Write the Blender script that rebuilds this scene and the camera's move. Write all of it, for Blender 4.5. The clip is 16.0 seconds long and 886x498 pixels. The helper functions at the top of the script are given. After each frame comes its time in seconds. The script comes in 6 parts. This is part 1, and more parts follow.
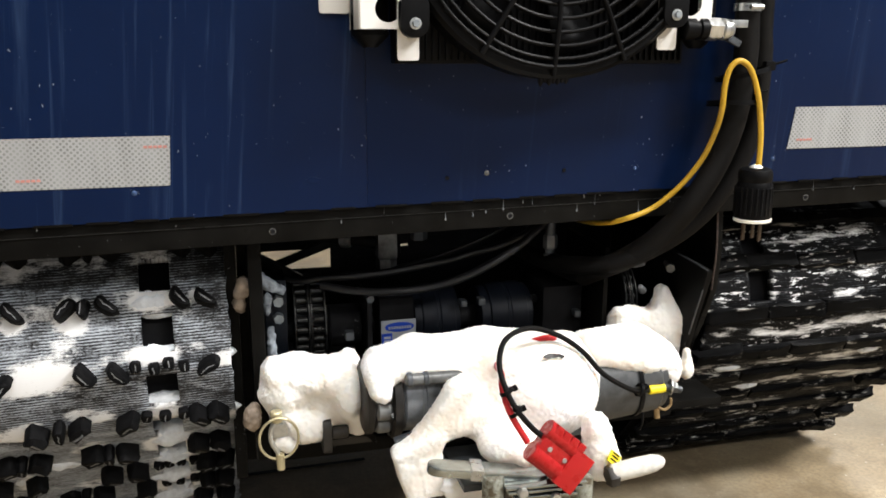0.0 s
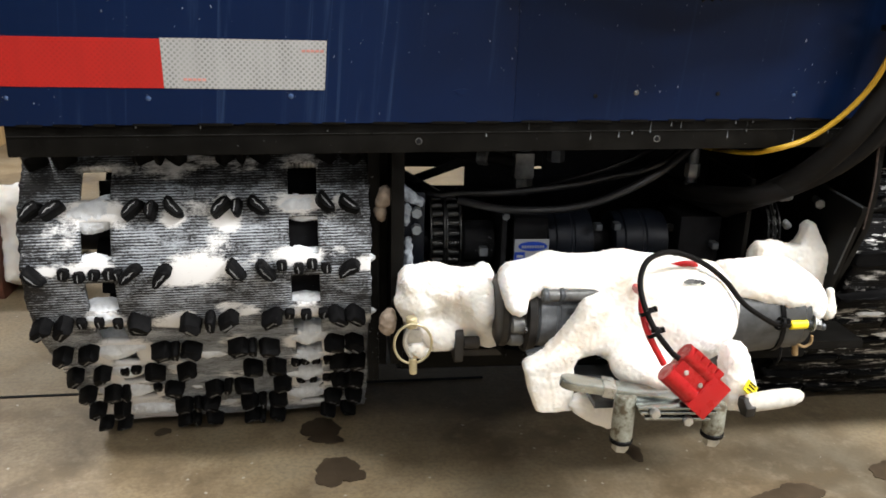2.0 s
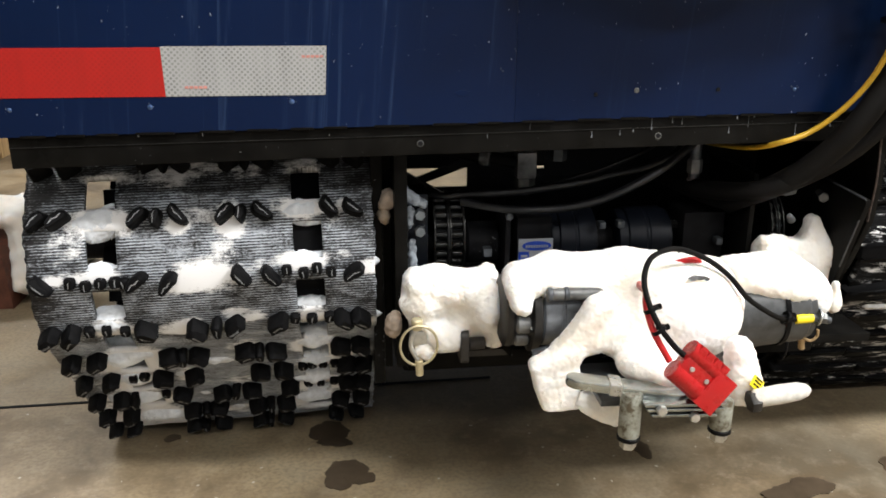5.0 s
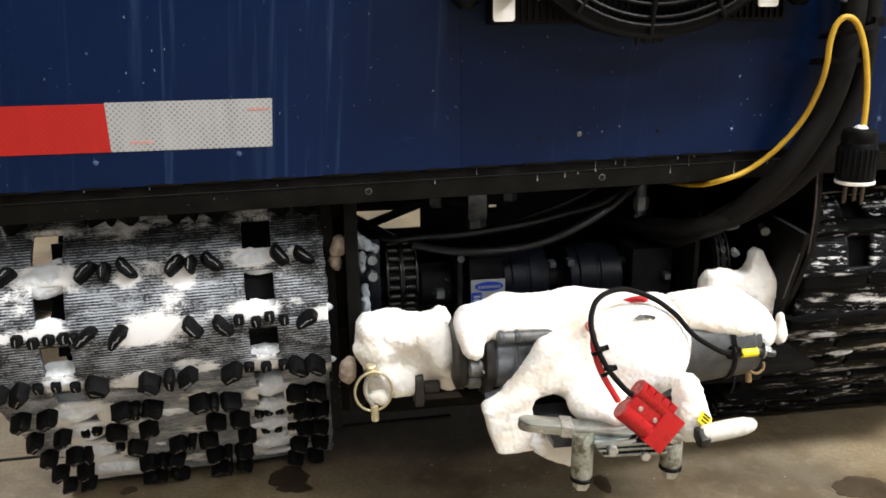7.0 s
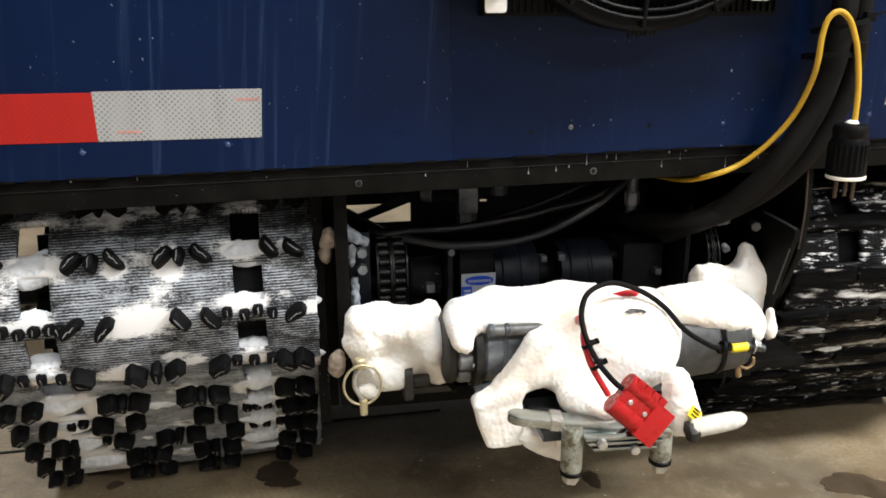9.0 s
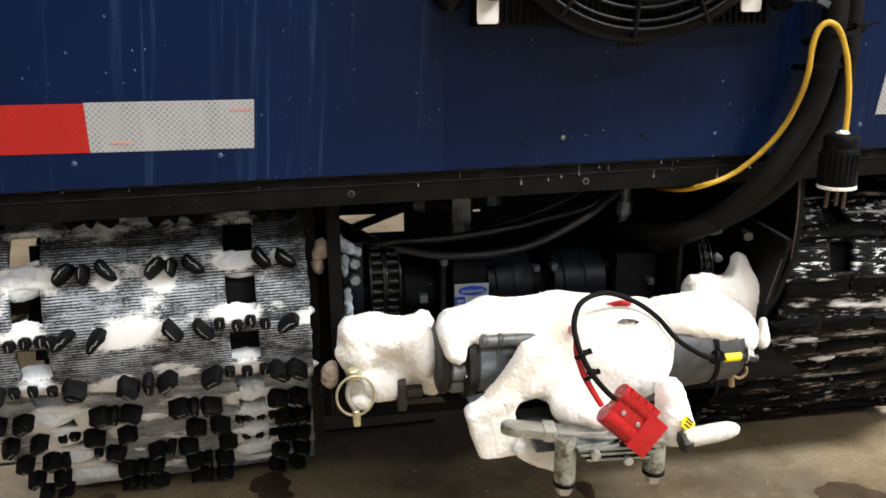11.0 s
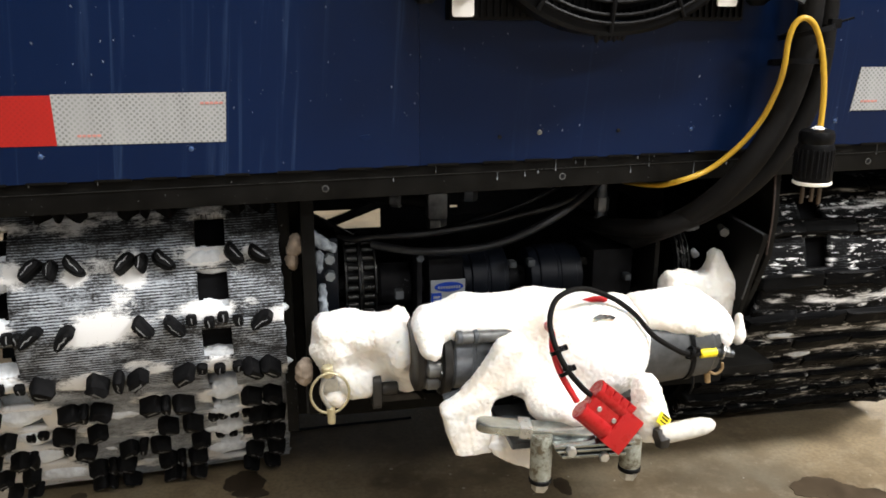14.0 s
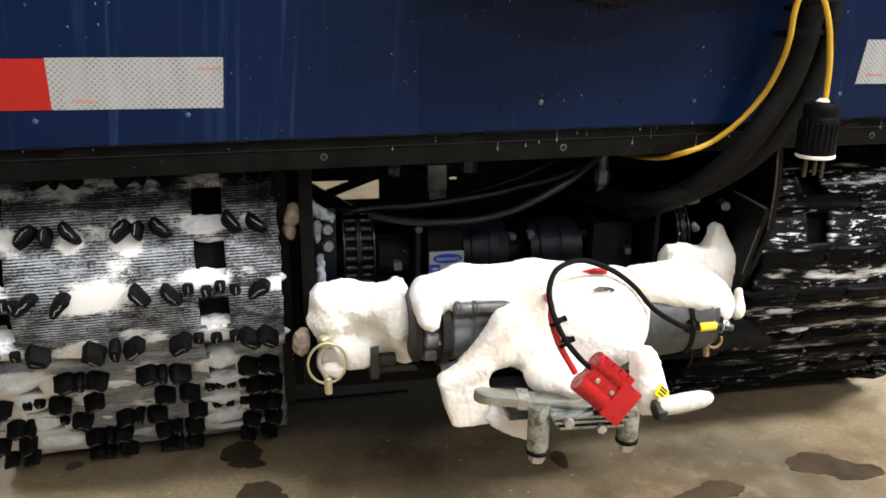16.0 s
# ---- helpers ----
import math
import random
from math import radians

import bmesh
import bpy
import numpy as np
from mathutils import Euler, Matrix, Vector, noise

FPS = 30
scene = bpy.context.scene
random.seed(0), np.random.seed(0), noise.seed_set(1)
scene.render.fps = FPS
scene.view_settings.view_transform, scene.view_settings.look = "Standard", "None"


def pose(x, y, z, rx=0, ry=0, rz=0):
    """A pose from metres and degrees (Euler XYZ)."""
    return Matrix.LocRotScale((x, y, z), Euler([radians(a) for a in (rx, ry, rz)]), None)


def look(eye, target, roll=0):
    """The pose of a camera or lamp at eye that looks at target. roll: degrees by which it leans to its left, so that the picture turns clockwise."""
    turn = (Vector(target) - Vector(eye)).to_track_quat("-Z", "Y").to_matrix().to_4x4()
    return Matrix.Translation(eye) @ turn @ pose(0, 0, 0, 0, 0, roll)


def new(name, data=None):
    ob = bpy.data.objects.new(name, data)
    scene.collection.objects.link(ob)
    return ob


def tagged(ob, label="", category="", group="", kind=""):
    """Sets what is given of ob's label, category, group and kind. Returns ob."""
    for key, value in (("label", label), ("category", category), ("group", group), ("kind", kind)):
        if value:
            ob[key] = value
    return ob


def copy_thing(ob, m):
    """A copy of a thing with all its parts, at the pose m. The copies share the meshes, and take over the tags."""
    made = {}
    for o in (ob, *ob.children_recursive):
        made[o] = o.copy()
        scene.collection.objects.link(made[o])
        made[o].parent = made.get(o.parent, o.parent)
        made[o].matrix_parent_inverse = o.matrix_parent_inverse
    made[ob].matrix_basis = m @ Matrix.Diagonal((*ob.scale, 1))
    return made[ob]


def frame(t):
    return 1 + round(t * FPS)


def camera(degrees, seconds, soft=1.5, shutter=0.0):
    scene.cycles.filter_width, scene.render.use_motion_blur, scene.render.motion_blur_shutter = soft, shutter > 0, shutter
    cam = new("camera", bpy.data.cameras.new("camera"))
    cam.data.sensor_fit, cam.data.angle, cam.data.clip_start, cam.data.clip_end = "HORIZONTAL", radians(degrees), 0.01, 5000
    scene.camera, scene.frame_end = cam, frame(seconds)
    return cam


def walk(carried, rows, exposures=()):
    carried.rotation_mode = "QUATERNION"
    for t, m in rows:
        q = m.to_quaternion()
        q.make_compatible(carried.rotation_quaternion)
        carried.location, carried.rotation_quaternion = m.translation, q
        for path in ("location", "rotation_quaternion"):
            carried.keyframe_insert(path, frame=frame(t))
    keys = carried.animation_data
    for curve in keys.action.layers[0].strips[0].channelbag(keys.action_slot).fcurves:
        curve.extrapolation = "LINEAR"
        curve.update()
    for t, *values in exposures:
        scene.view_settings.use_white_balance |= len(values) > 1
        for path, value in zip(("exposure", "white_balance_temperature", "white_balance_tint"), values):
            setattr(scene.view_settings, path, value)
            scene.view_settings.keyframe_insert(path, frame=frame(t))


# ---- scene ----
import itertools

cam = camera(56.8, 16.0, soft=1.7)
PATH = [
    (0, (0.058, 0.044, 0.667), (0.553, 1.923, 0.192), 0.2),
    (0.5, (0.049, 0.039, 0.665), (0.492, 1.928, 0.179), 0.5),
    (1, (0.038, 0.041, 0.66), (0.396, 1.931, 0.115), 0.8),
    (1.5, (0.027, 0.043, 0.647), (0.307, 1.928, 0.041), 1.6),
    (2, (0.02, 0.039, 0.644), (0.256, 1.925, 0.02), 1.6),
    (2.5, (0.019, 0.039, 0.645), (0.237, 1.924, 0.015), 1.4),
    (3, (0.019, 0.038, 0.644), (0.223, 1.925, 0.013), 1.2),
    (3.5, (0.02, 0.036, 0.644), (0.222, 1.924, 0.015), 0.7),
    (6, (0.029, 0.038, 0.654), (0.281, 1.926, 0.043), -0.3),
    (6.5, (0.036, 0.035, 0.662), (0.324, 1.925, 0.072), -0.5),
    (7, (0.04, 0.033, 0.668), (0.344, 1.928, 0.106), -0.7),
    (7.5, (0.038, 0.044, 0.657), (0.344, 1.926, 0.053), -0.6),
    (8, (0.038, 0.047, 0.656), (0.344, 1.925, 0.04), -0.4),
    (8.5, (0.038, 0.04, 0.658), (0.352, 1.925, 0.068), -0.3),
    (9, (0.041, 0.036, 0.661), (0.367, 1.926, 0.095), -0.2),
    (11.5, (0.045, 0.036, 0.662), (0.393, 1.929, 0.118), -0.2),
    (12, (0.048, 0.042, 0.661), (0.411, 1.927, 0.1), -0.2),
    (12.5, (0.049, 0.043, 0.658), (0.417, 1.927, 0.096), -0.3),
    (13, (0.049, 0.045, 0.661), (0.422, 1.927, 0.095), -0.4),
    (13.5, (0.051, 0.039, 0.665), (0.418, 1.927, 0.12), -0.8),
    (14, (0.05, 0.043, 0.658), (0.436, 1.926, 0.107), 0.2),
    (14.5, (0.051, 0.049, 0.65), (0.429, 1.922, 0.058), 0.6),
    (15, (0.05, 0.042, 0.654), (0.428, 1.919, 0.076), 0.7),
    (15.5, (0.048, 0.039, 0.655), (0.423, 1.917, 0.078), 0.8),
    (16, (0.05, 0.048, 0.649), (0.438, 1.914, 0.045), 0.8),
]
walk(cam, [(t, look(eye, target, roll)) for t, eye, target, roll in PATH])


# ---- world and lamps ----
world = bpy.data.worlds.new("hall_world")
scene.world = world
world.use_nodes = True
world.node_tree.nodes["Background"].inputs[0].default_value = (0.9, 0.92, 1.0, 1)
world.node_tree.nodes["Background"].inputs[1].default_value = 0.05
scene.view_settings.exposure = 0.37
# added lamps, all out of view; the y -3.2 row is front fill
LAMP_POWER = {
    (-2.2, -3.2): 9.0, (0.4, -3.2): 38.0, (3.0, -3.2): 100.0,
    (-2.2, -0.7): 13.0, (0.4, -0.7): 64.0, (3.0, -0.7): 245.0,
    (-2.2, 3.6): 90.0, (0.4, 3.6): 16.0, (3.0, 3.6): 130.0,
}
CEILING = 3.6


# ---- node materials ----
class Mat:
    """A node material with short calls for its nodes."""

    def __init__(self, name, color=(0.5, 0.5, 0.5), rough=0.5, metal=0.0, spec=0.5):
        self.m = bpy.data.materials.new(name)
        self.m.use_nodes = True
        self.t = self.m.node_tree
        self.b = self.t.nodes["Principled BSDF"]
        self.b.inputs["Base Color"].default_value = (*color, 1)
        self.b.inputs["Roughness"].default_value = rough
        self.b.inputs["Metallic"].default_value = metal
        self.b.inputs["Specular IOR Level"].default_value = spec

    def node(self, kind, **values):
        n = self.t.nodes.new(kind)
        for k, v in values.items():
            n.inputs[k.replace("_", " ")].default_value = v
        return n

    def link(self, a, b):
        self.t.links.new(a, b)

    def coords(self, kind="Object", scale=(1, 1, 1), turn=0.0):
        c = self.node("ShaderNodeTexCoord")
        mp = self.node("ShaderNodeMapping")
        mp.inputs["Scale"].default_value = scale
        mp.inputs["Rotation"].default_value = (0, 0, turn)
        self.link(c.outputs[kind], mp.inputs["Vector"])
        return mp.outputs["Vector"]

    def noise(self, vec, scale, detail=4.0, rough=0.55, twist=0.0):
        n = self.node("ShaderNodeTexNoise", Scale=scale, Detail=detail, Roughness=rough, Distortion=twist)
        self.link(vec, n.inputs["Vector"])
        return n.outputs["Fac"]

    def ramp(self, fac, stops):
        r = self.node("ShaderNodeValToRGB")
        e = r.color_ramp.elements
        while len(e) < len(stops):
            e.new(0.5)
        for q, (p, c) in zip(e, stops):
            q.position = p
            q.color = (*c, 1) if len(c) == 3 else c
        self.link(fac, r.inputs["Fac"])
        return r.outputs["Color"]

    def grey(self, fac, lo, hi, a=0.0, b=1.0):
        return self.ramp(fac, [(lo, (a, a, a)), (hi, (b, b, b))])

    def mix(self, fac, a, b, blend="MIX"):
        n = self.t.nodes.new("ShaderNodeMix")
        n.data_type, n.blend_type = "RGBA", blend
        for sock, v in ((n.inputs[0], fac), (n.inputs[6], a), (n.inputs[7], b)):
            if isinstance(v, (int, float)):
                sock.default_value = v
            elif isinstance(v, tuple):
                sock.default_value = (*v, 1)
            else:
                self.link(v, sock)
        return n.outputs[2]

    def math(self, op, a, b=0.0):
        n = self.t.nodes.new("ShaderNodeMath")
        n.operation = op
        for sock, v in ((n.inputs[0], a), (n.inputs[1], b)):
            if isinstance(v, (int, float)):
                sock.default_value = v
            else:
                self.link(v, sock)
        return n.outputs[0]

    def color(self, c):
        self.link(c, self.b.inputs["Base Color"])

    def rough(self, r):
        self.link(r, self.b.inputs["Roughness"])

    def bump(self, h, strength=0.3, distance=0.001):
        n = self.node("ShaderNodeBump", Strength=strength, Distance=distance)
        self.link(h, n.inputs["Height"])
        self.link(n.outputs["Normal"], self.b.inputs["Normal"])


def plain(name, color, rough, metal=0.0, grain=120.0, vary=0.25, bump=0.15, spec=0.4):
    """A worn plain material: colour and gloss vary at two scales."""
    m = Mat(name, color, rough, metal, spec)
    v = m.coords()
    big, small = m.noise(v, grain * 0.12, 3), m.noise(v, grain, 4)
    both = m.math("MULTIPLY", m.math("ADD", big, small), 0.5)
    dark = tuple(c * (1 - vary) for c in color)
    light = tuple(min(1, c * (1 + vary)) for c in color)
    m.color(m.ramp(both, [(0.35, dark), (0.65, light)]))
    m.rough(m.grey(both, 0.3, 0.7, max(0.05, rough - 0.1), min(1, rough + 0.12)))
    m.bump(small, bump, 0.0006)
    return m.m


def wet_black(name, base, snow, rough=0.35):
    """Black paint with specks of dried snow water."""
    m = Mat(name, base, rough, 0, 0.05)
    v = m.coords()
    n1, n2 = m.noise(v, 9, 4), m.noise(v, 260, 2, 0.4)
    specks = m.math("MULTIPLY", m.grey(n2, 0.715, 0.76), m.grey(n1, 0.48, 0.62))
    body = m.ramp(m.noise(v, 30, 5), [(0.3, tuple(c * 0.7 for c in base)), (0.7, tuple(c * 1.6 for c in base))])
    m.color(m.mix(m.math("MULTIPLY", specks, snow), body, (0.6, 0.62, 0.65)))
    m.rough(m.grey(n1, 0.3, 0.7, rough - 0.12, rough + 0.15))
    m.bump(n2, 0.12, 0.0005)
    return m.m


def blue_paint():
    m = Mat("blue_paint", (0.01, 0.025, 0.11), 0.42, 0.0, 0.16)
    v = m.coords()
    lean_x = m.node("ShaderNodeMapping")
    lean_x.inputs["Rotation"].default_value = (0, radians(-4.5), 0)
    m.link(v, lean_x.inputs["Vector"])
    thin = m.node("ShaderNodeMapping")
    thin.inputs["Scale"].default_value = (62, 1, 1.5)
    m.link(lean_x.outputs["Vector"], thin.inputs["Vector"])
    streaked = thin.outputs["Vector"]
    streaked2 = m.coords("Object", (17, 1, 0.55))
    broad = m.noise(v, 3.5, 4)
    runs = m.math("MULTIPLY", m.grey(m.noise(streaked, 1.0, 4, 0.65, 1.6), 0.56, 0.74), m.grey(m.noise(streaked2, 1.0, 2), 0.42, 0.62))
    speck = m.math("MULTIPLY", m.grey(m.noise(m.coords("Object", (1, 1, 0.6)), 260, 1, 0.3), 0.75, 0.79), m.grey(m.noise(v, 7, 2), 0.52, 0.64))
    base = m.ramp(broad, [(0.3, (0.0008, 0.0069, 0.0315)), (0.7, (0.0011, 0.0093, 0.0430))])
    c = m.mix(m.math("MULTIPLY", runs, 0.36), base, (0.045, 0.085, 0.18))
    c = m.mix(m.math("MULTIPLY", speck, 0.7), c, (0.42, 0.46, 0.55))
    m.color(c)
    m.rough(m.grey(m.math("ADD", m.math("MULTIPLY", runs, 0.4), broad), 0.3, 0.9, 0.3, 0.5))
    m.bump(m.noise(v, 45, 3), 0.05, 0.0008)
    return m.m


def track_rubber(name, whiteness, stretch=1.0):
    """Ribbed rubber: u runs across the track and v along it, both in metres. The belt carries how much snow lies where,
    with shade and bounced light worked in.
    """
    m = Mat(name, (0.014, 0.014, 0.015), 0.62, 0, 0.3 if stretch == 1 else 0.06)
    uv = m.coords("UV")
    snow_on = m.node("ShaderNodeAttribute")
    snow_on.attribute_name = "snow_on"
    parts = m.node("ShaderNodeSeparateColor")
    m.link(snow_on.outputs["Color"], parts.inputs["Color"])
    packed, dust_and_shade = parts.outputs[0], parts.outputs[1]
    ribs = m.node("ShaderNodeTexWave", Scale=98.0, Distortion=2.2, Detail=4.0)
    ribs.bands_direction = "Y"
    ribs.inputs["Detail Scale"].default_value = 0.9
    m.link(uv, ribs.inputs["Vector"])
    patches = m.noise(m.coords("UV", (1 / stretch, 1.6 * stretch, 1)), 24, 6, 0.62)
    fine = m.noise(m.coords("UV", (0.7, 1.3, 1)), 420, 4, 0.75)
    mid = m.noise(m.coords("UV", (0.45 / stretch, 1.3, 1)), 110, 5, 0.7)
    relief = m.math("MULTIPLY", m.math("SUBTRACT", ribs.outputs["Fac"], 0.5), m.grey(m.noise(m.coords("UV", (0.6, 1.2, 1)), 38, 4), 0.38, 0.6, 0.08, 0.55))
    amount = m.math("ADD", m.math("ADD", relief, 0.19), m.math("ADD", m.math("MULTIPLY", patches, 0.9), m.math("ADD", m.math("MULTIPLY", fine, 1.15), m.math("MULTIPLY", mid, 0.8))))
    amount = m.math("ADD", amount, m.math("SUBTRACT", dust_and_shade, 0.5))
    dust = m.grey(m.math("MULTIPLY", amount, 0.5), 0.70, 0.89)
    edge = m.math("ADD", m.math("MULTIPLY", patches, 0.7), m.math("ADD", m.math("MULTIPLY", mid, 0.5), m.math("MULTIPLY", fine, 0.3)))
    thick = m.grey(m.math("ADD", m.math("MULTIPLY", packed, 0.42), m.math("MULTIPLY", edge, 0.85)), 0.83, 0.96)
    if stretch > 1:
        flecks = m.math("MULTIPLY", m.grey(m.noise(m.coords("UV", (0.5, 1.7, 1)), 90, 5, 0.75), 0.57, 0.605), m.grey(m.noise(m.coords("UV", (0.5, 1.6, 1)), 14, 2), 0.42, 0.54))
        thick = m.math("MAXIMUM", thick, flecks)
    worn = 0.25 if stretch > 1 else 1.0
    rubber = m.ramp(mid, [(0.3, (0.007 * worn, 0.007 * worn, 0.008 * worn)), (0.7, (0.022 * worn, 0.022 * worn, 0.024 * worn))])
    c = m.mix(m.math("MULTIPLY", dust, whiteness), rubber, (0.47, 0.51, 0.56))
    c = m.mix(m.math("MULTIPLY", thick, 0.97), c, (0.82, 0.82, 0.82))
    m.color(c)
    m.rough(m.grey(dust, 0.2, 0.8, 0.45, 0.9))
    m.bump(m.math("ADD", m.math("MULTIPLY", ribs.outputs["Fac"], m.math("SUBTRACT", 1.0, thick)), m.math("MULTIPLY", thick, 1.6)), 0.35 if stretch == 1 else 0.18, 0.0014)
    return m.m


def lug_rubber(name, frost):
    m = Mat(name, (0.012, 0.012, 0.013), 0.5, 0, 0.05)
    v = m.coords()
    info = m.node("ShaderNodeObjectInfo")
    n = m.noise(v, 130, 4)
    c = m.ramp(n, [(0.3, (0.003, 0.003, 0.0032)), (0.7, (0.008, 0.008, 0.0085))])
    f = m.grey(m.math("ADD", m.noise(v, 60, 5, 0.65), m.math("MULTIPLY", info.outputs["Random"], 0.08)), frost, frost + 0.06)
    m.color(m.mix(f, c, (0.55, 0.57, 0.6)))
    m.rough(m.grey(n, 0.3, 0.7, 0.42, 0.68))
    m.bump(n, 0.3, 0.001)
    return m.m


def snow_material():
    m = Mat("snow", (0.9, 0.89, 0.87), 0.8, 0, 0.2)
    v = m.coords()
    big, fine, grit = m.noise(v, 9, 3), m.noise(v, 420, 3), m.noise(v, 1100, 2)
    # cream stops put the warm floor bounce on shaded snow into its colour
    m.color(m.ramp(big, [(0.36, (0.92, 0.83, 0.73)), (0.52, (0.94, 0.89, 0.835)), (0.7, (0.95, 0.94, 0.925))]))
    m.b.inputs["Subsurface Weight"].default_value = 0.8
    m.b.inputs["Subsurface Radius"].default_value = (0.012, 0.011, 0.010)
    m.b.inputs["Subsurface Scale"].default_value = 0.9
    m.bump(m.math("ADD", m.math("MULTIPLY", fine, 0.4), m.math("MULTIPLY", grit, 0.5)), 0.2, 0.0018)
    return m.m


def concrete():
    m = Mat("concrete", (0.32, 0.27, 0.21), 0.45)
    v = m.coords()
    big, mid, fine = m.noise(v, 1.7, 5, 0.6), m.noise(v, 9, 6, 0.62), m.noise(v, 160, 4)
    c = m.ramp(m.math("ADD", m.math("MULTIPLY", big, 0.6), m.math("MULTIPLY", mid, 0.4)), [(0.41, (0.135, 0.1, 0.06)), (0.5, (0.27, 0.208, 0.128)), (0.6, (0.42, 0.33, 0.205))])
    chips = m.math("MULTIPLY", m.grey(m.noise(v, 95, 1, 0.3), 0.76, 0.79), 0.5)
    c = m.mix(m.grey(fine, 0.42, 0.62, 0.0, 0.4), c, (0.13, 0.098, 0.06))
    worn = m.noise(v, 32, 6, 0.7)
    c = m.mix(m.grey(worn, 0.52, 0.68, 0.0, 0.45), c, (0.36, 0.3, 0.21))
    c = m.mix(m.grey(m.noise(v, 4.5, 4, 0.6), 0.5, 0.68, 0.0, 0.5), c, (0.13, 0.125, 0.1))
    m.color(m.mix(chips, c, (0.7, 0.68, 0.62)))
    m.rough(m.grey(mid, 0.3, 0.7, 0.28, 0.6))
    m.bump(m.math("ADD", fine, mid), 0.18, 0.001)
    return m.m


def tape_material(name, colour, gap):
    """Reflective tape: a honeycomb of small cells."""
    m = Mat(name, colour, 0.32)
    cells = m.node("ShaderNodeTexVoronoi", Randomness=0.0, Scale=1.0)
    cells.voronoi_dimensions = "2D"
    c = m.node("ShaderNodeTexCoord")
    sep, com = m.node("ShaderNodeSeparateXYZ"), m.node("ShaderNodeCombineXYZ")
    m.link(c.outputs["Object"], sep.inputs[0])
    a = m.math("MULTIPLY", sep.outputs["X"], 170.0)
    b = m.math("MULTIPLY", sep.outputs["Z"], 176.0)
    m.link(m.math("ADD", a, b), com.inputs["X"])
    m.link(m.math("SUBTRACT", a, b), com.inputs["Y"])
    m.link(com.outputs[0], cells.inputs["Vector"])
    dirt = m.noise(m.coords("Object", (14, 1, 1)), 6, 4)
    fade = m.grey(m.noise(m.coords("Object", (3, 1, 1)), 12, 3), 0.35, 0.6, 1.0, 0.35)
    edge = m.math("MULTIPLY", m.grey(cells.outputs["Distance"], 0.24, 0.36, 1.0, 0.0), fade)
    base = m.ramp(dirt, [(0.3, tuple(x * 0.86 for x in colour)), (0.7, colour)])
    m.color(m.mix(edge, base, gap))
    m.bump(edge, 0.1, 0.0003)
    return m.m


def roller_material():
    m = Mat("worn_pale_roller", (0.4, 0.4, 0.36), 0.42, 0.25, 0.4)
    v = m.coords()
    stains = m.noise(v, 75, 5, 0.7)
    c = m.ramp(stains, [(0.4, (0.10, 0.08, 0.05)), (0.5, (0.26, 0.265, 0.22)), (0.7, (0.40, 0.42, 0.385))])
    m.color(c)
    m.rough(m.grey(stains, 0.3, 0.7, 0.55, 0.3))
    m.bump(m.noise(v, 240, 4), 0.3, 0.0006)
    return m.m


def wood_material():
    m = Mat("sawn_wood", (0.5, 0.34, 0.16), 0.6)
    g = m.noise(m.coords("Object", (18, 18, 0.7)), 3, 5)
    m.color(m.ramp(g, [(0.3, (0.36, 0.22, 0.09)), (0.7, (0.62, 0.44, 0.22))]))
    m.bump(g, 0.2, 0.002)
    return m.m


def emitter(name, color, strength):
    m = Mat(name, color)
    m.b.inputs["Emission Color"].default_value = (*color, 1)
    m.b.inputs["Emission Strength"].default_value = strength
    return m.m


def wet_lug_rubber():
    """Wet black rubber with streaks of dirty snow along the bar."""
    m = Mat("lug_rubber_wet", (0.006, 0.006, 0.006), 0.5, 0, 0.03)
    info = m.node("ShaderNodeObjectInfo")
    c = m.node("ShaderNodeTexCoord")
    shift = m.node("ShaderNodeVectorMath")
    shift.operation = "ADD"
    m.link(c.outputs["Object"], shift.inputs[0])
    m.link(m.math("MULTIPLY", info.outputs["Random"], 7.0), shift.inputs[1])
    stretch = m.node("ShaderNodeMapping")
    stretch.inputs["Scale"].default_value = (0.22, 1.0, 1.0)
    m.link(shift.outputs[0], stretch.inputs["Vector"])
    v = stretch.outputs["Vector"]
    streak = m.math("MULTIPLY", m.grey(m.noise(v, 150, 5, 0.7), 0.56, 0.62), m.grey(m.noise(v, 38, 2), 0.53, 0.62))
    base = m.ramp(m.noise(v, 90, 4), [(0.3, (0.0016, 0.0016, 0.0017)), (0.7, (0.005, 0.005, 0.0052))])
    m.color(m.mix(m.math("MULTIPLY", streak, 0.85), base, (0.5, 0.48, 0.45)))
    m.rough(m.grey(streak, 0.2, 0.8, 0.45, 0.8))
    m.bump(m.noise(v, 130, 4), 0.3, 0.001)
    return m.m


BLUE = blue_paint()
# panel blue made lighter, so the screw heads carry their highlight as colour
BLUE_GLINT = plain("blue_paint_glint", (0.05, 0.09, 0.2), 0.1, 0.3, 60, 0.2, 0.02)
BLACK = wet_black("black_frame_paint", (0.005, 0.0048, 0.0044), 0.3)
DEEP = wet_black("black_sooty_steel", (0.0095, 0.0095, 0.0105), 0.2, 0.5)
PLASTIC = plain("black_plastic", (0.0034, 0.0034, 0.0037), 0.42, 0, 200, 0.3, 0.15, 0.09)
HOSE = plain("black_hose_rubber", (0.0065, 0.006, 0.0056), 0.6, 0, 160, 0.35, 0.25, 0.09)
BELT = track_rubber("track_rubber_snowy", 0.85)
BELT_WET = track_rubber("track_rubber_wet", 0.2, 1.7)
LUG = lug_rubber("lug_rubber_snowy", 0.69)
# pale grey puts the glint on the wet crest into its colour
LUG_CREST = plain("worn_lug_crest_glint", (0.2, 0.203, 0.21), 0.55, 0, 260, 0.85, 0.3)
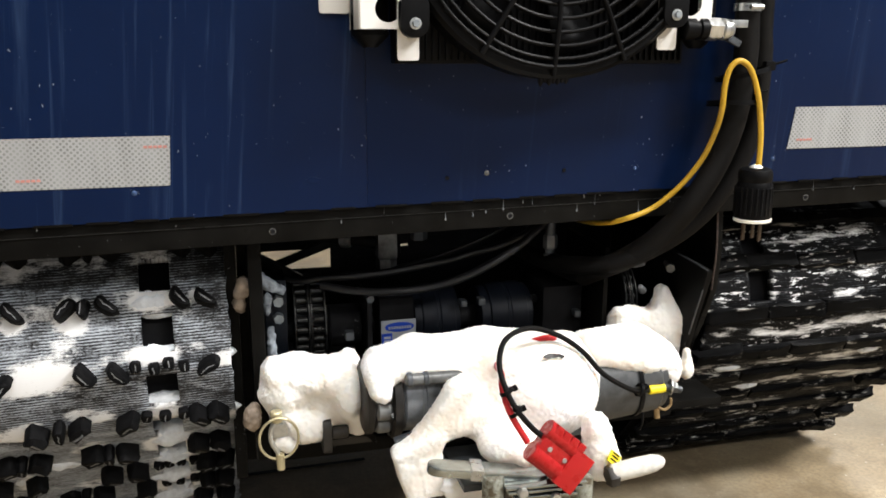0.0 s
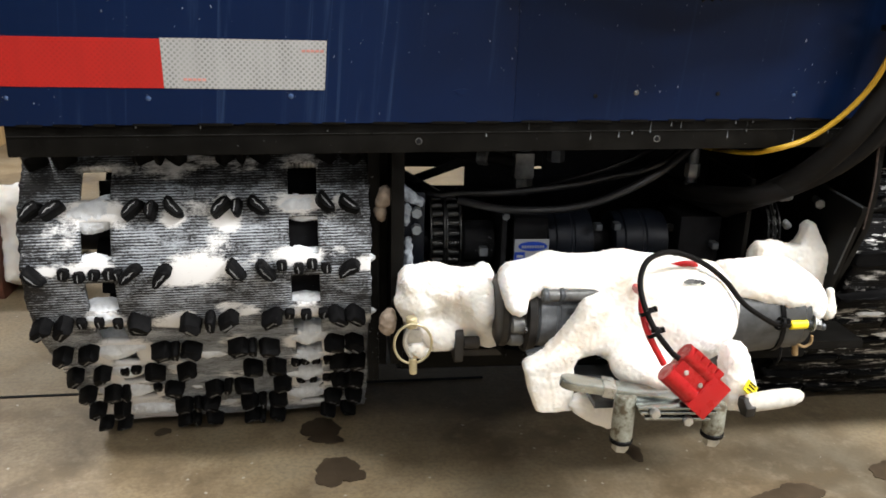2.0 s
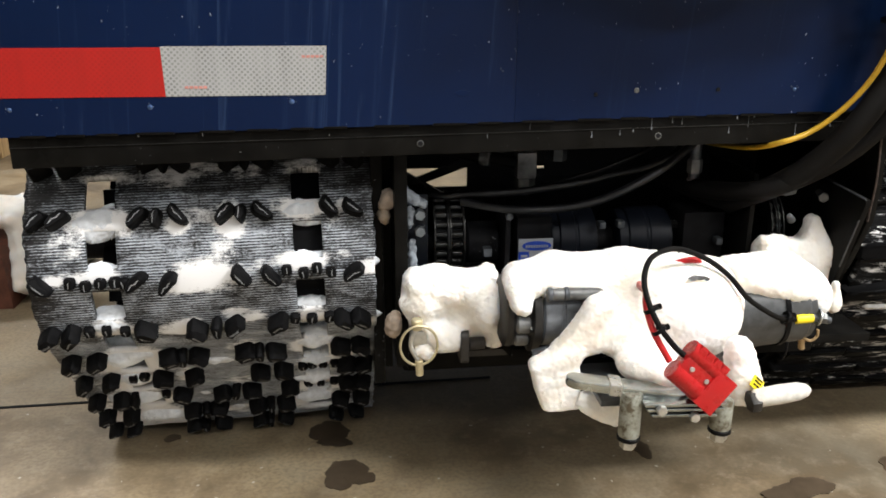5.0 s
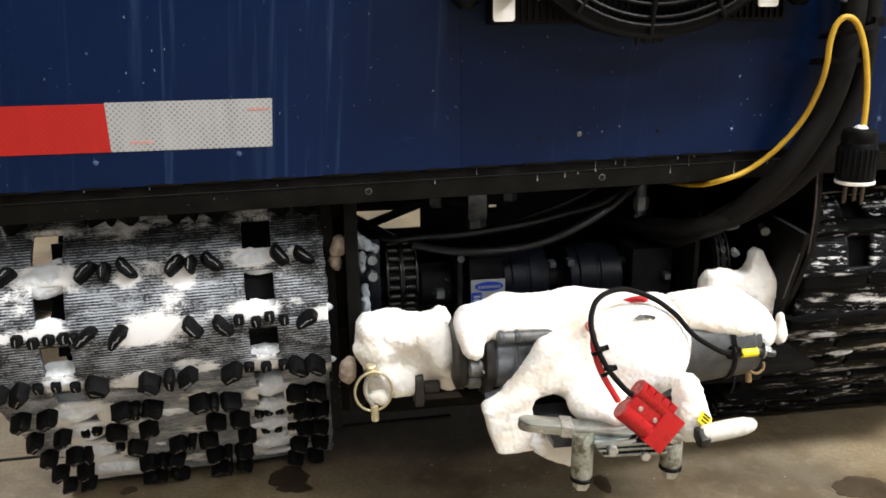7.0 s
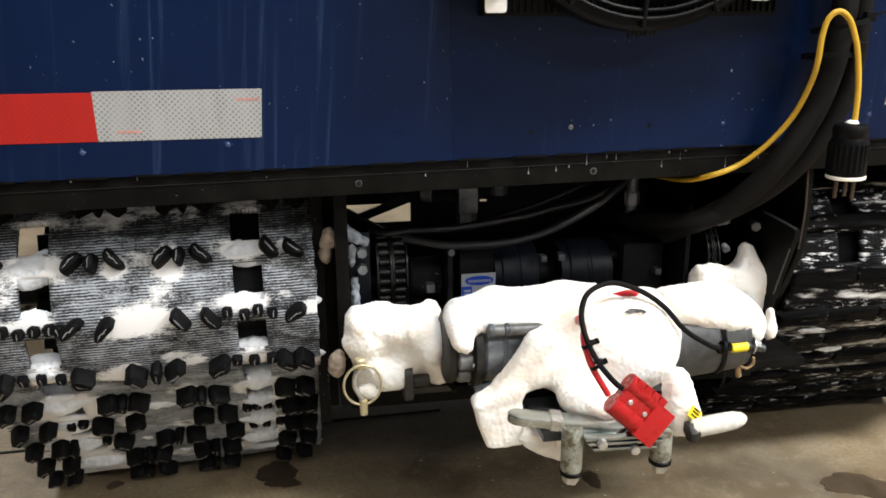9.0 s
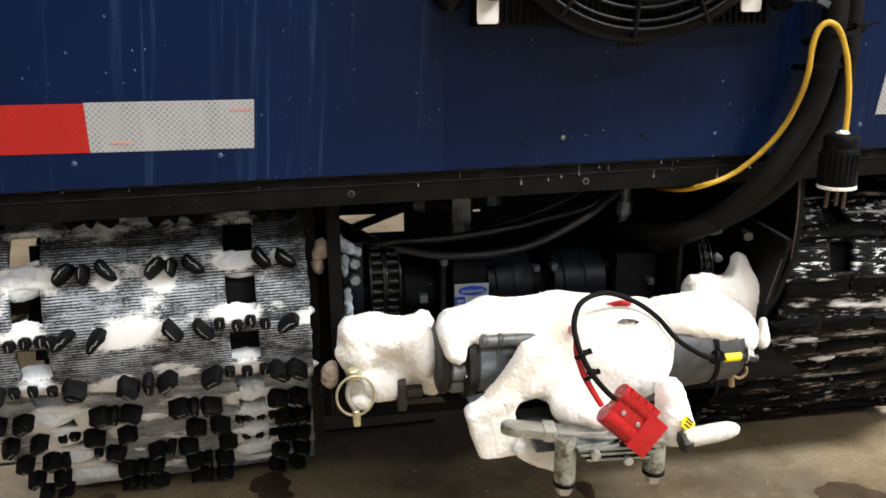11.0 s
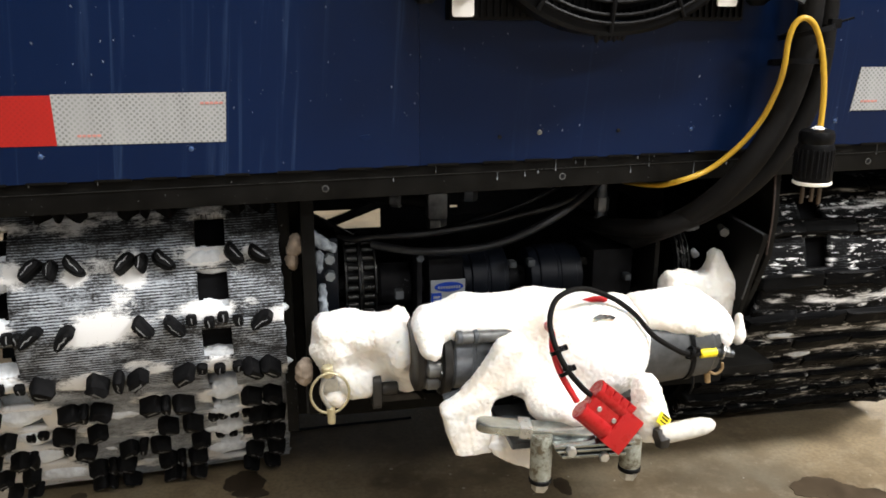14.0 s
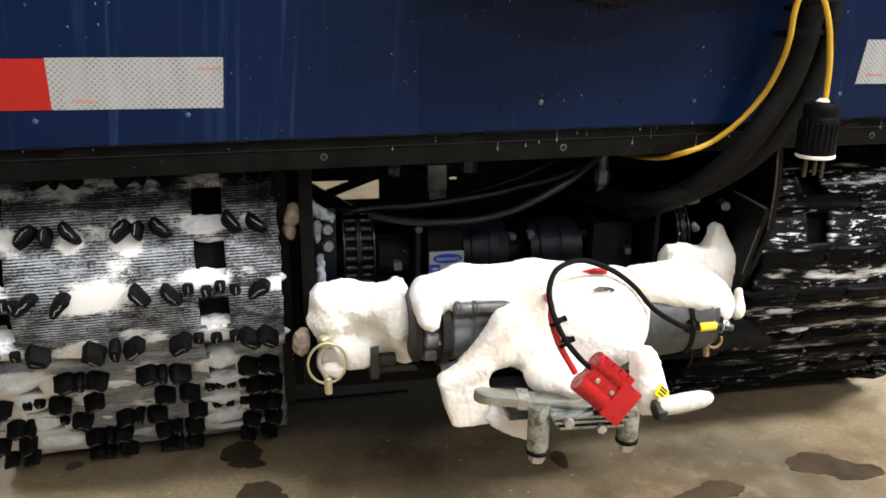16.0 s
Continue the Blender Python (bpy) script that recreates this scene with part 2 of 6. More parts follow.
LUG_WET = wet_lug_rubber()
SNOW = snow_material()
TAN_SNOW = plain("tan_snow", (0.42, 0.34, 0.27), 0.8, 0, 110, 0.4, 0.7)
# snow by the chain: the shade it lies in is its dark colour
SHADED_SNOW = plain("grey_shaded_snow", (0.09, 0.095, 0.1), 0.6, 0, 140, 0.6, 0.6)
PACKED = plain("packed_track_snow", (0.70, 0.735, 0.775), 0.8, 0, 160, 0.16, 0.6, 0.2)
RIME = plain("thin_grey_rime", (0.3, 0.335, 0.375), 0.8, 0, 140, 0.6, 0.6)
CONCRETE = concrete()
WHITE_TAPE = tape_material("white_reflective_tape", (0.35, 0.355, 0.355), (0.125, 0.13, 0.125))
RED_TAPE = tape_material("red_reflective_tape", (0.37, 0.011, 0.008), (0.28, 0.008, 0.006))
RED_INK = plain("red_print", (0.5, 0.22, 0.19), 0.4)
WHITE_METAL = plain("white_powder_coat", (0.76, 0.74, 0.7), 0.38, 0, 60, 0.04, 0.05)
STEEL = plain("zinc_steel", (0.55, 0.56, 0.55), 0.32, 0.9, 140, 0.25)
DULL_ZINC = plain("dull_zinc", (0.26, 0.29, 0.31), 0.45, 0.3, 120, 0.3, 0.3)
GALV = plain("galvanised_steel", (0.36, 0.385, 0.37), 0.2, 0.92, 55, 0.5, 0.7)
ROLLER = roller_material()
DARK_CAST = plain("dark_dented_casting", (0.028, 0.026, 0.024), 0.5, 0.3, 60, 0.6, 0.6)
WORN_CAST = plain("worn_grey_casting", (0.13, 0.132, 0.13), 0.4, 0.45, 70, 0.6, 0.6)
CAST = plain("grey_cast_metal", (0.075, 0.082, 0.09), 0.42, 0.4, 90, 0.5, 0.4)
HOUSING = plain("blue_grey_casting", (0.19, 0.205, 0.225), 0.34, 0.35, 90, 0.35, 0.3)
OILY = plain("oily_chain_steel", (0.032, 0.032, 0.031), 0.32, 0.6, 160, 0.4, 0.3)
TUBE = plain("grey_motor_paint", (0.075, 0.078, 0.08), 0.45, 0.3, 90, 0.4, 0.25)
BRASS = plain("brass_wire", (0.58, 0.52, 0.34), 0.35, 0.6, 140, 0.2)
DULL_BRASS = plain("dull_brass", (0.045, 0.03, 0.02), 0.45, 0.7, 140, 0.2)
HOSE_WET = plain("wet_black_hose", (0.009, 0.009, 0.01), 0.34, 0, 160, 0.35, 0.1, 0.3)
YELLOW = plain("yellow_rubber", (0.52, 0.31, 0.025), 0.4, 0, 120, 0.12)
YELLOW_SLEEVE = plain("yellow_sleeve", (0.85, 0.68, 0.02), 0.4, 0, 120, 0.08)
RED_PLASTIC = plain("red_plastic", (0.36, 0.008, 0.009), 0.28, 0, 120, 0.12, 0.08)
RED_CABLE = plain("red_cable_rubber", (0.45, 0.012, 0.014), 0.4, 0, 120, 0.15)
RING_WHITE = plain("cream_plastic", (0.75, 0.72, 0.64), 0.45)
FROSTED = plain("frosted_steel", (0.62, 0.6, 0.55), 0.65, 0, 160, 0.25, 0.7)
# clear drops given a pale base colour for the highlights in them
WATER = plain("melt_water_glint", (0.2, 0.215, 0.23), 0.12, 0, 200, 0.3, 0.05, 0.8)
# brown of the plate edge where it catches light, given as colour
BROWN_LIT_EDGE = plain("brown_lit_edge", (0.05, 0.034, 0.028), 0.7, 0, 160, 0.7, 0.4)
RUST = plain("rusty_brown_steel", (0.14, 0.05, 0.03), 0.7, 0, 50, 0.4, 0.4)
TAN = plain("tan_plastic", (0.3, 0.2, 0.095), 0.5)
MOTOR_BLUE = plain("dark_blue_black_enamel", (0.0055, 0.0075, 0.0125), 0.45, 0.1, 90, 0.3, 0.15, 0.2)
LABEL_WHITE = plain("label_white", (0.36, 0.38, 0.41), 0.35, 0, 60, 0.05, 0.02)
LABEL_BLUE = plain("label_blue", (0.015, 0.06, 0.42), 0.35, 0, 60, 0.08, 0.02)
WET = plain("wet_concrete", (0.066, 0.048, 0.031), 0.36, 0, 40, 0.4, 0.2)
WALL = plain("painted_hall_wall", (0.47, 0.51, 0.57), 0.7, 0, 6, 0.08)
CEIL = plain("white_ceiling_panel", (0.69, 0.73, 0.78), 0.7, 0, 6, 0.06)
WOOD = wood_material()
TUBE_GLOW = emitter("lamp_tube_glow", (1.0, 0.95, 0.86), 6.0)


# ---- mesh helpers ----
def part(name, bm, material, parent=None, label="", smooth=True):
    """Links a bmesh as one mesh object, under parent where one is given."""
    data = bpy.data.meshes.new(name)
    bmesh.ops.recalc_face_normals(bm, faces=bm.faces)
    bm.to_mesh(data)
    bm.free()
    data.materials.append(material)
    if smooth:
        data.polygons.foreach_set("use_smooth", [True] * len(data.polygons))
        data.set_sharp_from_angle(angle=radians(38))
    ob = new(name, data)
    if parent:
        ob.parent = parent
    if label:
        tagged(ob, label)
    return ob


def thing(name, label, category, group="", kind=""):
    return tagged(new(name), label, category, group, kind)


def box(bm, x0, x1, y0, y1, z0, z1, bevel=0.0, m=None):
    """A block with bevelled edges."""
    r = bmesh.ops.create_cube(bm, size=1)["verts"]
    bmesh.ops.scale(bm, vec=(x1 - x0, y1 - y0, z1 - z0), verts=r)
    bmesh.ops.translate(bm, vec=((x0 + x1) / 2, (y0 + y1) / 2, (z0 + z1) / 2), verts=r)
    if bevel:
        edges = list({e for v in r for e in v.link_edges})
        out = bmesh.ops.bevel(bm, geom=edges, offset=bevel, segments=2, profile=0.7, affect="EDGES", clamp_overlap=True)
        r = list({v for f in out["faces"] for v in f.verts} | {v for v in r if v.is_valid})
    if m is not None:
        bmesh.ops.transform(bm, matrix=m, verts=r)
    return bm


def lathe(bm, profile, axis_from, axis_to, segments=28, caps=True):
    """Turns (distance along the axis in metres, radius) pairs round the line between two points."""
    a, b = Vector(axis_from), Vector(axis_to)
    w = (b - a).normalized()
    u = w.orthogonal().normalized()
    v = w.cross(u)
    rings = []
    for d, r in profile:
        c = a + w * d
        rings.append([bm.verts.new(c + (u * math.cos(2 * math.pi * k / segments) + v * math.sin(2 * math.pi * k / segments)) * r) for k in range(segments)])
    for p, q in zip(rings, rings[1:]):
        for k in range(segments):
            bm.faces.new((p[k], p[(k + 1) % segments], q[(k + 1) % segments], q[k]))
    if caps:
        bm.faces.new(rings[0][::-1])
        bm.faces.new(rings[-1])
    return bm


def rod(bm, a, b, r, chamfer=0.0, segments=20):
    d = (Vector(b) - Vector(a)).length
    c = chamfer or min(r * 0.2, d * 0.2)
    return lathe(bm, [(0, r - c), (c, r), (d - c, r), (d, r - c)], a, b, segments)


def smooth_line(points, steps=8):
    """Points of a smooth line through the given ones."""
    p = [Vector(q) for q in points]
    p = [p[0] * 2 - p[1]] + p + [p[-1] * 2 - p[-2]]
    out = []
    for i in range(1, len(p) - 2):
        a, b, c, d = p[i - 1:i + 3]
        for k in range(steps):
            t = k / steps
            out.append(0.5 * (2 * b + (c - a) * t + (2 * a - 5 * b + 4 * c - d) * t * t + (3 * b - a - 3 * c + d) * t ** 3))
    out.append(p[-2])
    return out


def pipe(bm, points, r, segments=14, steps=8, closed=False):
    """A round hose, cable or wire along a smooth line."""
    line = points if closed else smooth_line(points, steps)
    line = [Vector(q) for q in line]
    n = len(line)
    rings, u = [], None
    for i, q in enumerate(line):
        t = (line[(i + 1) % n] - line[i - 1]) if closed else (line[min(i + 1, n - 1)] - line[max(i - 1, 0)])
        t.normalize()
        u = t.orthogonal().normalized() if u is None else (u - t * u.dot(t)).normalized()
        v = t.cross(u)
        rings.append([bm.verts.new(q + (u * math.cos(2 * math.pi * k / segments) + v * math.sin(2 * math.pi * k / segments)) * r) for k in range(segments)])
    pairs = list(zip(rings, rings[1:])) + ([(rings[-1], rings[0])] if closed else [])
    for p, q in pairs:
        for k in range(segments):
            bm.faces.new((p[k], p[(k + 1) % segments], q[(k + 1) % segments], q[k]))
    if not closed:
        bm.faces.new(rings[0][::-1])
        bm.faces.new(rings[-1])
    return bm


def hoop(bm, centre, axis, radius, r, segments=48, sides=8):
    w = Vector(axis).normalized()
    u = w.orthogonal().normalized()
    v = w.cross(u)
    return pipe(bm, [Vector(centre) + (u * math.cos(2 * math.pi * k / segments) + v * math.sin(2 * math.pi * k / segments)) * radius for k in range(segments)], r, sides, closed=True)


def slab(bm, outline, axis, lo, hi, bevel=0.0):
    """A plate: an outline of two coordinates, pushed from lo to hi along the axis x, y or z."""
    def at(p, d):
        return {"x": (d, p[0], p[1]), "y": (p[0], d, p[1]), "z": (p[0], p[1], d)}[axis]
    a = [bm.verts.new(at(p, lo)) for p in outline]
    b = [bm.verts.new(at(p, hi)) for p in outline]
    n = len(a)
    made = [bm.faces.new(a), bm.faces.new(b[::-1])]
    for k in range(n):
        made.append(bm.faces.new((a[k], b[k], b[(k + 1) % n], a[(k + 1) % n])))
    if bevel:
        bmesh.ops.recalc_face_normals(bm, faces=bm.faces)
        edges = list({e for f in made[:2] for e in f.edges})
        bmesh.ops.bevel(bm, geom=edges, offset=bevel, segments=2, profile=0.7, affect="EDGES", clamp_overlap=True)
    return bm


def rounded(x0, x1, z0, z1, r, n=5):
    out = []
    for cx, cz, a0 in ((x1 - r, z1 - r, 0), (x0 + r, z1 - r, 90), (x0 + r, z0 + r, 180), (x1 - r, z0 + r, 270)):
        out += [(cx + r * math.cos(radians(a0 + 90 * k / n)), cz + r * math.sin(radians(a0 + 90 * k / n))) for k in range(n + 1)]
    return out


def hexagon(bm, centre, axis, across, depth):
    c = Vector(centre)
    w = Vector(axis).normalized()
    r = across / math.sqrt(3)
    return lathe(bm, [(0, r * 0.92), (depth * 0.15, r), (depth * 0.85, r), (depth, r * 0.9)], c, c + w, 6)


# ---- soft snow shapes: a field of blobs, noise on it, and a skin laid round it ----
def skin(field, origin, cell):
    """Vertices and quads of the skin where the field (a 3D array) crosses zero."""
    inside = field < 0
    nx, ny, nz = field.shape
    count = np.zeros((nx - 1, ny - 1, nz - 1))
    place = np.zeros((nx - 1, ny - 1, nz - 1, 3))
    corner = [(i, j, k) for i in (0, 1) for j in (0, 1) for k in (0, 1)]
    def cut(c):
        return field[c[0]:nx - 1 + c[0], c[1]:ny - 1 + c[1], c[2]:nz - 1 + c[2]]
    for a in corner:
        for d in range(3):
            if a[d]:
                continue
            b = tuple(1 if i == d else a[i] for i in range(3))
            fa, fb = cut(a), cut(b)
            hit = (fa < 0) != (fb < 0)
            t = np.where(hit, fa / np.where(hit, fa - fb, 1), 0)
            count += hit
            for i in range(3):
                place[..., i] += np.where(hit, a[i] + (t if i == d else 0), 0)
    full = count > 0
    index = -np.ones(count.shape, int)
    index[full] = np.arange(full.sum())
    base = np.argwhere(full)
    verts = (base + place[full] / count[full][:, None]) * cell + np.array(origin)
    quads = []
    for d in range(3):
        e, f = [(1, 2), (2, 0), (0, 1)][d]
        lo = inside.take(range(0, field.shape[d] - 1), d)
        hi = inside.take(range(1, field.shape[d]), d)
        for p in np.argwhere(lo != hi):
            if p[e] < 1 or p[f] < 1 or p[e] >= field.shape[e] - 1 or p[f] >= field.shape[f] - 1:
                continue
            cells = []
            for de, df in ((-1, -1), (0, -1), (0, 0), (-1, 0)):
                q = p.copy()
                q[e] += de
                q[f] += df
                cells.append(int(index[tuple(q)]))
            quads.append(cells if lo[tuple(p)] else cells[::-1])
    return verts, quads


def snow_field(blobs, cell, rough, seed, cuts=(), flats=(), melt=0.0045):
    """Blobs: (a, b, radii) capsules of three radii, melted into one another. cuts: (point, normal) planes that trim the snow."""
    lo = np.min([np.minimum(a, b) - np.max(r) for a, b, r in blobs], 0) - 0.012
    hi = np.max([np.maximum(a, b) + np.max(r) for a, b, r in blobs], 0) + 0.012
    for (y, half, soft), outline in flats:
        corners = np.array([(x, y, z) for x, z in outline])
        lo = np.minimum(lo, corners.min(0) - (0.012, half + 0.012, 0.012))
        hi = np.maximum(hi, corners.max(0) + (0.012, half + 0.012, 0.012))
    size = np.ceil((hi - lo) / cell).astype(int) + 1
    grid = np.stack(np.meshgrid(*[lo[i] + cell * np.arange(size[i]) for i in range(3)], indexing="ij"), -1)
    total = np.zeros(grid.shape[:3])
    for a, b, r in blobs:
        a, b, r = np.array(a), np.array(b), np.array(r)
        ab = b - a
        t = np.clip(((grid - a) @ ab) / max(ab @ ab, 1e-9), 0, 1)
        q = (grid - a - t[..., None] * ab) / r
        d = (np.linalg.norm(q, axis=-1) - 1) * r.min()
        total += np.exp(-np.clip(d, -0.2, 0.2) / melt)
    for (y, half, soft), outline in flats:
        # a slab of snow with a convex outline in x and z
        cx, cz = np.mean(outline, 0)
        d = np.abs(grid[..., 1] - y) - half
        for (xa, za), (xb, zb) in zip(outline, outline[1:] + outline[:1]):
            n = np.array((zb - za, xa - xb)) / math.hypot(xb - xa, zb - za)
            if (cx - xa) * n[0] + (cz - za) * n[1] > 0:
                n = -n
            e = (grid[..., 0] - xa) * n[0] + (grid[..., 2] - za) * n[1]
            d = soft * np.logaddexp(d / soft, e / soft)
        total += np.exp(-np.clip(d, -0.2, 0.2) / melt)
    f = -melt * np.log(total + 1e-12) + (melt - 0.0045) * 1.2
    rng = np.random.RandomState(seed)
    for scale, high in ((0.06, 0.8), (0.03, 0.6)):
        w = np.zeros_like(f)
        for _ in range(5):
            k = rng.normal(size=3)
            k *= 2 * math.pi / scale / np.linalg.norm(k)
            w += np.sin(grid @ k + rng.uniform(0, 6.28))
        f += w * rough * high / 2.6
    for p, n in cuts:
        f = np.maximum(f, (grid - np.array(p)) @ np.array(n))
    return f, lo, cell


def scatter_grains(data, per_face, seed):
    """Small loose crumbs half sunk into a snow skin, so that its edge is grainy."""
    rng = random.Random(seed)
    v, f = [tuple(q.co) for q in data.vertices], [list(p.vertices) for p in data.polygons]
    for p in list(data.polygons):
        if rng.random() > per_face:
            continue
        c, r = p.center + p.normal * 0.0002, 0.0005 + 0.0008 * rng.random() ** 3
        m = Euler((rng.uniform(0, 3), rng.uniform(0, 3), rng.uniform(0, 3))).to_matrix()
        b = len(v)
        v += [tuple(c + m @ Vector(d) * r * rng.uniform(0.7, 1.2)) for d in ((1, 0, 0), (-1, 0, 0), (0, 1, 0), (0, -1, 0), (0, 0, 1), (0, 0, -1))]
        f += [[b + i for i in t] for t in ((0, 2, 4), (2, 1, 4), (1, 3, 4), (3, 0, 4), (2, 0, 5), (1, 2, 5), (3, 1, 5), (0, 3, 5))]
    data.clear_geometry()
    data.from_pydata(v, [], f)
    data.update()


def snow(name, blobs, label, cell=0.0032, rough=0.0028, seed=1, cuts=(), flats=(), parent=None, category="snow clump", group="", material=None, grains=0.0, melt=0.0045):
    verts, quads = skin(*snow_field(blobs, cell, rough, seed, cuts, flats, melt))
    data = bpy.data.meshes.new(name)
    data.from_pydata([tuple(v) for v in verts], [], quads)
    data.update()
    shift = Vector((seed * 1.7, 0, 0))
    crumbs = []
    for v in data.vertices:
        q = v.co * 1.0
        h = noise.noise(q * 48 + shift) * rough * 0.6 + noise.noise(q * 130 + shift) * rough * 0.7 + noise.noise(q * 210 + shift) * rough * 0.6 + noise.noise(q * 270 + shift) * 0.0009 + noise.noise(q * 520) * 0.0007
        crumbs.append(q + v.normal * h)
    for v, q in zip(data.vertices, crumbs):
        v.co = q
    if grains:
        scatter_grains(data, grains, seed)
    data.polygons.foreach_set("use_smooth", [True] * len(data.polygons))
    data.materials.append(material or SNOW)
    ob = new(name, data)
    if parent:
        ob.parent = parent
    return tagged(ob, label, "" if parent else category, group)


def ball(x, y, z, rx, ry=None, rz=None):
    return ((x, y, z), (x, y, z), (rx, ry or rx, rz or rx))


def bar_blob(a, b, r):
    return (a, b, (r, r, r) if isinstance(r, float) else r)


# ---- the hall ----
def room():
    bm = bmesh.new()
    bmesh.ops.create_grid(bm, x_segments=2, y_segments=2, size=7.5)
    bmesh.ops.translate(bm, vec=(0.4, 1.2, 0), verts=bm.verts)
    tagged(part("floor", bm, CONCRETE), "stained bare concrete hall floor", "floor", kind="structure")
    for name, x0, x1, y0, y1 in (("wall_north", -7.3, 8.1, 8.5, 8.7), ("wall_south", -7.3, 8.1, -6.3, -6.1), ("wall_west", -7.3, -7.1, -6.1, 8.5), ("wall_east", 7.9, 8.1, -6.1, 8.5)):
        tagged(part(name, box(bmesh.new(), x0, x1, y0, y1, 0, CEILING), WALL), "plain painted hall wall", "wall", kind="structure")
    tagged(part("ceiling", box(bmesh.new(), -7.3, 8.1, -6.3, 8.7, CEILING, CEILING + 0.2), CEIL), "plain white hall ceiling", "ceiling", kind="structure")
    # light fittings added at the lamp places, none of them in view
    first = None
    for x, y in LAMP_POWER:
        if first is None:
            first = thing("ceiling_light", "added long ceiling light with two glowing tubes, out of view", "ceiling light", "hall ceiling lights")
            part("housing", box(bmesh.new(), -0.65, 0.65, -0.16, 0.16, -0.06, 0.0, 0.008), WHITE_METAL, first)
            for dy in (-0.07, 0.07):
                part("tube", rod(bmesh.new(), (-0.6, dy, -0.08), (0.6, dy, -0.08), 0.013), TUBE_GLOW, first)
            first.matrix_basis = pose(x, y, CEILING)
        else:
            copy_thing(first, pose(x, y, CEILING))
        lamp = bpy.data.lights.new("ceiling_lamp", "AREA")
        lamp.shape, lamp.size, lamp.size_y, lamp.energy, lamp.color = "RECTANGLE", 1.3, 0.5, LAMP_POWER[x, y], (1.0, 0.99, 0.98)
        new("ceiling_lamp", lamp).matrix_basis = pose(x, y, CEILING - 0.12)


room()


# ---- the tracked machine: body, frame and tracks ----
MIDDLE, LEAN = 0.35, 0.016
BODY_L, BODY_R, BODY_FRONT, BODY_BACK = -0.326, 1.026, 0.9, 2.35


def lean(x, z):
    """The body leans a little to one side on its tracks."""
    return z + LEAN * x


machine = thing("tracked_machine", "blue tracked utility machine with black frame and snowy rubber tracks", "tracked vehicle")


def leaning_box(bm, x0, x1, y0, y1, z0, z1, bevel=0.0):
    shear = Matrix(((1, 0, 0, 0), (0, 1, 0, 0), (LEAN, 0, 1, 0), (0, 0, 0, 1)))
    return box(bm, x0, x1, y0, y1, z0, z1, bevel, shear)


def body():
    seam = 0.2
    part("body_panel", leaning_box(bmesh.new(), BODY_L, seam - 0.0001, BODY_FRONT, BODY_FRONT + 0.02, 0.4985, 1.55, 0.0006), BLUE, machine, "glossy dark blue painted sheet with water runs")
    part("body_panel", leaning_box(bmesh.new(), seam + 0.0001, BODY_R, BODY_FRONT + 0.0005, BODY_FRONT + 0.02, 0.4985, 1.55, 0.0006), BLUE, machine, "glossy dark blue painted sheet with water runs")
    part("body_box", leaning_box(bmesh.new(), BODY_L + 0.002, BODY_R - 0.002, BODY_FRONT + 0.021, BODY_BACK, 0.5, 1.55, 0.004), BLUE, machine, "dark blue painted body shell")
    part("frame_beam", leaning_box(bmesh.new(), BODY_L + 0.006, BODY_R - 0.004, BODY_FRONT + 0.004, BODY_FRONT + 0.05, 0.4655, 0.4984, 0.002), BLACK, machine, "black steel frame beam with drips")
    part("floor_plate", leaning_box(bmesh.new(), BODY_L + 0.01, BODY_R - 0.01, BODY_FRONT + 0.052, BODY_BACK, 0.482, 0.499), DEEP, machine, "black underbody plate")
    rng = random.Random(4)
    # weld stitches along the edge between panel and beam
    x = BODY_L + 0.02
    while x < BODY_R - 0.05:
        w = rng.uniform(0.02, 0.04)
        bm = box(bmesh.new(), x, x + w, BODY_FRONT - 0.0006, BODY_FRONT + 0.004, lean(x, 0.4974), lean(x, 0.5), 0.0006)
        part("weld_stitch", bm, BLACK, machine)
        x += w + rng.uniform(0.008, 0.03)
    # holes with plain washers in the beam
    for x, z in ((0.099, 0.4795), (0.363, 0.4835), (0.752, 0.4885)):
        washer = part("washer", lathe(bmesh.new(), [(0, 0.0029), (0, 0.0038), (0.0008, 0.0036), (0.0008, 0.0029)], (x, BODY_FRONT + 0.0045, z), (x, BODY_FRONT - 1, z), 20, False), WORN_CAST, machine, "worn steel washer round a hole")
        part("hole", rod(bmesh.new(), (x, BODY_FRONT + 0.006, z), (x, BODY_FRONT + 0.0032, z), 0.003), DEEP, washer)
    # screws in the panel
    for x, z, r, painted in ((-0.312, 0.5215, 0.0028, True), (-0.176, 0.5225, 0.0034, True), (-0.034, 0.5265, 0.0034, True), (0.333, 0.534, 0.0035, False), (0.513, 0.5335, 0.0028, True), (0.696, 0.539, 0.0034, True)):
        screw = part("panel_screw", lathe(bmesh.new(), [(0, r * 0.8), (0.0003, r * 0.8), (0.0005, r * 0.6), (0.0010, r * 0.45), (0.0012, r * 0.2), (0.0012, 0.0001)], (x, BODY_FRONT, z), (x, BODY_FRONT - 1, z), 18), BLUE_GLINT if painted else WORN_CAST, machine, "small screw head painted over" if painted else "small shiny screw head")
    for x, z in ((0.288, 0.530), (0.425, 0.534)):
        part("panel_screw", rod(bmesh.new(), (x, BODY_FRONT + 0.001, z), (x, BODY_FRONT - 0.001, z), 0.0022), DEEP, machine, "small dark screw hole")
    # a chipped spot where the primer shows
    chip = bmesh.new()
    slab(chip, [(0.143 + 0.0072 * math.cos(a) * (1 + 0.25 * math.sin(3 * a)), 0.533 + 0.0032 * math.sin(a)) for a in np.linspace(0, 6.28, 14)[:-1]], "y", BODY_FRONT - 0.0006, BODY_FRONT + 0.001)
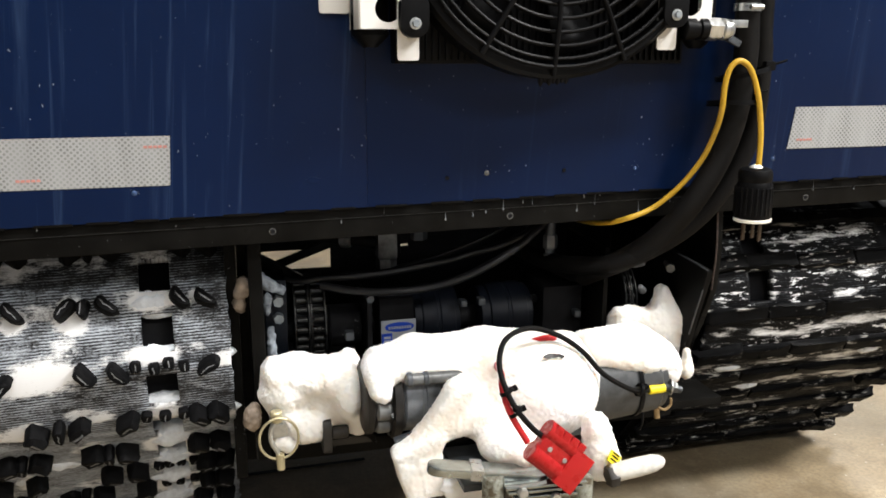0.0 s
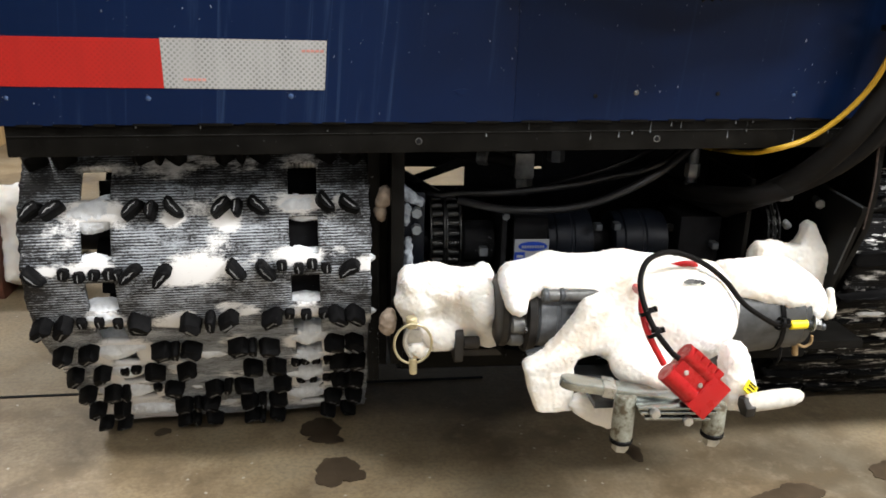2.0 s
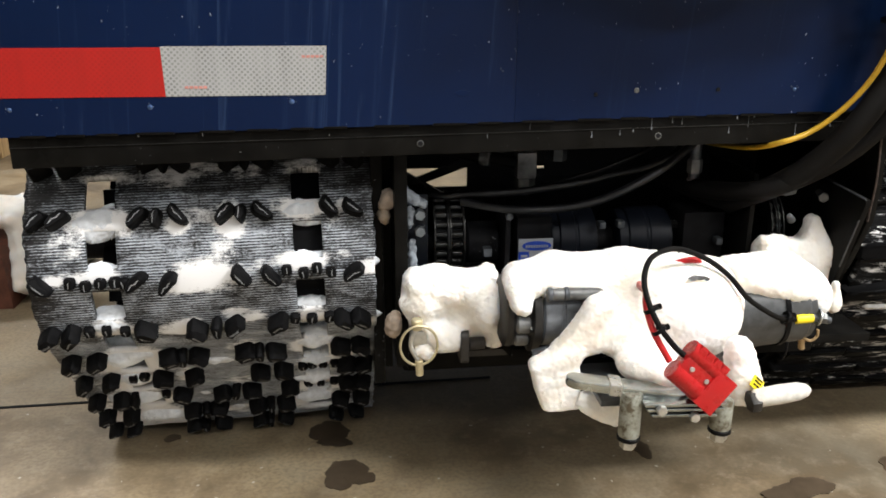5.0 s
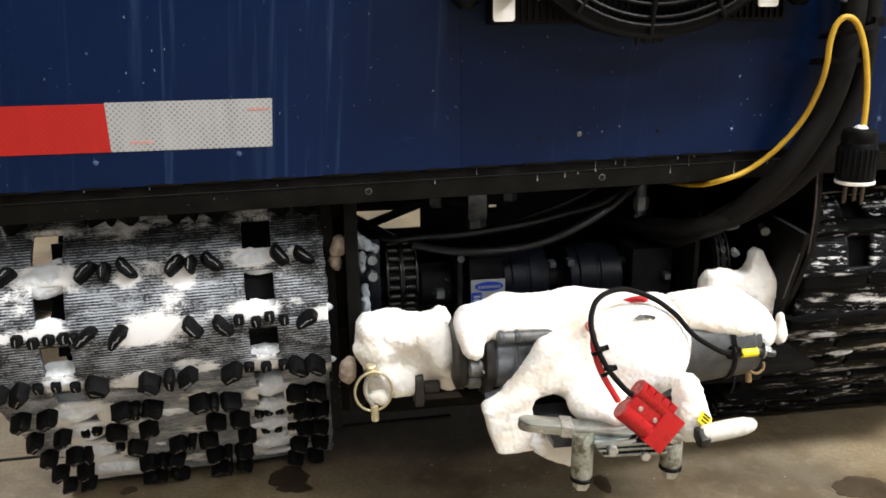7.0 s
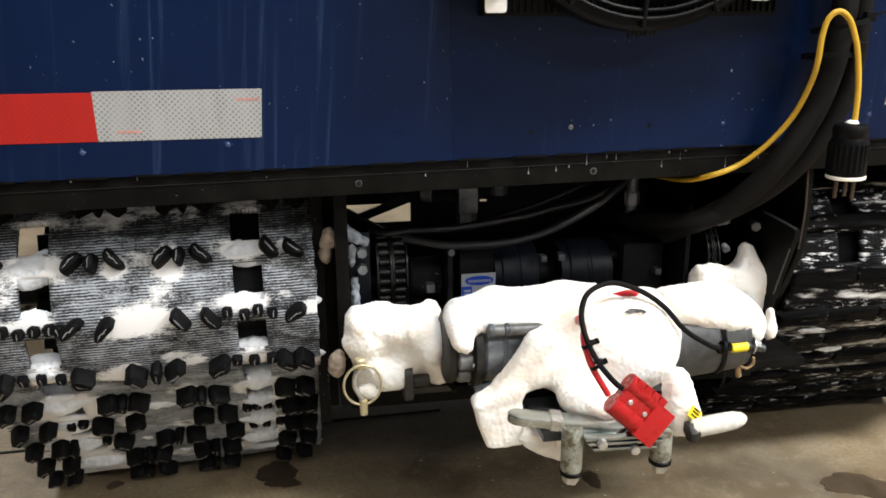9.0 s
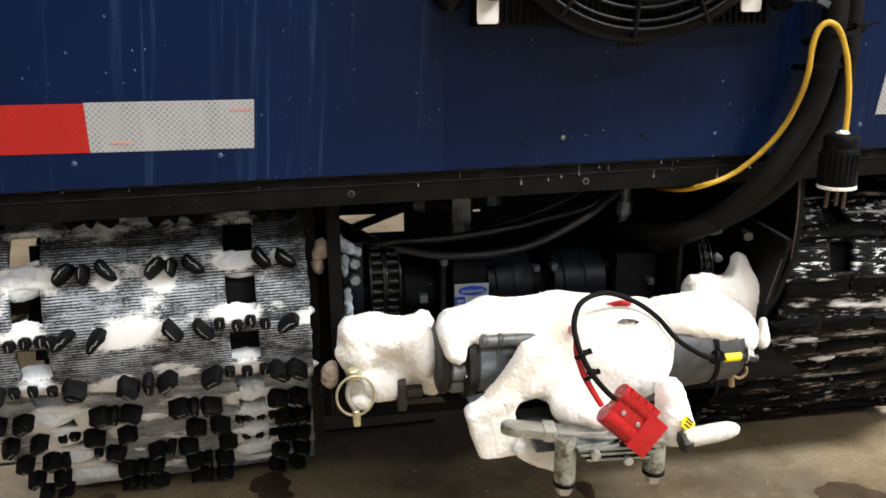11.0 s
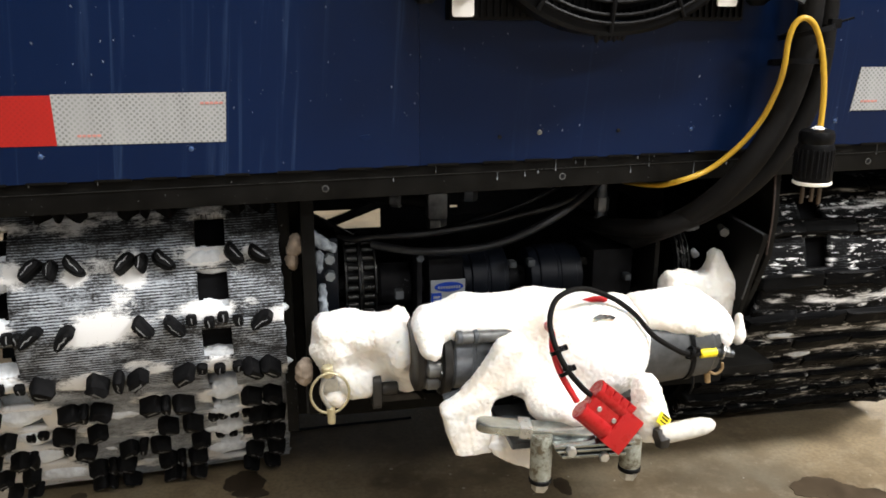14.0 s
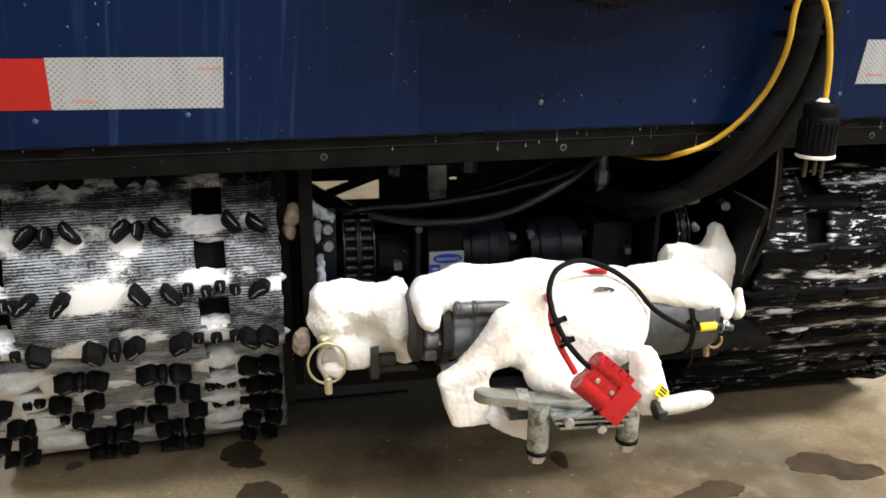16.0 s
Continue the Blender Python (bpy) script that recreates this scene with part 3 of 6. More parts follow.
    part("paint_blister", chip, BLUE, machine, "blistered paint spot")
    # beads of melt water round the screws, and on the open panel
    spots = [(x, z, 4) for x, z in ((-0.312, 0.5215), (-0.176, 0.5225), (-0.034, 0.5265), (0.143, 0.533), (0.333, 0.534), (0.513, 0.5335), (0.696, 0.539))]
    spots += [(rng.uniform(0.03, 0.2), rng.uniform(0.54, 0.72), 2) for _ in range(9)] + [(rng.uniform(-0.3, 0.03), rng.uniform(0.595, 0.72), 1) for _ in range(12)] + [(rng.uniform(0.24, 0.68), rng.uniform(0.51, 0.6), 1) for _ in range(4)]
    for x, z, count in spots:
        for _ in range(count):
            r = rng.uniform(0.0002, 0.00055)
            q = (x + rng.uniform(-0.0045, 0.0045), BODY_FRONT, z + rng.uniform(-0.003, 0.004))
            part("water_drop", lathe(bmesh.new(), [(0, r), (r * 0.45, r * 0.8), (r * 0.75, r * 0.25)], q, (q[0], BODY_FRONT - 1, q[2]), 8), WATER, machine)
    # drips running down the beam, each with a drop at its end
    for k in range(24):
        x, top, long = rng.uniform(BODY_L + 0.03, BODY_R - 0.05), rng.choice((0.4978, 0.4978, 0.486)), rng.choice((0.002, 0.003, 0.003, 0.005, 0.007, 0.012))
        low = max(0.4655, top - long) - 0.0015
        r = rng.uniform(0.0003, 0.0007)
        y = BODY_FRONT + 0.0036
        part("water_drop", lathe(bmesh.new(), [(0, r * 0.3), (r * 1.5, r * 1.6), (r * 3.2, r * 1.4), (0.004, r * 0.45), (max(0.0045, top - low), r * 0.3)], (x, y, lean(x, low)), (x, y, 2), 8), WATER, machine)
    part("beam_lip", leaning_box(bmesh.new(), BODY_L + 0.006, BODY_R - 0.004, BODY_FRONT + 0.0028, BODY_FRONT + 0.0042, 0.4868, 0.4873, 0.0002), OILY, machine, "thin paler edge along the beam")


def tape():
    def strip(name, x0, x1, z0, z1, cut0, cut1, material, label):
        bm = slab(bmesh.new(), [(x0 + cut0, z0), (x1 + cut1, z0), (x1, z1), (x0, z1)], "y", BODY_FRONT - 0.0007, BODY_FRONT + 0.0005)
        return part(name, bm, material, machine, label, False)
    strip("red_tape", -0.3235, -0.1608, 0.5330, 0.5815, 0.0005, 0.0012, RED_TAPE, "red honeycomb reflective tape")
    w = strip("white_tape", -0.1606, 0.0035, 0.5330, 0.5825, 0.0012, -0.003, WHITE_TAPE, "white honeycomb reflective tape")
    for x, z in ((-0.14, 0.542), (-0.022, 0.572)):
        for k in range(5):
            part("print_bar", box(bmesh.new(), x + k * 0.0046, x + k * 0.0046 + 0.0036, BODY_FRONT - 0.0011, BODY_FRONT - 0.0005, z - 0.0012, z + 0.0012), RED_INK, w)
    w2 = strip("white_tape", 0.7215, 0.90, 0.5505, 0.6005, -0.0075, 0.0, WHITE_TAPE, "white honeycomb reflective tape")
    for k in range(5):
        part("print_bar", box(bmesh.new(), 0.726 + k * 0.0046, 0.7296 + k * 0.0046, BODY_FRONT - 0.0011, BODY_FRONT - 0.0005, 0.560, 0.5624), RED_INK, w2)
    strip("red_tape", 0.9003, 1.02, 0.5535, 0.6035, 0.0, 0.0, RED_TAPE, "red honeycomb reflective tape")


# The belt runs round a drive wheel high at the front, slopes down to the floor and back.
WHEEL_Y, WHEEL_Z, WHEEL_R, SLOPE, LUG_HIGH = 1.08, 0.325, 0.135, radians(40.5), 0.0265
PITCH = 0.0615
BACK = 2.2
ARC = WHEEL_R * SLOPE
LOW_Y, LOW_Z = WHEEL_Y - WHEEL_R * math.cos(SLOPE), WHEEL_Z - WHEEL_R * math.sin(SLOPE)
RAMP = (LOW_Z - LUG_HIGH) / math.cos(SLOPE)
TOP_RUN = BACK - WHEEL_Y
FOOT_Y = LOW_Y + RAMP * math.sin(SLOPE)


def belt_at(s):
    """The place and the outward normal (y, z) on the belt, s metres upwards from its foremost point."""
    if s > WHEEL_R * math.pi / 2:
        return WHEEL_Y + s - WHEEL_R * math.pi / 2, WHEEL_Z + WHEEL_R, 0.0, 1.0
    if s >= -ARC:
        a = s / WHEEL_R
        return WHEEL_Y - WHEEL_R * math.cos(a), WHEEL_Z + WHEEL_R * math.sin(a), -math.cos(a), math.sin(a)
    d = -s - ARC
    if d < RAMP:
        return LOW_Y + d * math.sin(SLOPE), LOW_Z - d * math.cos(SLOPE), -math.cos(SLOPE), -math.sin(SLOPE)
    return FOOT_Y + d - RAMP, LUG_HIGH, 0.0, -1.0


# the snowy track stands a little askew under the leaning body
TILT = Matrix.Translation((-0.147, 1.08, 0.3)) @ pose(0, 0, 0, 0, -0.76, 2.16) @ Matrix.Translation((0.147, -1.08, -0.3))


S_TOP = WHEEL_R * math.pi / 2 + TOP_RUN
S_LOW = -ARC - RAMP - (BACK - FOOT_Y)


# where snow lies packed on the snowy belt: (across, along, half width, half length, how thick)
PACKED_HIGH = [
    (-0.244, 0.115, 0.03, 0.009, 0.9), (-0.178, 0.116, 0.032, 0.012, 1), (-0.153, 0.123, 0.023, 0.01, 0.9), (-0.107, 0.118, 0.028, 0.010, 0.85), (-0.035, 0.118, 0.02, 0.014, 1),
    (-0.259, 0.063, 0.03, 0.013, 1), (-0.175, 0.058, 0.013, 0.01, 0.8), (-0.119, 0.061, 0.014, 0.017, 0.9), (-0.15, 0.066, 0.019, 0.009, 0.7),
    (-0.074, 0.07, 0.016, 0.01, 0.5), (-0.033, 0.071, 0.021, 0.011, 1), (-0.003, 0.059, 0.01, 0.008, 0.6), (0.011, 0.072, 0.008, 0.005, 0.9),
]
PACKED_MID = [
    (-0.126, 0.022, 0.016, 0.017, 0.6), (-0.150, 0.001, 0.030, 0.014, 1), (-0.299, 0.038, 0.031, 0.019, 0.45), (-0.314, 0.003, 0.009, 0.005, 1), (-0.268, 0.007, 0.023, 0.006, 1),
    (-0.169, -0.008, 0.022, 0.009, 0.9), (-0.082, 0.011, 0.013, 0.008, 0.5), (-0.037, 0.013, 0.025, 0.008, 1), (0.009, 0.016, 0.01, 0.006, 0.6), (0.038, 0.001, 0.02, 0.007, 1),
]
PACKED_LOW = [
    (-0.26, -0.063, 0.019, 0.014, 1), (-0.189, -0.068, 0.02, 0.01, 1), (-0.171, -0.056, 0.010, 0.005, 0.8), (-0.124, -0.048, 0.012, 0.007, 0.9), (-0.100, -0.056, 0.014, 0.006, 0.85), (-0.03, -0.059, 0.015, 0.012, 1), (0.034, -0.078, 0.012, 0.006, 0.9),
    (-0.258, -0.142, 0.03, 0.026, 1), (-0.265, -0.21, 0.024, 0.025, 1), (-0.276, -0.268, 0.034, 0.024, 1), (-0.28, -0.34, 0.045, 0.028, 1),
    (-0.033, -0.13, 0.02, 0.018, 1), (-0.033, -0.19, 0.02, 0.015, 0.95), (-0.03, -0.258, 0.025, 0.019, 1), (-0.033, -0.322, 0.028, 0.022, 1),
    (-0.12, -0.118, 0.014, 0.01, 0.75), (0.005, -0.158, 0.016, 0.013, 0.85), (-0.319, -0.124, 0.014, 0.009, 0.5), (-0.126, -0.225, 0.028, 0.01, 0.6), (-0.203, -0.197, 0.009, 0.015, 0.7), (-0.146, -0.328, 0.018, 0.014, 0.6), (-0.34, -0.174, 0.01, 0.01, 0.6),
]
PACKED_WET = [
    (0.881, 0.108, 0.06, 0.011, 0.75), (0.793, 0.096, 0.05, 0.004, 0.75), (0.903, 0.073, 0.013, 0.007, 1), (0.856, 0.068, 0.026, 0.005, 0.9), (0.901, 0.046, 0.02, 0.007, 0.9), (0.846, 0.046, 0.01, 0.011, 0.65),
    (0.863, 0.018, 0.018, 0.007, 0.85), (0.756, 0.033, 0.007, 0.014, 0.75), (0.672, 0.046, 0.017, 0.003, 0.8), (0.901, -0.021, 0.05, 0.007, 0.95), (0.821, -0.031, 0.055, 0.006, 0.9),
    (0.687, -0.023, 0.02, 0.008, 0.75), (0.749, -0.028, 0.028, 0.006, 0.85), (0.894, -0.069, 0.06, 0.012, 0.85), (0.897, -0.106, 0.026, 0.018, 1), (0.812, -0.09, 0.05, 0.006, 0.8),
    (0.896, -0.15, 0.07, 0.011, 0.85), (0.977, -0.166, 0.03, 0.014, 0.8), (0.73, -0.107, 0.022, 0.007, 0.95), (0.667, -0.087, 0.022, 0.008, 0.8), (0.821, -0.228, 0.033, 0.01, 0.85), (0.809, -0.262, 0.03, 0.009, 0.8), (0.943, -0.278, 0.022, 0.008, 0.7), (0.733, -0.17, 0.014, 0.006, 0.75),
]


def snow_on(x, s, snowy):
    """How thick packed snow lies and how much dust the belt shows, at one place of it. Light and shade are worked into
    both.
    """
    packed = 0.0
    for px, ps, w, l, k in PACKED_HIGH + PACKED_MID + PACKED_LOW if snowy else PACKED_WET:
        d = math.hypot((x - px) / w, (s - ps) / l)
        packed = max(packed, k * (1.0 if snowy else 0.7) * min(1.0, max(0.0, 1.55 - (0.75 if s > -0.085 else 0.6) * d)))
    if not snowy:
        return packed, 0.11
    dust_and_shade = 0.395 + 0.09 * math.exp(-((s - 0.03) / 0.035) ** 2 - ((x + 0.14) / 0.12) ** 2) - 0.16 * math.exp(-((x + 0.339) / 0.02) ** 2) - 0.05 * math.exp(-((x - 0.045) / 0.03) ** 2)
    high = s > 0.085
    # less white high up for the body's shade, more low down for floor bounce
    return packed * (0.72 if high else 1.0), dust_and_shade - 0.015 + (0.13 if s < -0.085 else 0.0) - (0.09 if high else 0.0)


def row_place(n, phase):
    return phase + n * PITCH + (0.004 if n > 0 else {-5: 0.005, -6: 0.012}.get(n, 0.0))


def belt(centre, width, phase, material, windows):
    """The rubber belt with two columns of square windows."""
    bm = bmesh.new()
    uv = bm.loops.layers.uv.new("UVMap")
    dust = bm.verts.layers.float_color.new("snow_on")
    xs = {-width / 2, width / 2}
    for w in windows:
        xs |= {w - 0.0165, w - 0.008, w, w + 0.008, w + 0.0165}
    xs = sorted(xs | {q for q in np.linspace(-width / 2, width / 2, 61)[1:-1] if min(abs(q - w) for w in windows) > 0.019})
    ss = set()
    holes = []
    n0, n1 = math.floor(S_LOW / PITCH) + 1, math.ceil(S_TOP / PITCH) - 1
    for n in range(n0, n1):
        a, b = row_place(n, phase), row_place(n + 1, phase)
        holes.append((a + 0.0135, b - 0.0105))
        near = -6 <= n <= 3
        for f in np.linspace(0, 1, 5)[:-1] if near else (0.0,):
            ss.add(round(a - 0.0105 + f * 0.024, 5))
        for f in np.linspace(0, 1, 9)[:-1] if near else (0.0, 0.5):
            ss.add(round(a + 0.0135 + f * (b - a - 0.024), 5))
    ss = sorted(q for q in ss if S_LOW <= q <= S_TOP)
    rng = random.Random(int(centre * 1000) + 5)
    cols = []
    for s in ss:
        y, z, ny, nz = belt_at(s)
        row = []
        for x in xs:
            v = bm.verts.new((centre + x + (rng.uniform(-0.0015, 0.0015) if abs(x) > width / 2 - 1e-6 else 0), y, z))
            packed, dust_and_shade = snow_on(centre + x, s, centre < 0)
            v[dust] = (packed, dust_and_shade, 0, 1)
            row.append(v)
        cols.append(row)
    for i in range(len(ss) - 1):
        mid_s = (ss[i] + ss[i + 1]) / 2
        hole_row = any(a < mid_s < b for a, b in holes) and (centre < 0 or mid_s > 0)
        for j in range(len(xs) - 1):
            mid = (xs[j] + xs[j + 1]) / 2
            if hole_row and any(abs(mid - w) < 0.0165 for w in windows):
                continue
            face = bm.faces.new((cols[i][j], cols[i][j + 1], cols[i + 1][j + 1], cols[i + 1][j]))
            for lp, (a, b) in zip(face.loops, ((i, j), (i, j + 1), (i + 1, j + 1), (i + 1, j))):
                lp[uv].uv = (xs[b] + centre, ss[a])
    ob = part("track", bm, material, machine, "black rubber track belt with packed snow" if material == BELT else "wet black rubber track belt")
    mod = ob.modifiers.new("thickness", "SOLIDIFY")
    mod.thickness, mod.offset = 0.008, -1.0
    return ob


def lug_mesh(kind, width, length, high, seed=0):
    """A moulded rubber lug: wide foot, squared and torn tip with a thin worn crest, coloured pale for the glint along
    it.
    """
    bm = bmesh.new()
    rings = []
    n = 16
    jitter = Vector((seed * 3.7, seed * 1.9, 0))
    for h, kx, ky in ((-0.003, 1.14, 1.1), (high * 0.2, 1.02, 1.0), (high * 0.55, 0.98, 1.0), (high * 0.88, 0.93, 0.97), (high, 0.74, 0.88), (high + 0.0008, 0.10, 0.66)):
        ring = []
        for q in range(n):
            a = 2 * math.pi * (q + 0.5) / n
            p = Vector((width / 2 * kx * math.copysign(abs(math.cos(a)) ** kind, math.cos(a)), length / 2 * ky * math.copysign(abs(math.sin(a)) ** kind, math.sin(a)), h))
            if kind > 0.65:
                e = p.y / (length / 2)
                p.x = p.x * (1.0 - 0.22 * e) + width * 0.16 * (e * e - 0.4)
            if seed and h > 0:
                torn = (0.0026 if kind < 0.5 else 0.0016) * h / high
                w = p * 190 + jitter
                p += Vector((noise.noise(w), noise.noise(w + Vector((9, 0, 0))) * 1.3, noise.noise(w + Vector((0, 9, 0))) * 1.2)) * torn
            ring.append(bm.verts.new(p))
        rings.append(ring)
    for p, q in zip(rings, rings[1:]):
        for k in range(n):
            bm.faces.new((p[k], p[(k + 1) % n], q[(k + 1) % n], q[k]))
    crest = bm.faces.new(rings[-1])
    crest.material_index = 1 if kind > 0.4 else 0
    data = bpy.data.meshes.new("lug")
    bmesh.ops.recalc_face_normals(bm, faces=bm.faces)
    bm.to_mesh(data)
    bm.free()
    data.polygons.foreach_set("use_smooth", [True] * len(data.polygons))
    data.set_sharp_from_angle(angle=radians(32))
    return data


def lugs(parent, centre, phase, rows, patterns, meshes, material):
    """Lugs row by row: (across, turn, kind) in each pattern. The rows that pass the camera are single parts."""
    rng = random.Random(int(1000 * centre) + 9)
    rest_v, rest_f = [], []
    n0, n1 = math.floor(S_LOW / PITCH) + 2, math.ceil(S_TOP / PITCH) - 2
    for n in range(n0, n1):
        s = row_place(n, phase)
        for across, turn, kind in patterns[n % len(patterns)]:
            y, z, ny, nz = belt_at(s + rng.uniform(-0.0025, 0.0025))
            loose = 0.12 if kind == FLAT else 1.0
            up = Vector((0, ny, nz))
            along = Vector((1, 0, 0)).cross(up)
            m = Matrix(((1, along[0], up[0], 0), (0, along[1], up[1], 0), (0, along[2], up[2], 0), (0, 0, 0, 1)))
            m = Matrix.Translation((centre + across + rng.uniform(-0.002, 0.002), y, z)) @ m @ pose(0, 0, 0, rng.uniform(-5, 5), rng.uniform(-5, 5) * loose, turn + rng.uniform(-8, 8) * loose)
            data = rng.choice(meshes[kind])
            if rows[0] <= n <= rows[1]:
                ob = new("lug", data)
                ob.parent = parent
                ob.matrix_basis = m
            else:
                base = len(rest_v)
                rest_v += [tuple(m @ v.co) for v in data.vertices]
                rest_f += [[base + i for i in p.vertices] for p in data.polygons]
    data = bpy.data.meshes.new("far_lug")
    data.from_pydata(rest_v, [], rest_f)
    data.materials.append(material)
    ob = tagged(new("far_lug", data), "rows of black rubber lugs", kind="stuff")
    ob.parent = parent


def drive_gear(centre, width, guards):
    """Axle, sprockets and bogie wheels inside the belt."""
    axle = part("drive_axle", rod(bmesh.new(), (centre - width / 2 - 0.02, WHEEL_Y, WHEEL_Z), (centre + width / 2 + 0.02, WHEEL_Y, WHEEL_Z), 0.02), DEEP, machine, "black drive axle")
    for dx in (-0.114, 0.114):
        bm = bmesh.new()
        n = 26
        pts = []
        for k in range(n):
            r = 0.112 if k % 2 else 0.092
            a = 2 * math.pi * k / n
            pts += [(WHEEL_Y + r * math.cos(a), WHEEL_Z + r * math.sin(a))]
        slab(bm, [(WHEEL_Y + 0.9 * (y - WHEEL_Y), WHEEL_Z + 0.9 * (z - WHEEL_Z)) for y, z in pts], "x", centre + dx - 0.008, centre + dx + 0.008, 0.002)
        part("sprocket", bm, PLASTIC, axle, "black toothed sprocket")
    # added black sheets behind the belt keep its windows dark
    for x0, x1, top in guards:
        bm = bmesh.new()
        rows = []
        for s in np.linspace(-ARC - RAMP - 0.25, top, 40):
            y, z, ny, nz = belt_at(s)
            rows.append([bm.verts.new((x, y - 0.022 * ny, z - 0.022 * nz)) for x in (x0, x1)])
        for p, q in zip(rows, rows[1:]):
            bm.faces.new((p[0], p[1], q[1], q[0]))
        liner = part("window_backing", bm, DEEP, machine, "black sheet added behind the track windows to darken them")
        liner.modifiers.new("thickness", "SOLIDIFY").thickness = 0.003
    for y in (1.45, 1.75, 2.05):
        for dx in (-0.1, 0.1):
            part("bogie_wheel", lathe(bmesh.new(), [(0, 0.05), (0.006, 0.066), (0.03, 0.066), (0.036, 0.05)], (centre + dx - 0.018, y, 0.105), (centre + dx + 1, y, 0.105), 24), PLASTIC, machine, "black bogie wheel")
    # added plate, out of view, that blocks the rear lamps
    part("rear_light_block", box(bmesh.new(), centre - 0.19, centre + 0.19, 2.16, 2.166, 0.03, 0.455), DEEP, machine, "unseen black plate added to stop light from behind the track")
    rail = part("slide_rail", box(bmesh.new(), centre - 0.015, centre + 0.015, 1.25, 2.15, 0.09, 0.13, 0.004), DEEP, machine, "black slide rail")


SMALL, BIG, FLAT, CLIP, BLOCK = 0, 1, 2, 3, 4
ROW_A = [(-0.179, 46, BIG), (-0.155, 46, BIG), (-0.068, 46, BIG), (-0.050, 0, SMALL), (-0.027, -46, BIG), (0.024, 46, BIG), (0.0435, 0, SMALL), (0.0625, -46, BIG), (0.139, -46, BIG), (0.166, -46, BIG)]
ROW_B = [(-0.177, -50, BIG), (-0.146, 0, CLIP), (-0.129, 0, CLIP), (-0.115, 0, CLIP), (-0.102, 0, CLIP), (-0.089, 0, CLIP), (-0.074, 46, BIG), (-0.045, 46, BIG), (0.038, -46, BIG), (0.070, -46, BIG), (0.0885, 0, CLIP), (0.107, 0, CLIP), (0.121, 0, CLIP), (0.1375, 0, CLIP), (0.167, 52, BIG)]
ROW_C = [(-0.179, 46, BLOCK), (-0.157, 46, BLOCK), (-0.140, 0, CLIP), (-0.119, 0, CLIP), (-0.100, 0, CLIP), (-0.077, -60, BLOCK), (-0.019, -55, BLOCK), (0.0045, 0, SMALL), (0.024, 52, BLOCK), (0.0745, 52, BLOCK), (0.096, 0, CLIP), (0.114, 0, CLIP), (0.133, 0, CLIP), (0.151, -46, BLOCK), (0.171, -46, BLOCK)]
ROW_D = [(-0.176, 52, BLOCK), (-0.146, 52, BLOCK), (-0.063, 55, BLOCK), (-0.044, 0, SMALL), (-0.0255, -55, BLOCK), (0.029, 55, BLOCK), (0.047, 0, SMALL), (0.067, -55, BLOCK), (0.146, -50, BLOCK), (0.173, -50, BLOCK)]
ROW_E = [(-0.178, 46, BLOCK), (-0.142, 50, BLOCK), (-0.118, 0, CLIP), (-0.102, 0, CLIP), (-0.083, -50, BLOCK), (-0.043, 52, BLOCK), (0.043, -52, BLOCK), (0.0735, -50, BLOCK), (0.095, 0, CLIP), (0.108, 0, CLIP), (0.121, 0, CLIP), (0.137, 0, CLIP), (0.155, 50, BLOCK), (0.178, 50, BLOCK)]
ROW_F = [(-0.176, 52, BLOCK), (-0.147, 52, BLOCK), (-0.126, 0, SMALL), (-0.089, 0, CLIP), (-0.067, -55, BLOCK), (-0.018, 55, BLOCK), (0.004, 0, SMALL), (0.024, -55, BLOCK), (0.078, 52, BLOCK), (0.1, 0, CLIP), (0.117, 0, CLIP), (0.137, 0, CLIP), (0.154, -50, BLOCK), (0.176, -50, BLOCK)]
WIDE_A = [(-0.148, 0, FLAT), (-0.058, 0, FLAT), (0.032, 0, FLAT), (0.110, 0, FLAT), (0.168, 0, BLOCK)]
WIDE_B = [(-0.166, 0, BLOCK), (-0.1, 0, FLAT), (-0.008, 0, FLAT), (0.082, 0, FLAT), (0.172, 0, BLOCK)]


def tracks():
    for centre, rubber, lug, phase, patterns, rows in ((-0.147, BELT, LUG, 0.0, [ROW_B, ROW_A, ROW_D, ROW_F, ROW_E, ROW_D, ROW_C], (-6, 2)), (0.846, BELT_WET, LUG_WET, 0.0025, [WIDE_A, WIDE_B], (-6, 2))):
        snowy = centre < 0
        sizes = [(1.0, 0.012, 0.022, LUG_HIGH), (0.75, 0.0132, 0.028, LUG_HIGH), (0.22, 0.0935, 0.02, LUG_HIGH * 0.3), (0.6, 0.0125, 0.013, LUG_HIGH * 0.6), (0.45, 0.0162, 0.0245, LUG_HIGH * 1.05) if snowy else (0.3, 0.07, 0.02, LUG_HIGH * 0.45)]
        meshes = [[lug_mesh(*size, seed=k) for k in (1, 2, 3, 4)] for size in sizes]
        for m in itertools.chain(*meshes):
            m.materials.append(lug)
            m.materials.append(LUG_CREST if snowy else lug)
        ob = belt(centre, 0.384, phase, rubber, (-0.112, 0.115))
        lugs(ob, centre, phase, rows, patterns, meshes, lug)
        if snowy:
            ob.matrix_basis = TILT
        drive_gear(centre, 0.36, ((-0.14, 0.04, 0.71), (-0.335, -0.142, -0.085)) if centre < 0 else ((0.656, 1.036, 0.71),))


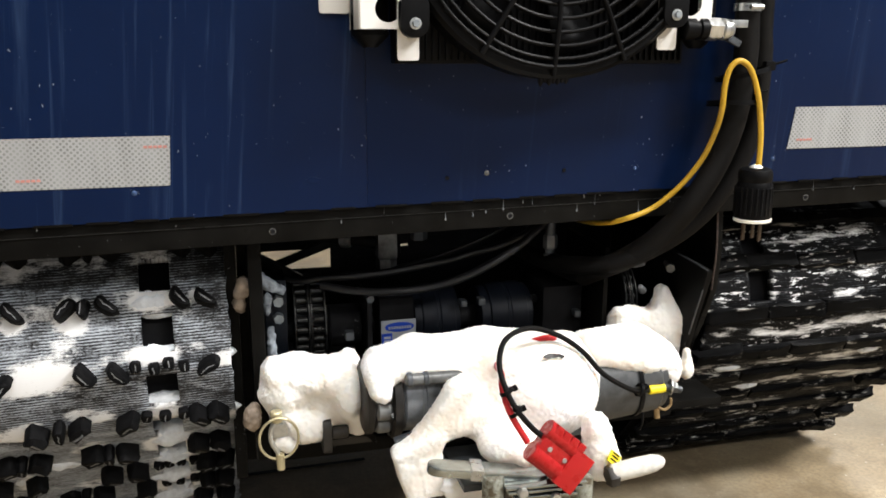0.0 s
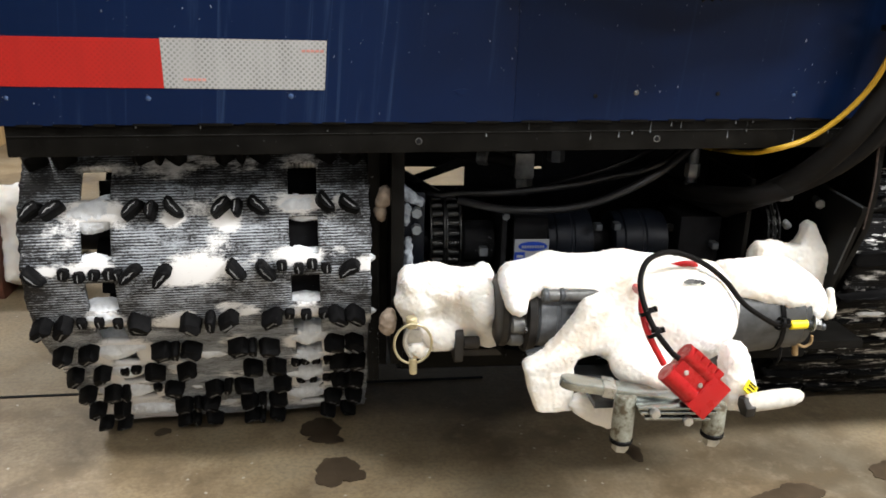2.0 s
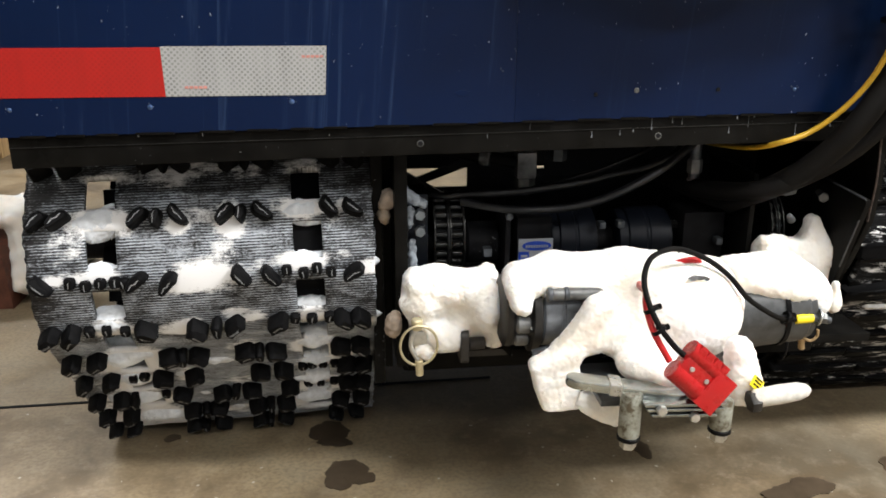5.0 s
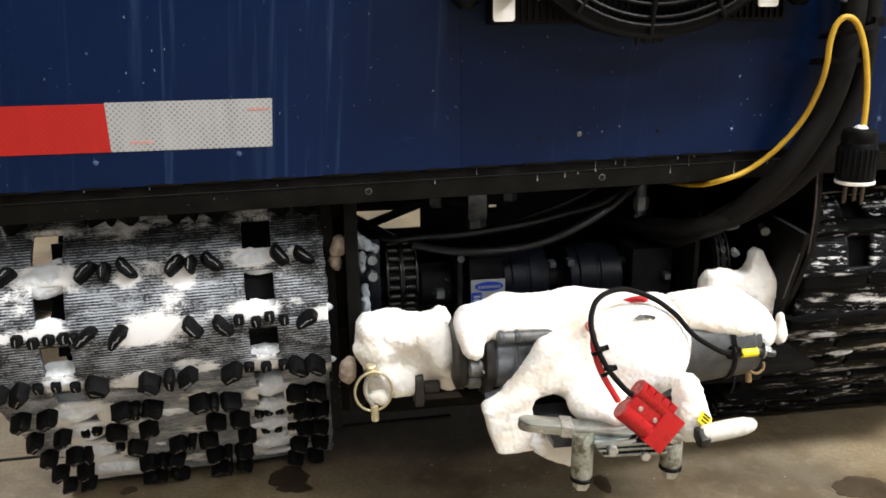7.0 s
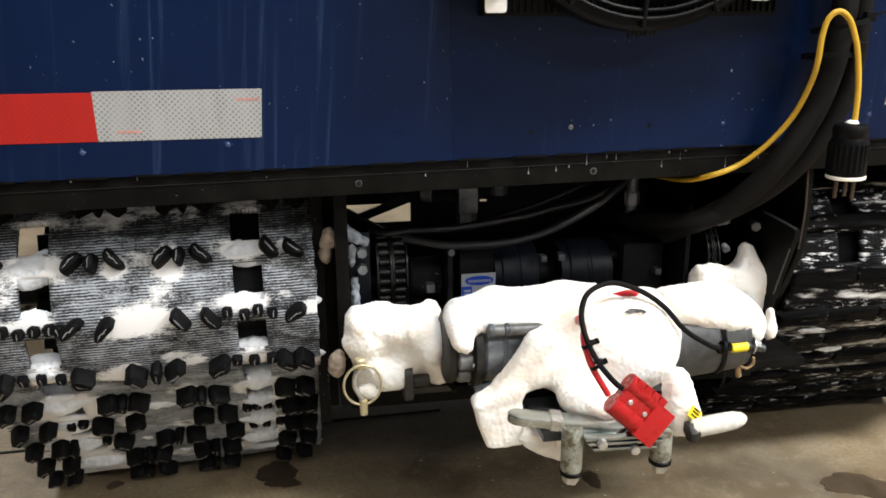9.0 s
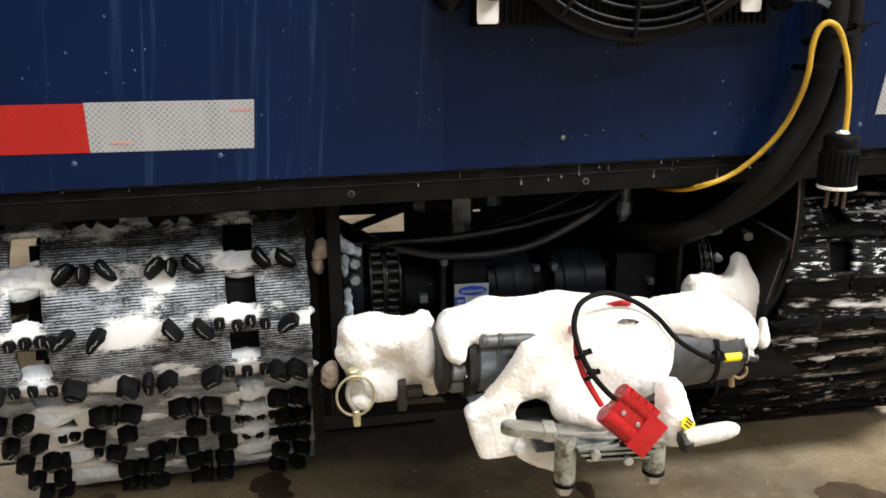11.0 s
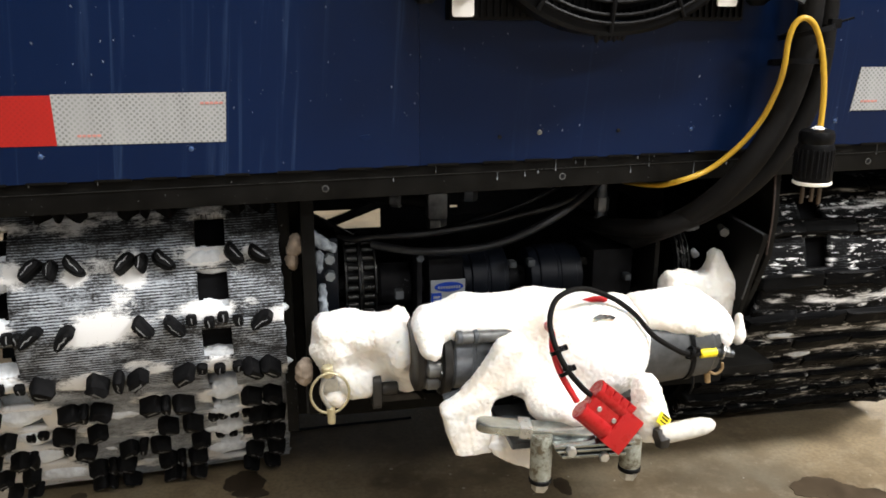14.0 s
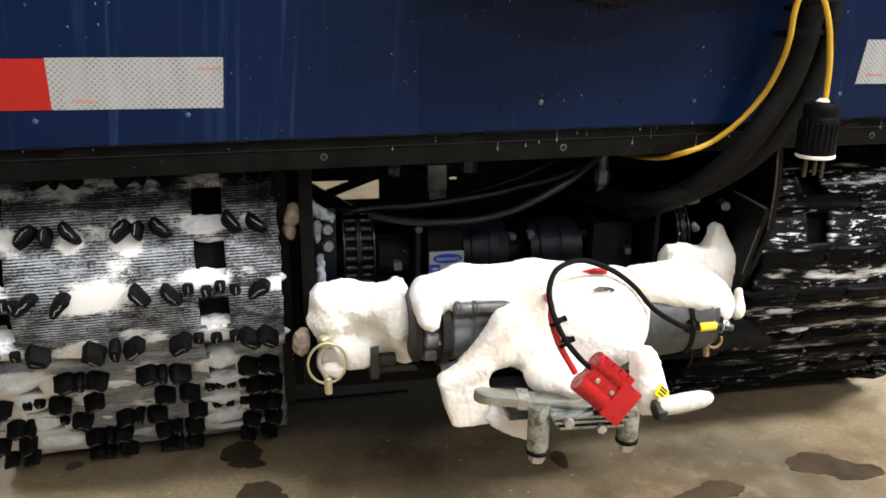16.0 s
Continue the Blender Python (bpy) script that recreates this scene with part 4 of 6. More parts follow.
def frame_parts():
    # upright plates beside the track on one side, gusset plates on the other
    for x0, x1, y0, y1, z0, z1 in ((0.072, 0.087, 0.938, 1.3, 0.2, 0.4655), (0.0465, 0.06, 0.975, 1.3, 0.16, 0.4655)):
        part("side_plate", box(bmesh.new(), x0, x1, y0, y1, z0, z1, 0.0015), BLACK, machine, "black welded side plate with snow specks")
    part("side_plate", slab(bmesh.new(), [(0.9170, 0.4750), (1.3, 0.4750), (1.3, 0.16), (1.02, 0.16), (0.940, 0.3200), (0.9168, 0.3730), (0.9128, 0.4240)], "x", 0.638, 0.646, 0.001), BLACK, machine, "black welded side plate with a brown lit edge")
    part("gusset", slab(bmesh.new(), [(0.9475, 0.4137), (0.8804, 0.4095), (0.8790, 0.4040), (0.8863, 0.3838), (0.9088, 0.3194), (0.9207, 0.2850), (0.945, 0.2550), (1.06, 0.2550), (1.06, 0.4250)], "x", 0.606, 0.613, 0.001), BLACK, machine, "black gusset plate with a pale lit edge")
    # thin paler strips stand for the light caught by the plate edges
    part("gusset_flange", pipe(bmesh.new(), [(0.6065, 0.9475, 0.4142), (0.6065, 0.915, 0.4122), (0.6065, 0.8804, 0.4100)], 0.0011, 8), CAST, machine, "bright strip for the lit weld edge")
    part("lit_edge", pipe(bmesh.new(), [(0.6378, 0.9168, 0.473), (0.6378, 0.9128, 0.424), (0.6378, 0.9168, 0.373)], 0.0014, 8), BROWN_LIT_EDGE, machine, "brown strip for the lit edge of the side plate")
    part("lit_edge", pipe(bmesh.new(), [(0.6062, 0.8863, 0.3838), (0.6062, 0.8973, 0.3523), (0.6062, 0.9088, 0.3194)], 0.0009, 8), CAST, machine, "pale strip for the lit edge of the gusset plate")
    part("gusset", slab(bmesh.new(), [(0.955, 0.425), (0.955, 0.245), (1.08, 0.245), (1.08, 0.425)], "x", 0.508, 0.514, 0.001), BLACK, machine, "black gusset plate")
    part("cross_plate", slab(bmesh.new(), [(0.088, 0.91), (0.19, 0.91), (0.20, 0.875), (0.637, 0.875), (0.637, 1.12), (0.088, 1.12)], "z", 0.236, 0.246, 0.001), BLACK, machine, "black winch mounting plate")
    part("cross_tube", box(bmesh.new(), 0.088, 0.637, 0.985, 1.05, 0.17, 0.2355, 0.006), BLACK, machine, "black square cross tube")
    part("belly_pan", box(bmesh.new(), 0.09, 0.636, 1.12, 1.6, 0.1, 0.225, 0.01), DEEP, machine, "black belly pan")
    # added plates, out of view, that keep rear light from the tracks
    for x0, x1 in ((0.0465, 0.056), (0.639, 0.6475)):
        part("skirt", box(bmesh.new(), x0, x1, 1.302, 2.2, 0.03, 0.465), DEEP, machine, "unseen black plate added along the track to stop light")
    part("closing_plate", box(bmesh.new(), 0.0602, 0.0718, 1.02, 1.026, 0.16, 0.465), BLACK, machine, "black closing plate")
    # bulkhead with an opening that looks out below the body
    for x0, x1, z0, z1 in ((0.194, 0.6375, 0.247, 0.3725), (0.194, 0.2973, 0.3727, 0.4815), (0.3093, 0.6375, 0.3727, 0.4815), (0.2975, 0.3091, 0.3727, 0.382), (0.2975, 0.3091, 0.3865, 0.4815), (0.0875, 0.1938, 0.247, 0.357), (0.0875, 0.1938, 0.386, 0.4815)):
        part("bulkhead", box(bmesh.new(), x0, x1, 1.20, 1.206, z0, z1), DEEP, machine, "black bulkhead plate")
    part("brace", box(bmesh.new(), -0.06, 0.06, -0.004, 0.004, -0.0055, 0.0055, 0.001, pose(0.142, 1.15, 0.389, 0, -20, 0)), BLACK, machine, "black diagonal brace")
    part("brace", box(bmesh.new(), -0.05, 0.05, -0.006, 0.006, -0.008, 0.008, 0.001, pose(0.112, 1.09, 0.388, 0, 31, 0)), BLACK, machine, "black diagonal brace")


body()
tape()
tracks()
frame_parts()


# ---- radiator fan over the panel ----
FAN_X, FAN_Y, FAN_Z, FAN_R = 0.3855, 0.832, 0.805, 0.1675


def radiator_fan():
    fan = thing("radiator_fan", "round black plastic radiator fan with a ringed guard", "fan")
    axis = (0, 1, 0)
    bm = bmesh.new()
    lathe(bm, [(0, FAN_R - 0.012), (0, FAN_R - 0.004), (0.004, FAN_R), (0.034, FAN_R + 0.001), (0.034, FAN_R - 0.006), (0.004, FAN_R - 0.012), (0, FAN_R - 0.012)], (FAN_X, FAN_Y, FAN_Z), (FAN_X, FAN_Y + 1, FAN_Z), 72, False)
    part("shroud", bm, PLASTIC, fan, "moulded black rim of the fan")
    for k, r in enumerate((0.1555, 0.1475, 0.135, 0.1215, 0.1085, 0.095, 0.0815, 0.068)):
        part("guard_ring", hoop(bmesh.new(), (FAN_X, FAN_Y - 0.004 + 0.0015 * (k % 2), FAN_Z), axis, r, 0.0021, 72), PLASTIC, fan)
    for k in range(13):
        a = radians(27.69 * k - 94)
        d = Vector((math.cos(a), 0, math.sin(a)))
        c = Vector((FAN_X, FAN_Y - 0.003, FAN_Z))
        side = Vector((0, -0.004, 0))
        bend = Vector((-d.z, 0, d.x)) * 0.010
        part("guard_spoke", pipe(bmesh.new(), [c + d * 0.05, c + d * 0.1 + bend * 0.4 + side, c + d * (FAN_R - 0.003) + bend * 0.5], 0.0028, 8), PLASTIC, fan)
    part("hub", lathe(bmesh.new(), [(0, 0.02), (0.002, 0.05), (0.02, 0.055), (0.045, 0.055)], (FAN_X, FAN_Y - 0.008, FAN_Z), (FAN_X, FAN_Y + 1, FAN_Z), 40), PLASTIC, fan, "black fan motor hub")
    for k in range(8):
        a = radians(45 * k)
        bm = bmesh.new()
        n = 6
        grid = []
        for i in range(n + 1):
            r = 0.05 + (0.145 - 0.05) * i / n
            grid.append([bm.verts.new((FAN_X + r * math.cos(a + t + 0.2 * i / n), FAN_Y + 0.012 + 0.016 * j, FAN_Z + r * math.sin(a + t + 0.2 * i / n))) for j, t in enumerate((-0.2, 0.2))])
        for p, q in zip(grid, grid[1:]):
            bm.faces.new((p[0], p[1], q[1], q[0]))
        ob = part("blade", bm, PLASTIC, fan, "curved black fan blade")
        ob.modifiers.new("thickness", "SOLIDIFY").thickness = 0.003
    # ears that carry the bolts
    for x, z in ((0.236, 0.694), (0.5095, 0.7055), (0.236, 0.919), (0.538, 0.919)):
        ear = part("mounting_ear", slab(bmesh.new(), rounded(x - 0.014, x + 0.014, z - 0.017, z + 0.024, 0.0125, 6), "y", FAN_Y - 0.008, FAN_Y + 0.006, 0.002), PLASTIC, fan, "black mounting ear")
        part("washer", lathe(bmesh.new(), [(0, 0.0056), (0.0012, 0.0056), (0.0014, 0.004)], (x, FAN_Y - 0.008, z - 0.004), (x, FAN_Y - 1, z - 0.004), 24), STEEL, ear)
        part("bolt", hexagon(bmesh.new(), (x, FAN_Y - 0.009, z - 0.004), (0, -1, 0), 0.0066, 0.004), DULL_ZINC, ear)
    # wet ice hanging from the lowest point of the rim
    rng = random.Random(2)
    for k in range(7):
        x = FAN_X - 0.016 + k * 0.0046
        part("drip", lathe(bmesh.new(), [(0, 0.0002), (0.003, 0.0026), (0.009 + rng.uniform(0, 0.005), 0.0036)], (x, FAN_Y + 0.008, FAN_Z - FAN_R - 0.004 - rng.uniform(0, 0.004)), (x, FAN_Y + 0.008, 3), 8), DEEP, fan)


def radiator():
    r = thing("radiator", "black finned radiator core behind the fan", "radiator")
    part("core", box(bmesh.new(), 0.225, 0.545, 0.868, 0.893, 0.652, 0.965, 0.003), PLASTIC, r, "black radiator core")
    for side in (0.188, 0.553):
        part("end_tank", rod(bmesh.new(), (side + 0.014, 0.880, 0.668), (side + 0.014, 0.880, 0.955), 0.019, 0.012), PLASTIC, r, "round black radiator end tank")
    n = 46
    v, f = [], []
    for k in range(n):
        x = 0.229 + 0.312 * k / (n - 1)
        b = len(v)
        for y in (0.8645, 0.868):
            for dx in (-0.0012, 0.0012):
                v += [(x + dx, y, 0.656), (x + dx, y, 0.961)]
        f += [[b, b + 1, b + 3, b + 2], [b, b + 1, b + 5, b + 4], [b + 2, b + 3, b + 7, b + 6], [b, b + 2, b + 6, b + 4]]
    data = bpy.data.meshes.new("fin")
    data.from_pydata(v, [], f)
    data.materials.append(PLASTIC)
    ob = tagged(new("fin", data), "thin black cooling fins", kind="stuff")
    ob.parent = r


def fan_bracket(flip, x_face0, x_face1, hole_x, tab0, tab1, tab_z, foot, base_z):
    """White sheet bracket: foot on the panel, a side, a face with a round hole, and a tongue below."""
    b = thing("fan_bracket", "white powder-coated sheet metal bracket with a round hole", "bracket", "fan brackets")
    outer = x_face0 if not flip else x_face1
    foot_in = outer
    # face with a hole: a ring of quads between the round hole and the outline
    bm = bmesh.new()
    hz, hr = base_z + 0.0185, 0.0125
    n = 24
    x0, x1, z0, z1 = x_face0, x_face1, base_z, base_z + 0.09
    def border(a):
        c, s = math.cos(a), math.sin(a)
        k = min((x1 - hole_x) / c if c > 1e-6 else 9, (x0 - hole_x) / c if c < -1e-6 else 9, (z1 - hz) / s if s > 1e-6 else 9, (z0 - hz) / s if s < -1e-6 else 9)
        return hole_x + c * k, hz + s * k
    angles = sorted([2 * math.pi * k / n for k in range(n)] + [math.atan2(z - hz, x - hole_x) % (2 * math.pi) for x in (x0, x1) for z in (z0, z1)])
    front = [[], [], [], []]
    for a in angles:
        px, pz = border(a)
        hx, hzz = hole_x + hr * math.cos(a), hz + hr * math.sin(a)
        for q, (xx, yy, zz) in zip(front, ((hx, 0.838, hzz), (px, 0.838, pz), (px, 0.8405, pz), (hx, 0.8405, hzz))):
            q.append(bm.verts.new((xx, yy, zz)))
    m = len(angles)
    for k in range(m):
        j = (k + 1) % m
        for p, q in ((0, 1), (1, 2), (2, 3), (3, 0)):
            bm.faces.new((front[p][k], front[q][k], front[q][j], front[p][j]))
    part("face_plate", bm, WHITE_METAL, b)
    part("side_wall", box(bmesh.new(), outer - 0.0013, outer + 0.0013, 0.8406, 0.8995, base_z, base_z + 0.09, 0.0005), WHITE_METAL, b)
    fx = (foot, outer - 0.0014) if not flip else (outer + 0.0014, foot)
    part("foot", slab(bmesh.new(), rounded(fx[0], fx[1], base_z + 0.016, base_z + 0.1, 0.003), "y", 0.8965, 0.8992, 0.0004), WHITE_METAL, b)
    part("tongue", slab(bmesh.new(), rounded(tab0, tab1, tab_z, base_z + 0.03, 0.003), "y", 0.8412, 0.8438, 0.0005), WHITE_METAL, b)


def hose_fitting():
    f = thing("hose_fitting", "zinc-plated hydraulic hose fitting with a wing tap", "fitting")
    part("ferrule", lathe(bmesh.new(), [(0, 0.009), (0.001, 0.0115), (0.012, 0.0115), (0.013, 0.0095), (0.017, 0.0095), (0.018, 0.0115), (0.026, 0.0115), (0.028, 0.008)], (0.528, 0.842, 0.688), (1.5, 0.842, 0.688), 24), PLASTIC, f, "black ribbed ferrule")
    part("nut", hexagon(bmesh.new(), (0.5555, 0.842, 0.688), (1, 0, 0), 0.021, 0.016), STEEL, f, "bright hex nut")
    part("collar", lathe(bmesh.new(), [(0, 0.009), (0.002, 0.0115), (0.006, 0.0115), (0.008, 0.009), (0.011, 0.0105), (0.014, 0.0085)], (0.5715, 0.842, 0.688), (2, 0.842, 0.688), 24), STEEL, f)
    part("wing", box(bmesh.new(), 0.585, 0.604, 0.839, 0.845, 0.690, 0.698, 0.001), STEEL, f)
    part("wing", box(bmesh.new(), -0.008, 0.008, -0.003, 0.003, -0.0035, 0.0035, 0.001, pose(0.590, 0.842, 0.676, 0, 25, 0)), CAST, f)


radiator_fan()
radiator()
fan_bracket(False, 0.186, 0.2415, 0.2125, 0.222, 0.2435, 0.6555, 0.154, 0.685)
fan_bracket(True, 0.5045, 0.5585, 0.5335, 0.4985, 0.5205, 0.6665, 0.59, 0.695)
hose_fitting()


# ---- hoses and the yellow cord ----
def hose(points, r, label, name="hydraulic_hose", material=None, group="hydraulic hoses"):
    ob = part(name, pipe(bmesh.new(), points, r, 16, 10), material or HOSE)
    return tagged(ob, label, "hose", group)


MAIN = [(0.612, 0.862, 1.0), (0.615, 0.862, 0.85), (0.617, 0.862, 0.72), (0.62, 0.862, 0.66), (0.614, 0.862, 0.598), (0.596, 0.864, 0.541), (0.562, 0.872, 0.482), (0.5296, 0.915, 0.428), (0.489, 0.98, 0.3836)]
MAIN_TAIL = [(0.495, 0.97, 0.387), (0.486, 0.99, 0.382), (0.48, 1.05, 0.378), (0.475, 1.15, 0.375)]
SECOND = [(0.645, 0.876, 1.0), (0.647, 0.876, 0.72), (0.651, 0.876, 0.66), (0.648, 0.876, 0.584), (0.631, 0.879, 0.531), (0.597, 0.888, 0.477), (0.55, 0.905, 0.437), (0.50, 0.935, 0.41), (0.46, 1.02, 0.395), (0.45, 1.15, 0.39)]
hose(MAIN, 0.0135, "thick black hydraulic hose hanging down over the blue panel")
hose(MAIN_TAIL, 0.0085, "black hydraulic hose coming out of a thicker sleeve")
hose(SECOND, 0.0115, "black hydraulic hose running behind a thicker one")
hose([(0.158, 1.004, 0.3872), (0.2010, 0.985, 0.3825), (0.2408, 0.975, 0.3825), (0.2812, 0.97, 0.3853), (0.3210, 0.965, 0.3951), (0.3596, 0.96, 0.4133), (0.3946, 0.965, 0.4310), (0.4214, 0.975, 0.4473), (0.445, 0.99, 0.4590), (0.49, 1.03, 0.475)], 0.0050, "shiny black hose sagging below the frame beam", material=HOSE_WET)
hose([(0.08, 1.06, 0.402), (0.1286, 1.02, 0.3923), (0.1605, 1.01, 0.3951), (0.2250, 1.0, 0.3989), (0.3031, 0.99, 0.4117), (0.3391, 0.985, 0.4209), (0.3747, 0.985, 0.4282), (0.3987, 0.99, 0.4346), (0.4247, 1.0, 0.4435), (0.46, 1.03, 0.466)], 0.0044, "black hose running across below the frame beam", material=HOSE_WET)
hose([(0.19, 1.05, 0.388), (0.2285, 1.02, 0.3938), (0.2533, 1.01, 0.4018), (0.3132, 1.0, 0.4198), (0.3605, 1.0, 0.4363), (0.4087, 1.02, 0.4540), (0.43, 1.06, 0.475)], 0.0030, "thin black hose below the frame beam", material=HOSE_WET)


def cable_tie(centre, axis, radius, tail, label="black plastic cable tie round the hoses"):
    t = thing("cable_tie", label, "cable tie", "cable ties")
    w = Vector(axis).normalized()
    c = Vector(centre)
    part("strap", lathe(bmesh.new(), [(-0.0026, radius), (-0.0026, radius + 0.0012), (0.0026, radius + 0.0012), (0.0026, radius), (-0.0026, radius)], c, c + w, 24, False), PLASTIC, t)
    d = Vector(tail)
    head = c + d.normalized() * (radius + 0.002)
    part("head", box(bmesh.new(), -0.006, 0.006, -0.004, 0.004, -0.005, 0.005, 0.001, Matrix.Translation(head)), PLASTIC, t)
    part("tail", pipe(bmesh.new(), [head, head + d * 0.6, head + d], 0.0014, 6, 3), PLASTIC, t)


cable_tie((0.612, 0.854, 0.641), (-0.22, 0.1, 1), 0.0275, (0.018, -0.006, 0.006))
cable_tie((0.605, 0.853, 0.609), (0.04, 0.1, 1), 0.0285, (0.012, 0.0, 0.004))


def hose_clamp():
    c = thing("hose_clamp", "bright steel band clamp round the thick hose", "clamp")
    at = Vector((0.617, 0.862, 0.712))
    part("band", lathe(bmesh.new(), [(-0.004, 0.0137), (-0.004, 0.0147), (0.004, 0.0147), (0.004, 0.0137), (-0.004, 0.0137)], at, at + Vector((0.02, 0, 1)), 28, False), STEEL, c)
    part("screw", rod(bmesh.new(), at + Vector((-0.008, -0.017, 0)), at + Vector((0.008, -0.017, 0)), 0.0028), STEEL, c)


hose_clamp()


def power_cord():
    c = thing("power_cord", "yellow power cord looped over the hoses, ending in a black plug", "power cord")
    part("cord", pipe(bmesh.new(), [(0.4439, 1.25, 0.4281), (0.4932, 1.18, 0.4292), (0.5167, 1.08, 0.4372), (0.4981, 0.955, 0.4578), (0.4994, 0.893, 0.4752), (0.5322, 0.888, 0.4882), (0.5583, 0.876, 0.5144), (0.5755, 0.862, 0.5469), (0.5795, 0.845, 0.5813), (0.5775, 0.834, 0.6067), (0.576, 0.83, 0.6308), (0.5796, 0.828, 0.6485), (0.5892, 0.826, 0.6556), (0.6024, 0.826, 0.6474), (0.6117, 0.824, 0.6249), (0.6164, 0.822, 0.6009), (0.6194, 0.821, 0.5736), (0.6195, 0.82, 0.538)], 0.0031, 14, 10), YELLOW, c, "yellow rubber cord")
    top = Vector((0.6165, 0.82, 0.542))
    low = Vector((0.619, 0.82, 0.40))
    body_ = bmesh.new()
    lathe(body_, [(0, 0.011), (0.002, 0.0165), (0.006, 0.0182), (0.013, 0.0182), (0.015, 0.0173), (0.019, 0.019), (0.052, 0.0198), (0.0555, 0.0193)], top, low, 36)
    plug = part("plug_body", body_, PLASTIC, c, "black ribbed plug body")
    for k in range(22):
        a = 2 * math.pi * k / 22
        p = top + Vector((0.0193 * math.cos(a), 0.0193 * math.sin(a), -0.021))
        part("rib", rod(bmesh.new(), p, p + Vector((0, 0, -0.03)), 0.0013, 0, 6), PLASTIC, plug)
    part("collar", lathe(bmesh.new(), [(0, 0.0192), (0.0008, 0.0202), (0.0034, 0.0202), (0.0042, 0.0187)], top + (low - top).normalized() * 0.0555, low, 36), RING_WHITE, c, "cream plastic ring")
    for dx, dy in ((-0.009, 0.0), (0.007, 0.006), (0.006, -0.008)):
        p = top + Vector((dx, dy, -0.059))
        part("prong", box(bmesh.new(), -0.0035, 0.0035, -0.001, 0.001, -0.022, 0, 0.0006, Matrix.Translation(p) @ pose(0, 0, 0, 0, 0, 30)), DULL_BRASS, c, "dull brass prong")
    snow("snow_cap", [ball(0.6165, 0.817, 0.541, 0.009, 0.009, 0.005)], "crust of snow", 0.0022, 0.0012, 5, parent=c)


power_cord()


# ---- drive gear between the tracks ----
def drive_unit():
    d = thing("hydraulic_drive", "pair of black hydraulic motors on one shaft below the body", "hydraulic motor")
    y, z = 1.045, 0.322
    ax = lambda x: (x, y, z)
    part("shaft", rod(bmesh.new(), ax(0.11), ax(0.60), 0.014), DEEP, d)
    for x0, x1, big in ((0.274, 0.336, 1.0), (0.364, 0.437, 0.9)):
        n = x1 - x0
        rings = [(0, 0.036), (0.002, 0.042), (n * 0.18, 0.042), (n * 0.2, 0.045), (n * 0.5, 0.046), (n * 0.52, 0.0445), (n * 0.56, 0.0445), (n * 0.58, 0.046), (n * 0.86, 0.046), (n * 0.88, 0.042), (n - 0.002, 0.042), (n, 0.036)]
        m = part("motor", lathe(bmesh.new(), [(a, r * big) for a, r in rings], ax(x0), ax(1), 40), MOTOR_BLUE, d, "dark blue-black round motor casing")
        for k in range(4):
            a = radians(45 + 90 * k)
            p = Vector((x1 - 0.001, y + 0.036 * big * math.cos(a), z + 0.036 * big * math.sin(a)))
            part("bolt", hexagon(bmesh.new(), p, (1, 0, 0), 0.010, 0.008), OILY, m)
    part("valve_block", box(bmesh.new(), 0.2285, 0.2725, 1.0, 1.09, 0.28, 0.366, 0.003), DEEP, d, "square black valve block")
    part("flange", box(bmesh.new(), 0.212, 0.2185, 0.992, 1.1, 0.26, 0.366, 0.002), DEEP, d, "upright mounting flange")
    part("flange_bolt", hexagon(bmesh.new(), (0.2155, 0.992, 0.371), (0, -1, 0), 0.009, 0.006), CAST, d, "grey hex bolt head")
    part("coupling", rod(bmesh.new(), ax(0.168), ax(0.211), 0.027, 0.003, 30), DEEP, d, "black shaft coupling")
    part("rear_block", box(bmesh.new(), 0.445, 0.50, 1.0, 1.09, 0.275, 0.366, 0.004), DEEP, d, "square black bearing block")
    for x, zz, w in ((0.1895, 0.3255, 0.0105), (0.3340, 0.3560, 0.0080), (0.3577, 0.3566, 0.0090), (0.4892, 0.3301, 0.0085)):
        part("bolt", box(bmesh.new(), x - w / 2, x + w / 2, 0.986, 1.0, zz - w / 2, zz + w / 2, 0.002), CAST, d, "grey square bolt head")
    # maker's plate: a white sign with a blue oval and plain bars
    sign = part("maker_plate", box(bmesh.new(), 0.2305, 0.2745, 0.9982, 0.9998, 0.306, 0.3380, 0.0003), LABEL_WHITE, d, "white and blue maker's sticker")
    oval = [(0.2535 + 0.0185 * math.cos(a), 0.3290 + 0.0062 * math.sin(a)) for a in np.linspace(0, 2 * math.pi, 33)[:-1]]
    part("oval", slab(bmesh.new(), oval, "y", 0.9974, 0.9983), LABEL_BLUE, sign)
    for k in range(9):
        part("print_bar", box(bmesh.new(), 0.2395 + 0.0033 * k, 0.2417 + 0.0033 * k, 0.9968, 0.9975, 0.3268, 0.3302), LABEL_WHITE, sign)
    part("print_field", box(bmesh.new(), 0.2308, 0.2440, 0.9974, 0.9983, 0.3065, 0.3215), LABEL_BLUE, sign)
    for k in range(2):
        part("print_bar", box(bmesh.new(), 0.2335, 0.242, 0.9968, 0.9975, 0.3095 + 0.005 * k, 0.3125 + 0.005 * k), LABEL_WHITE, sign)


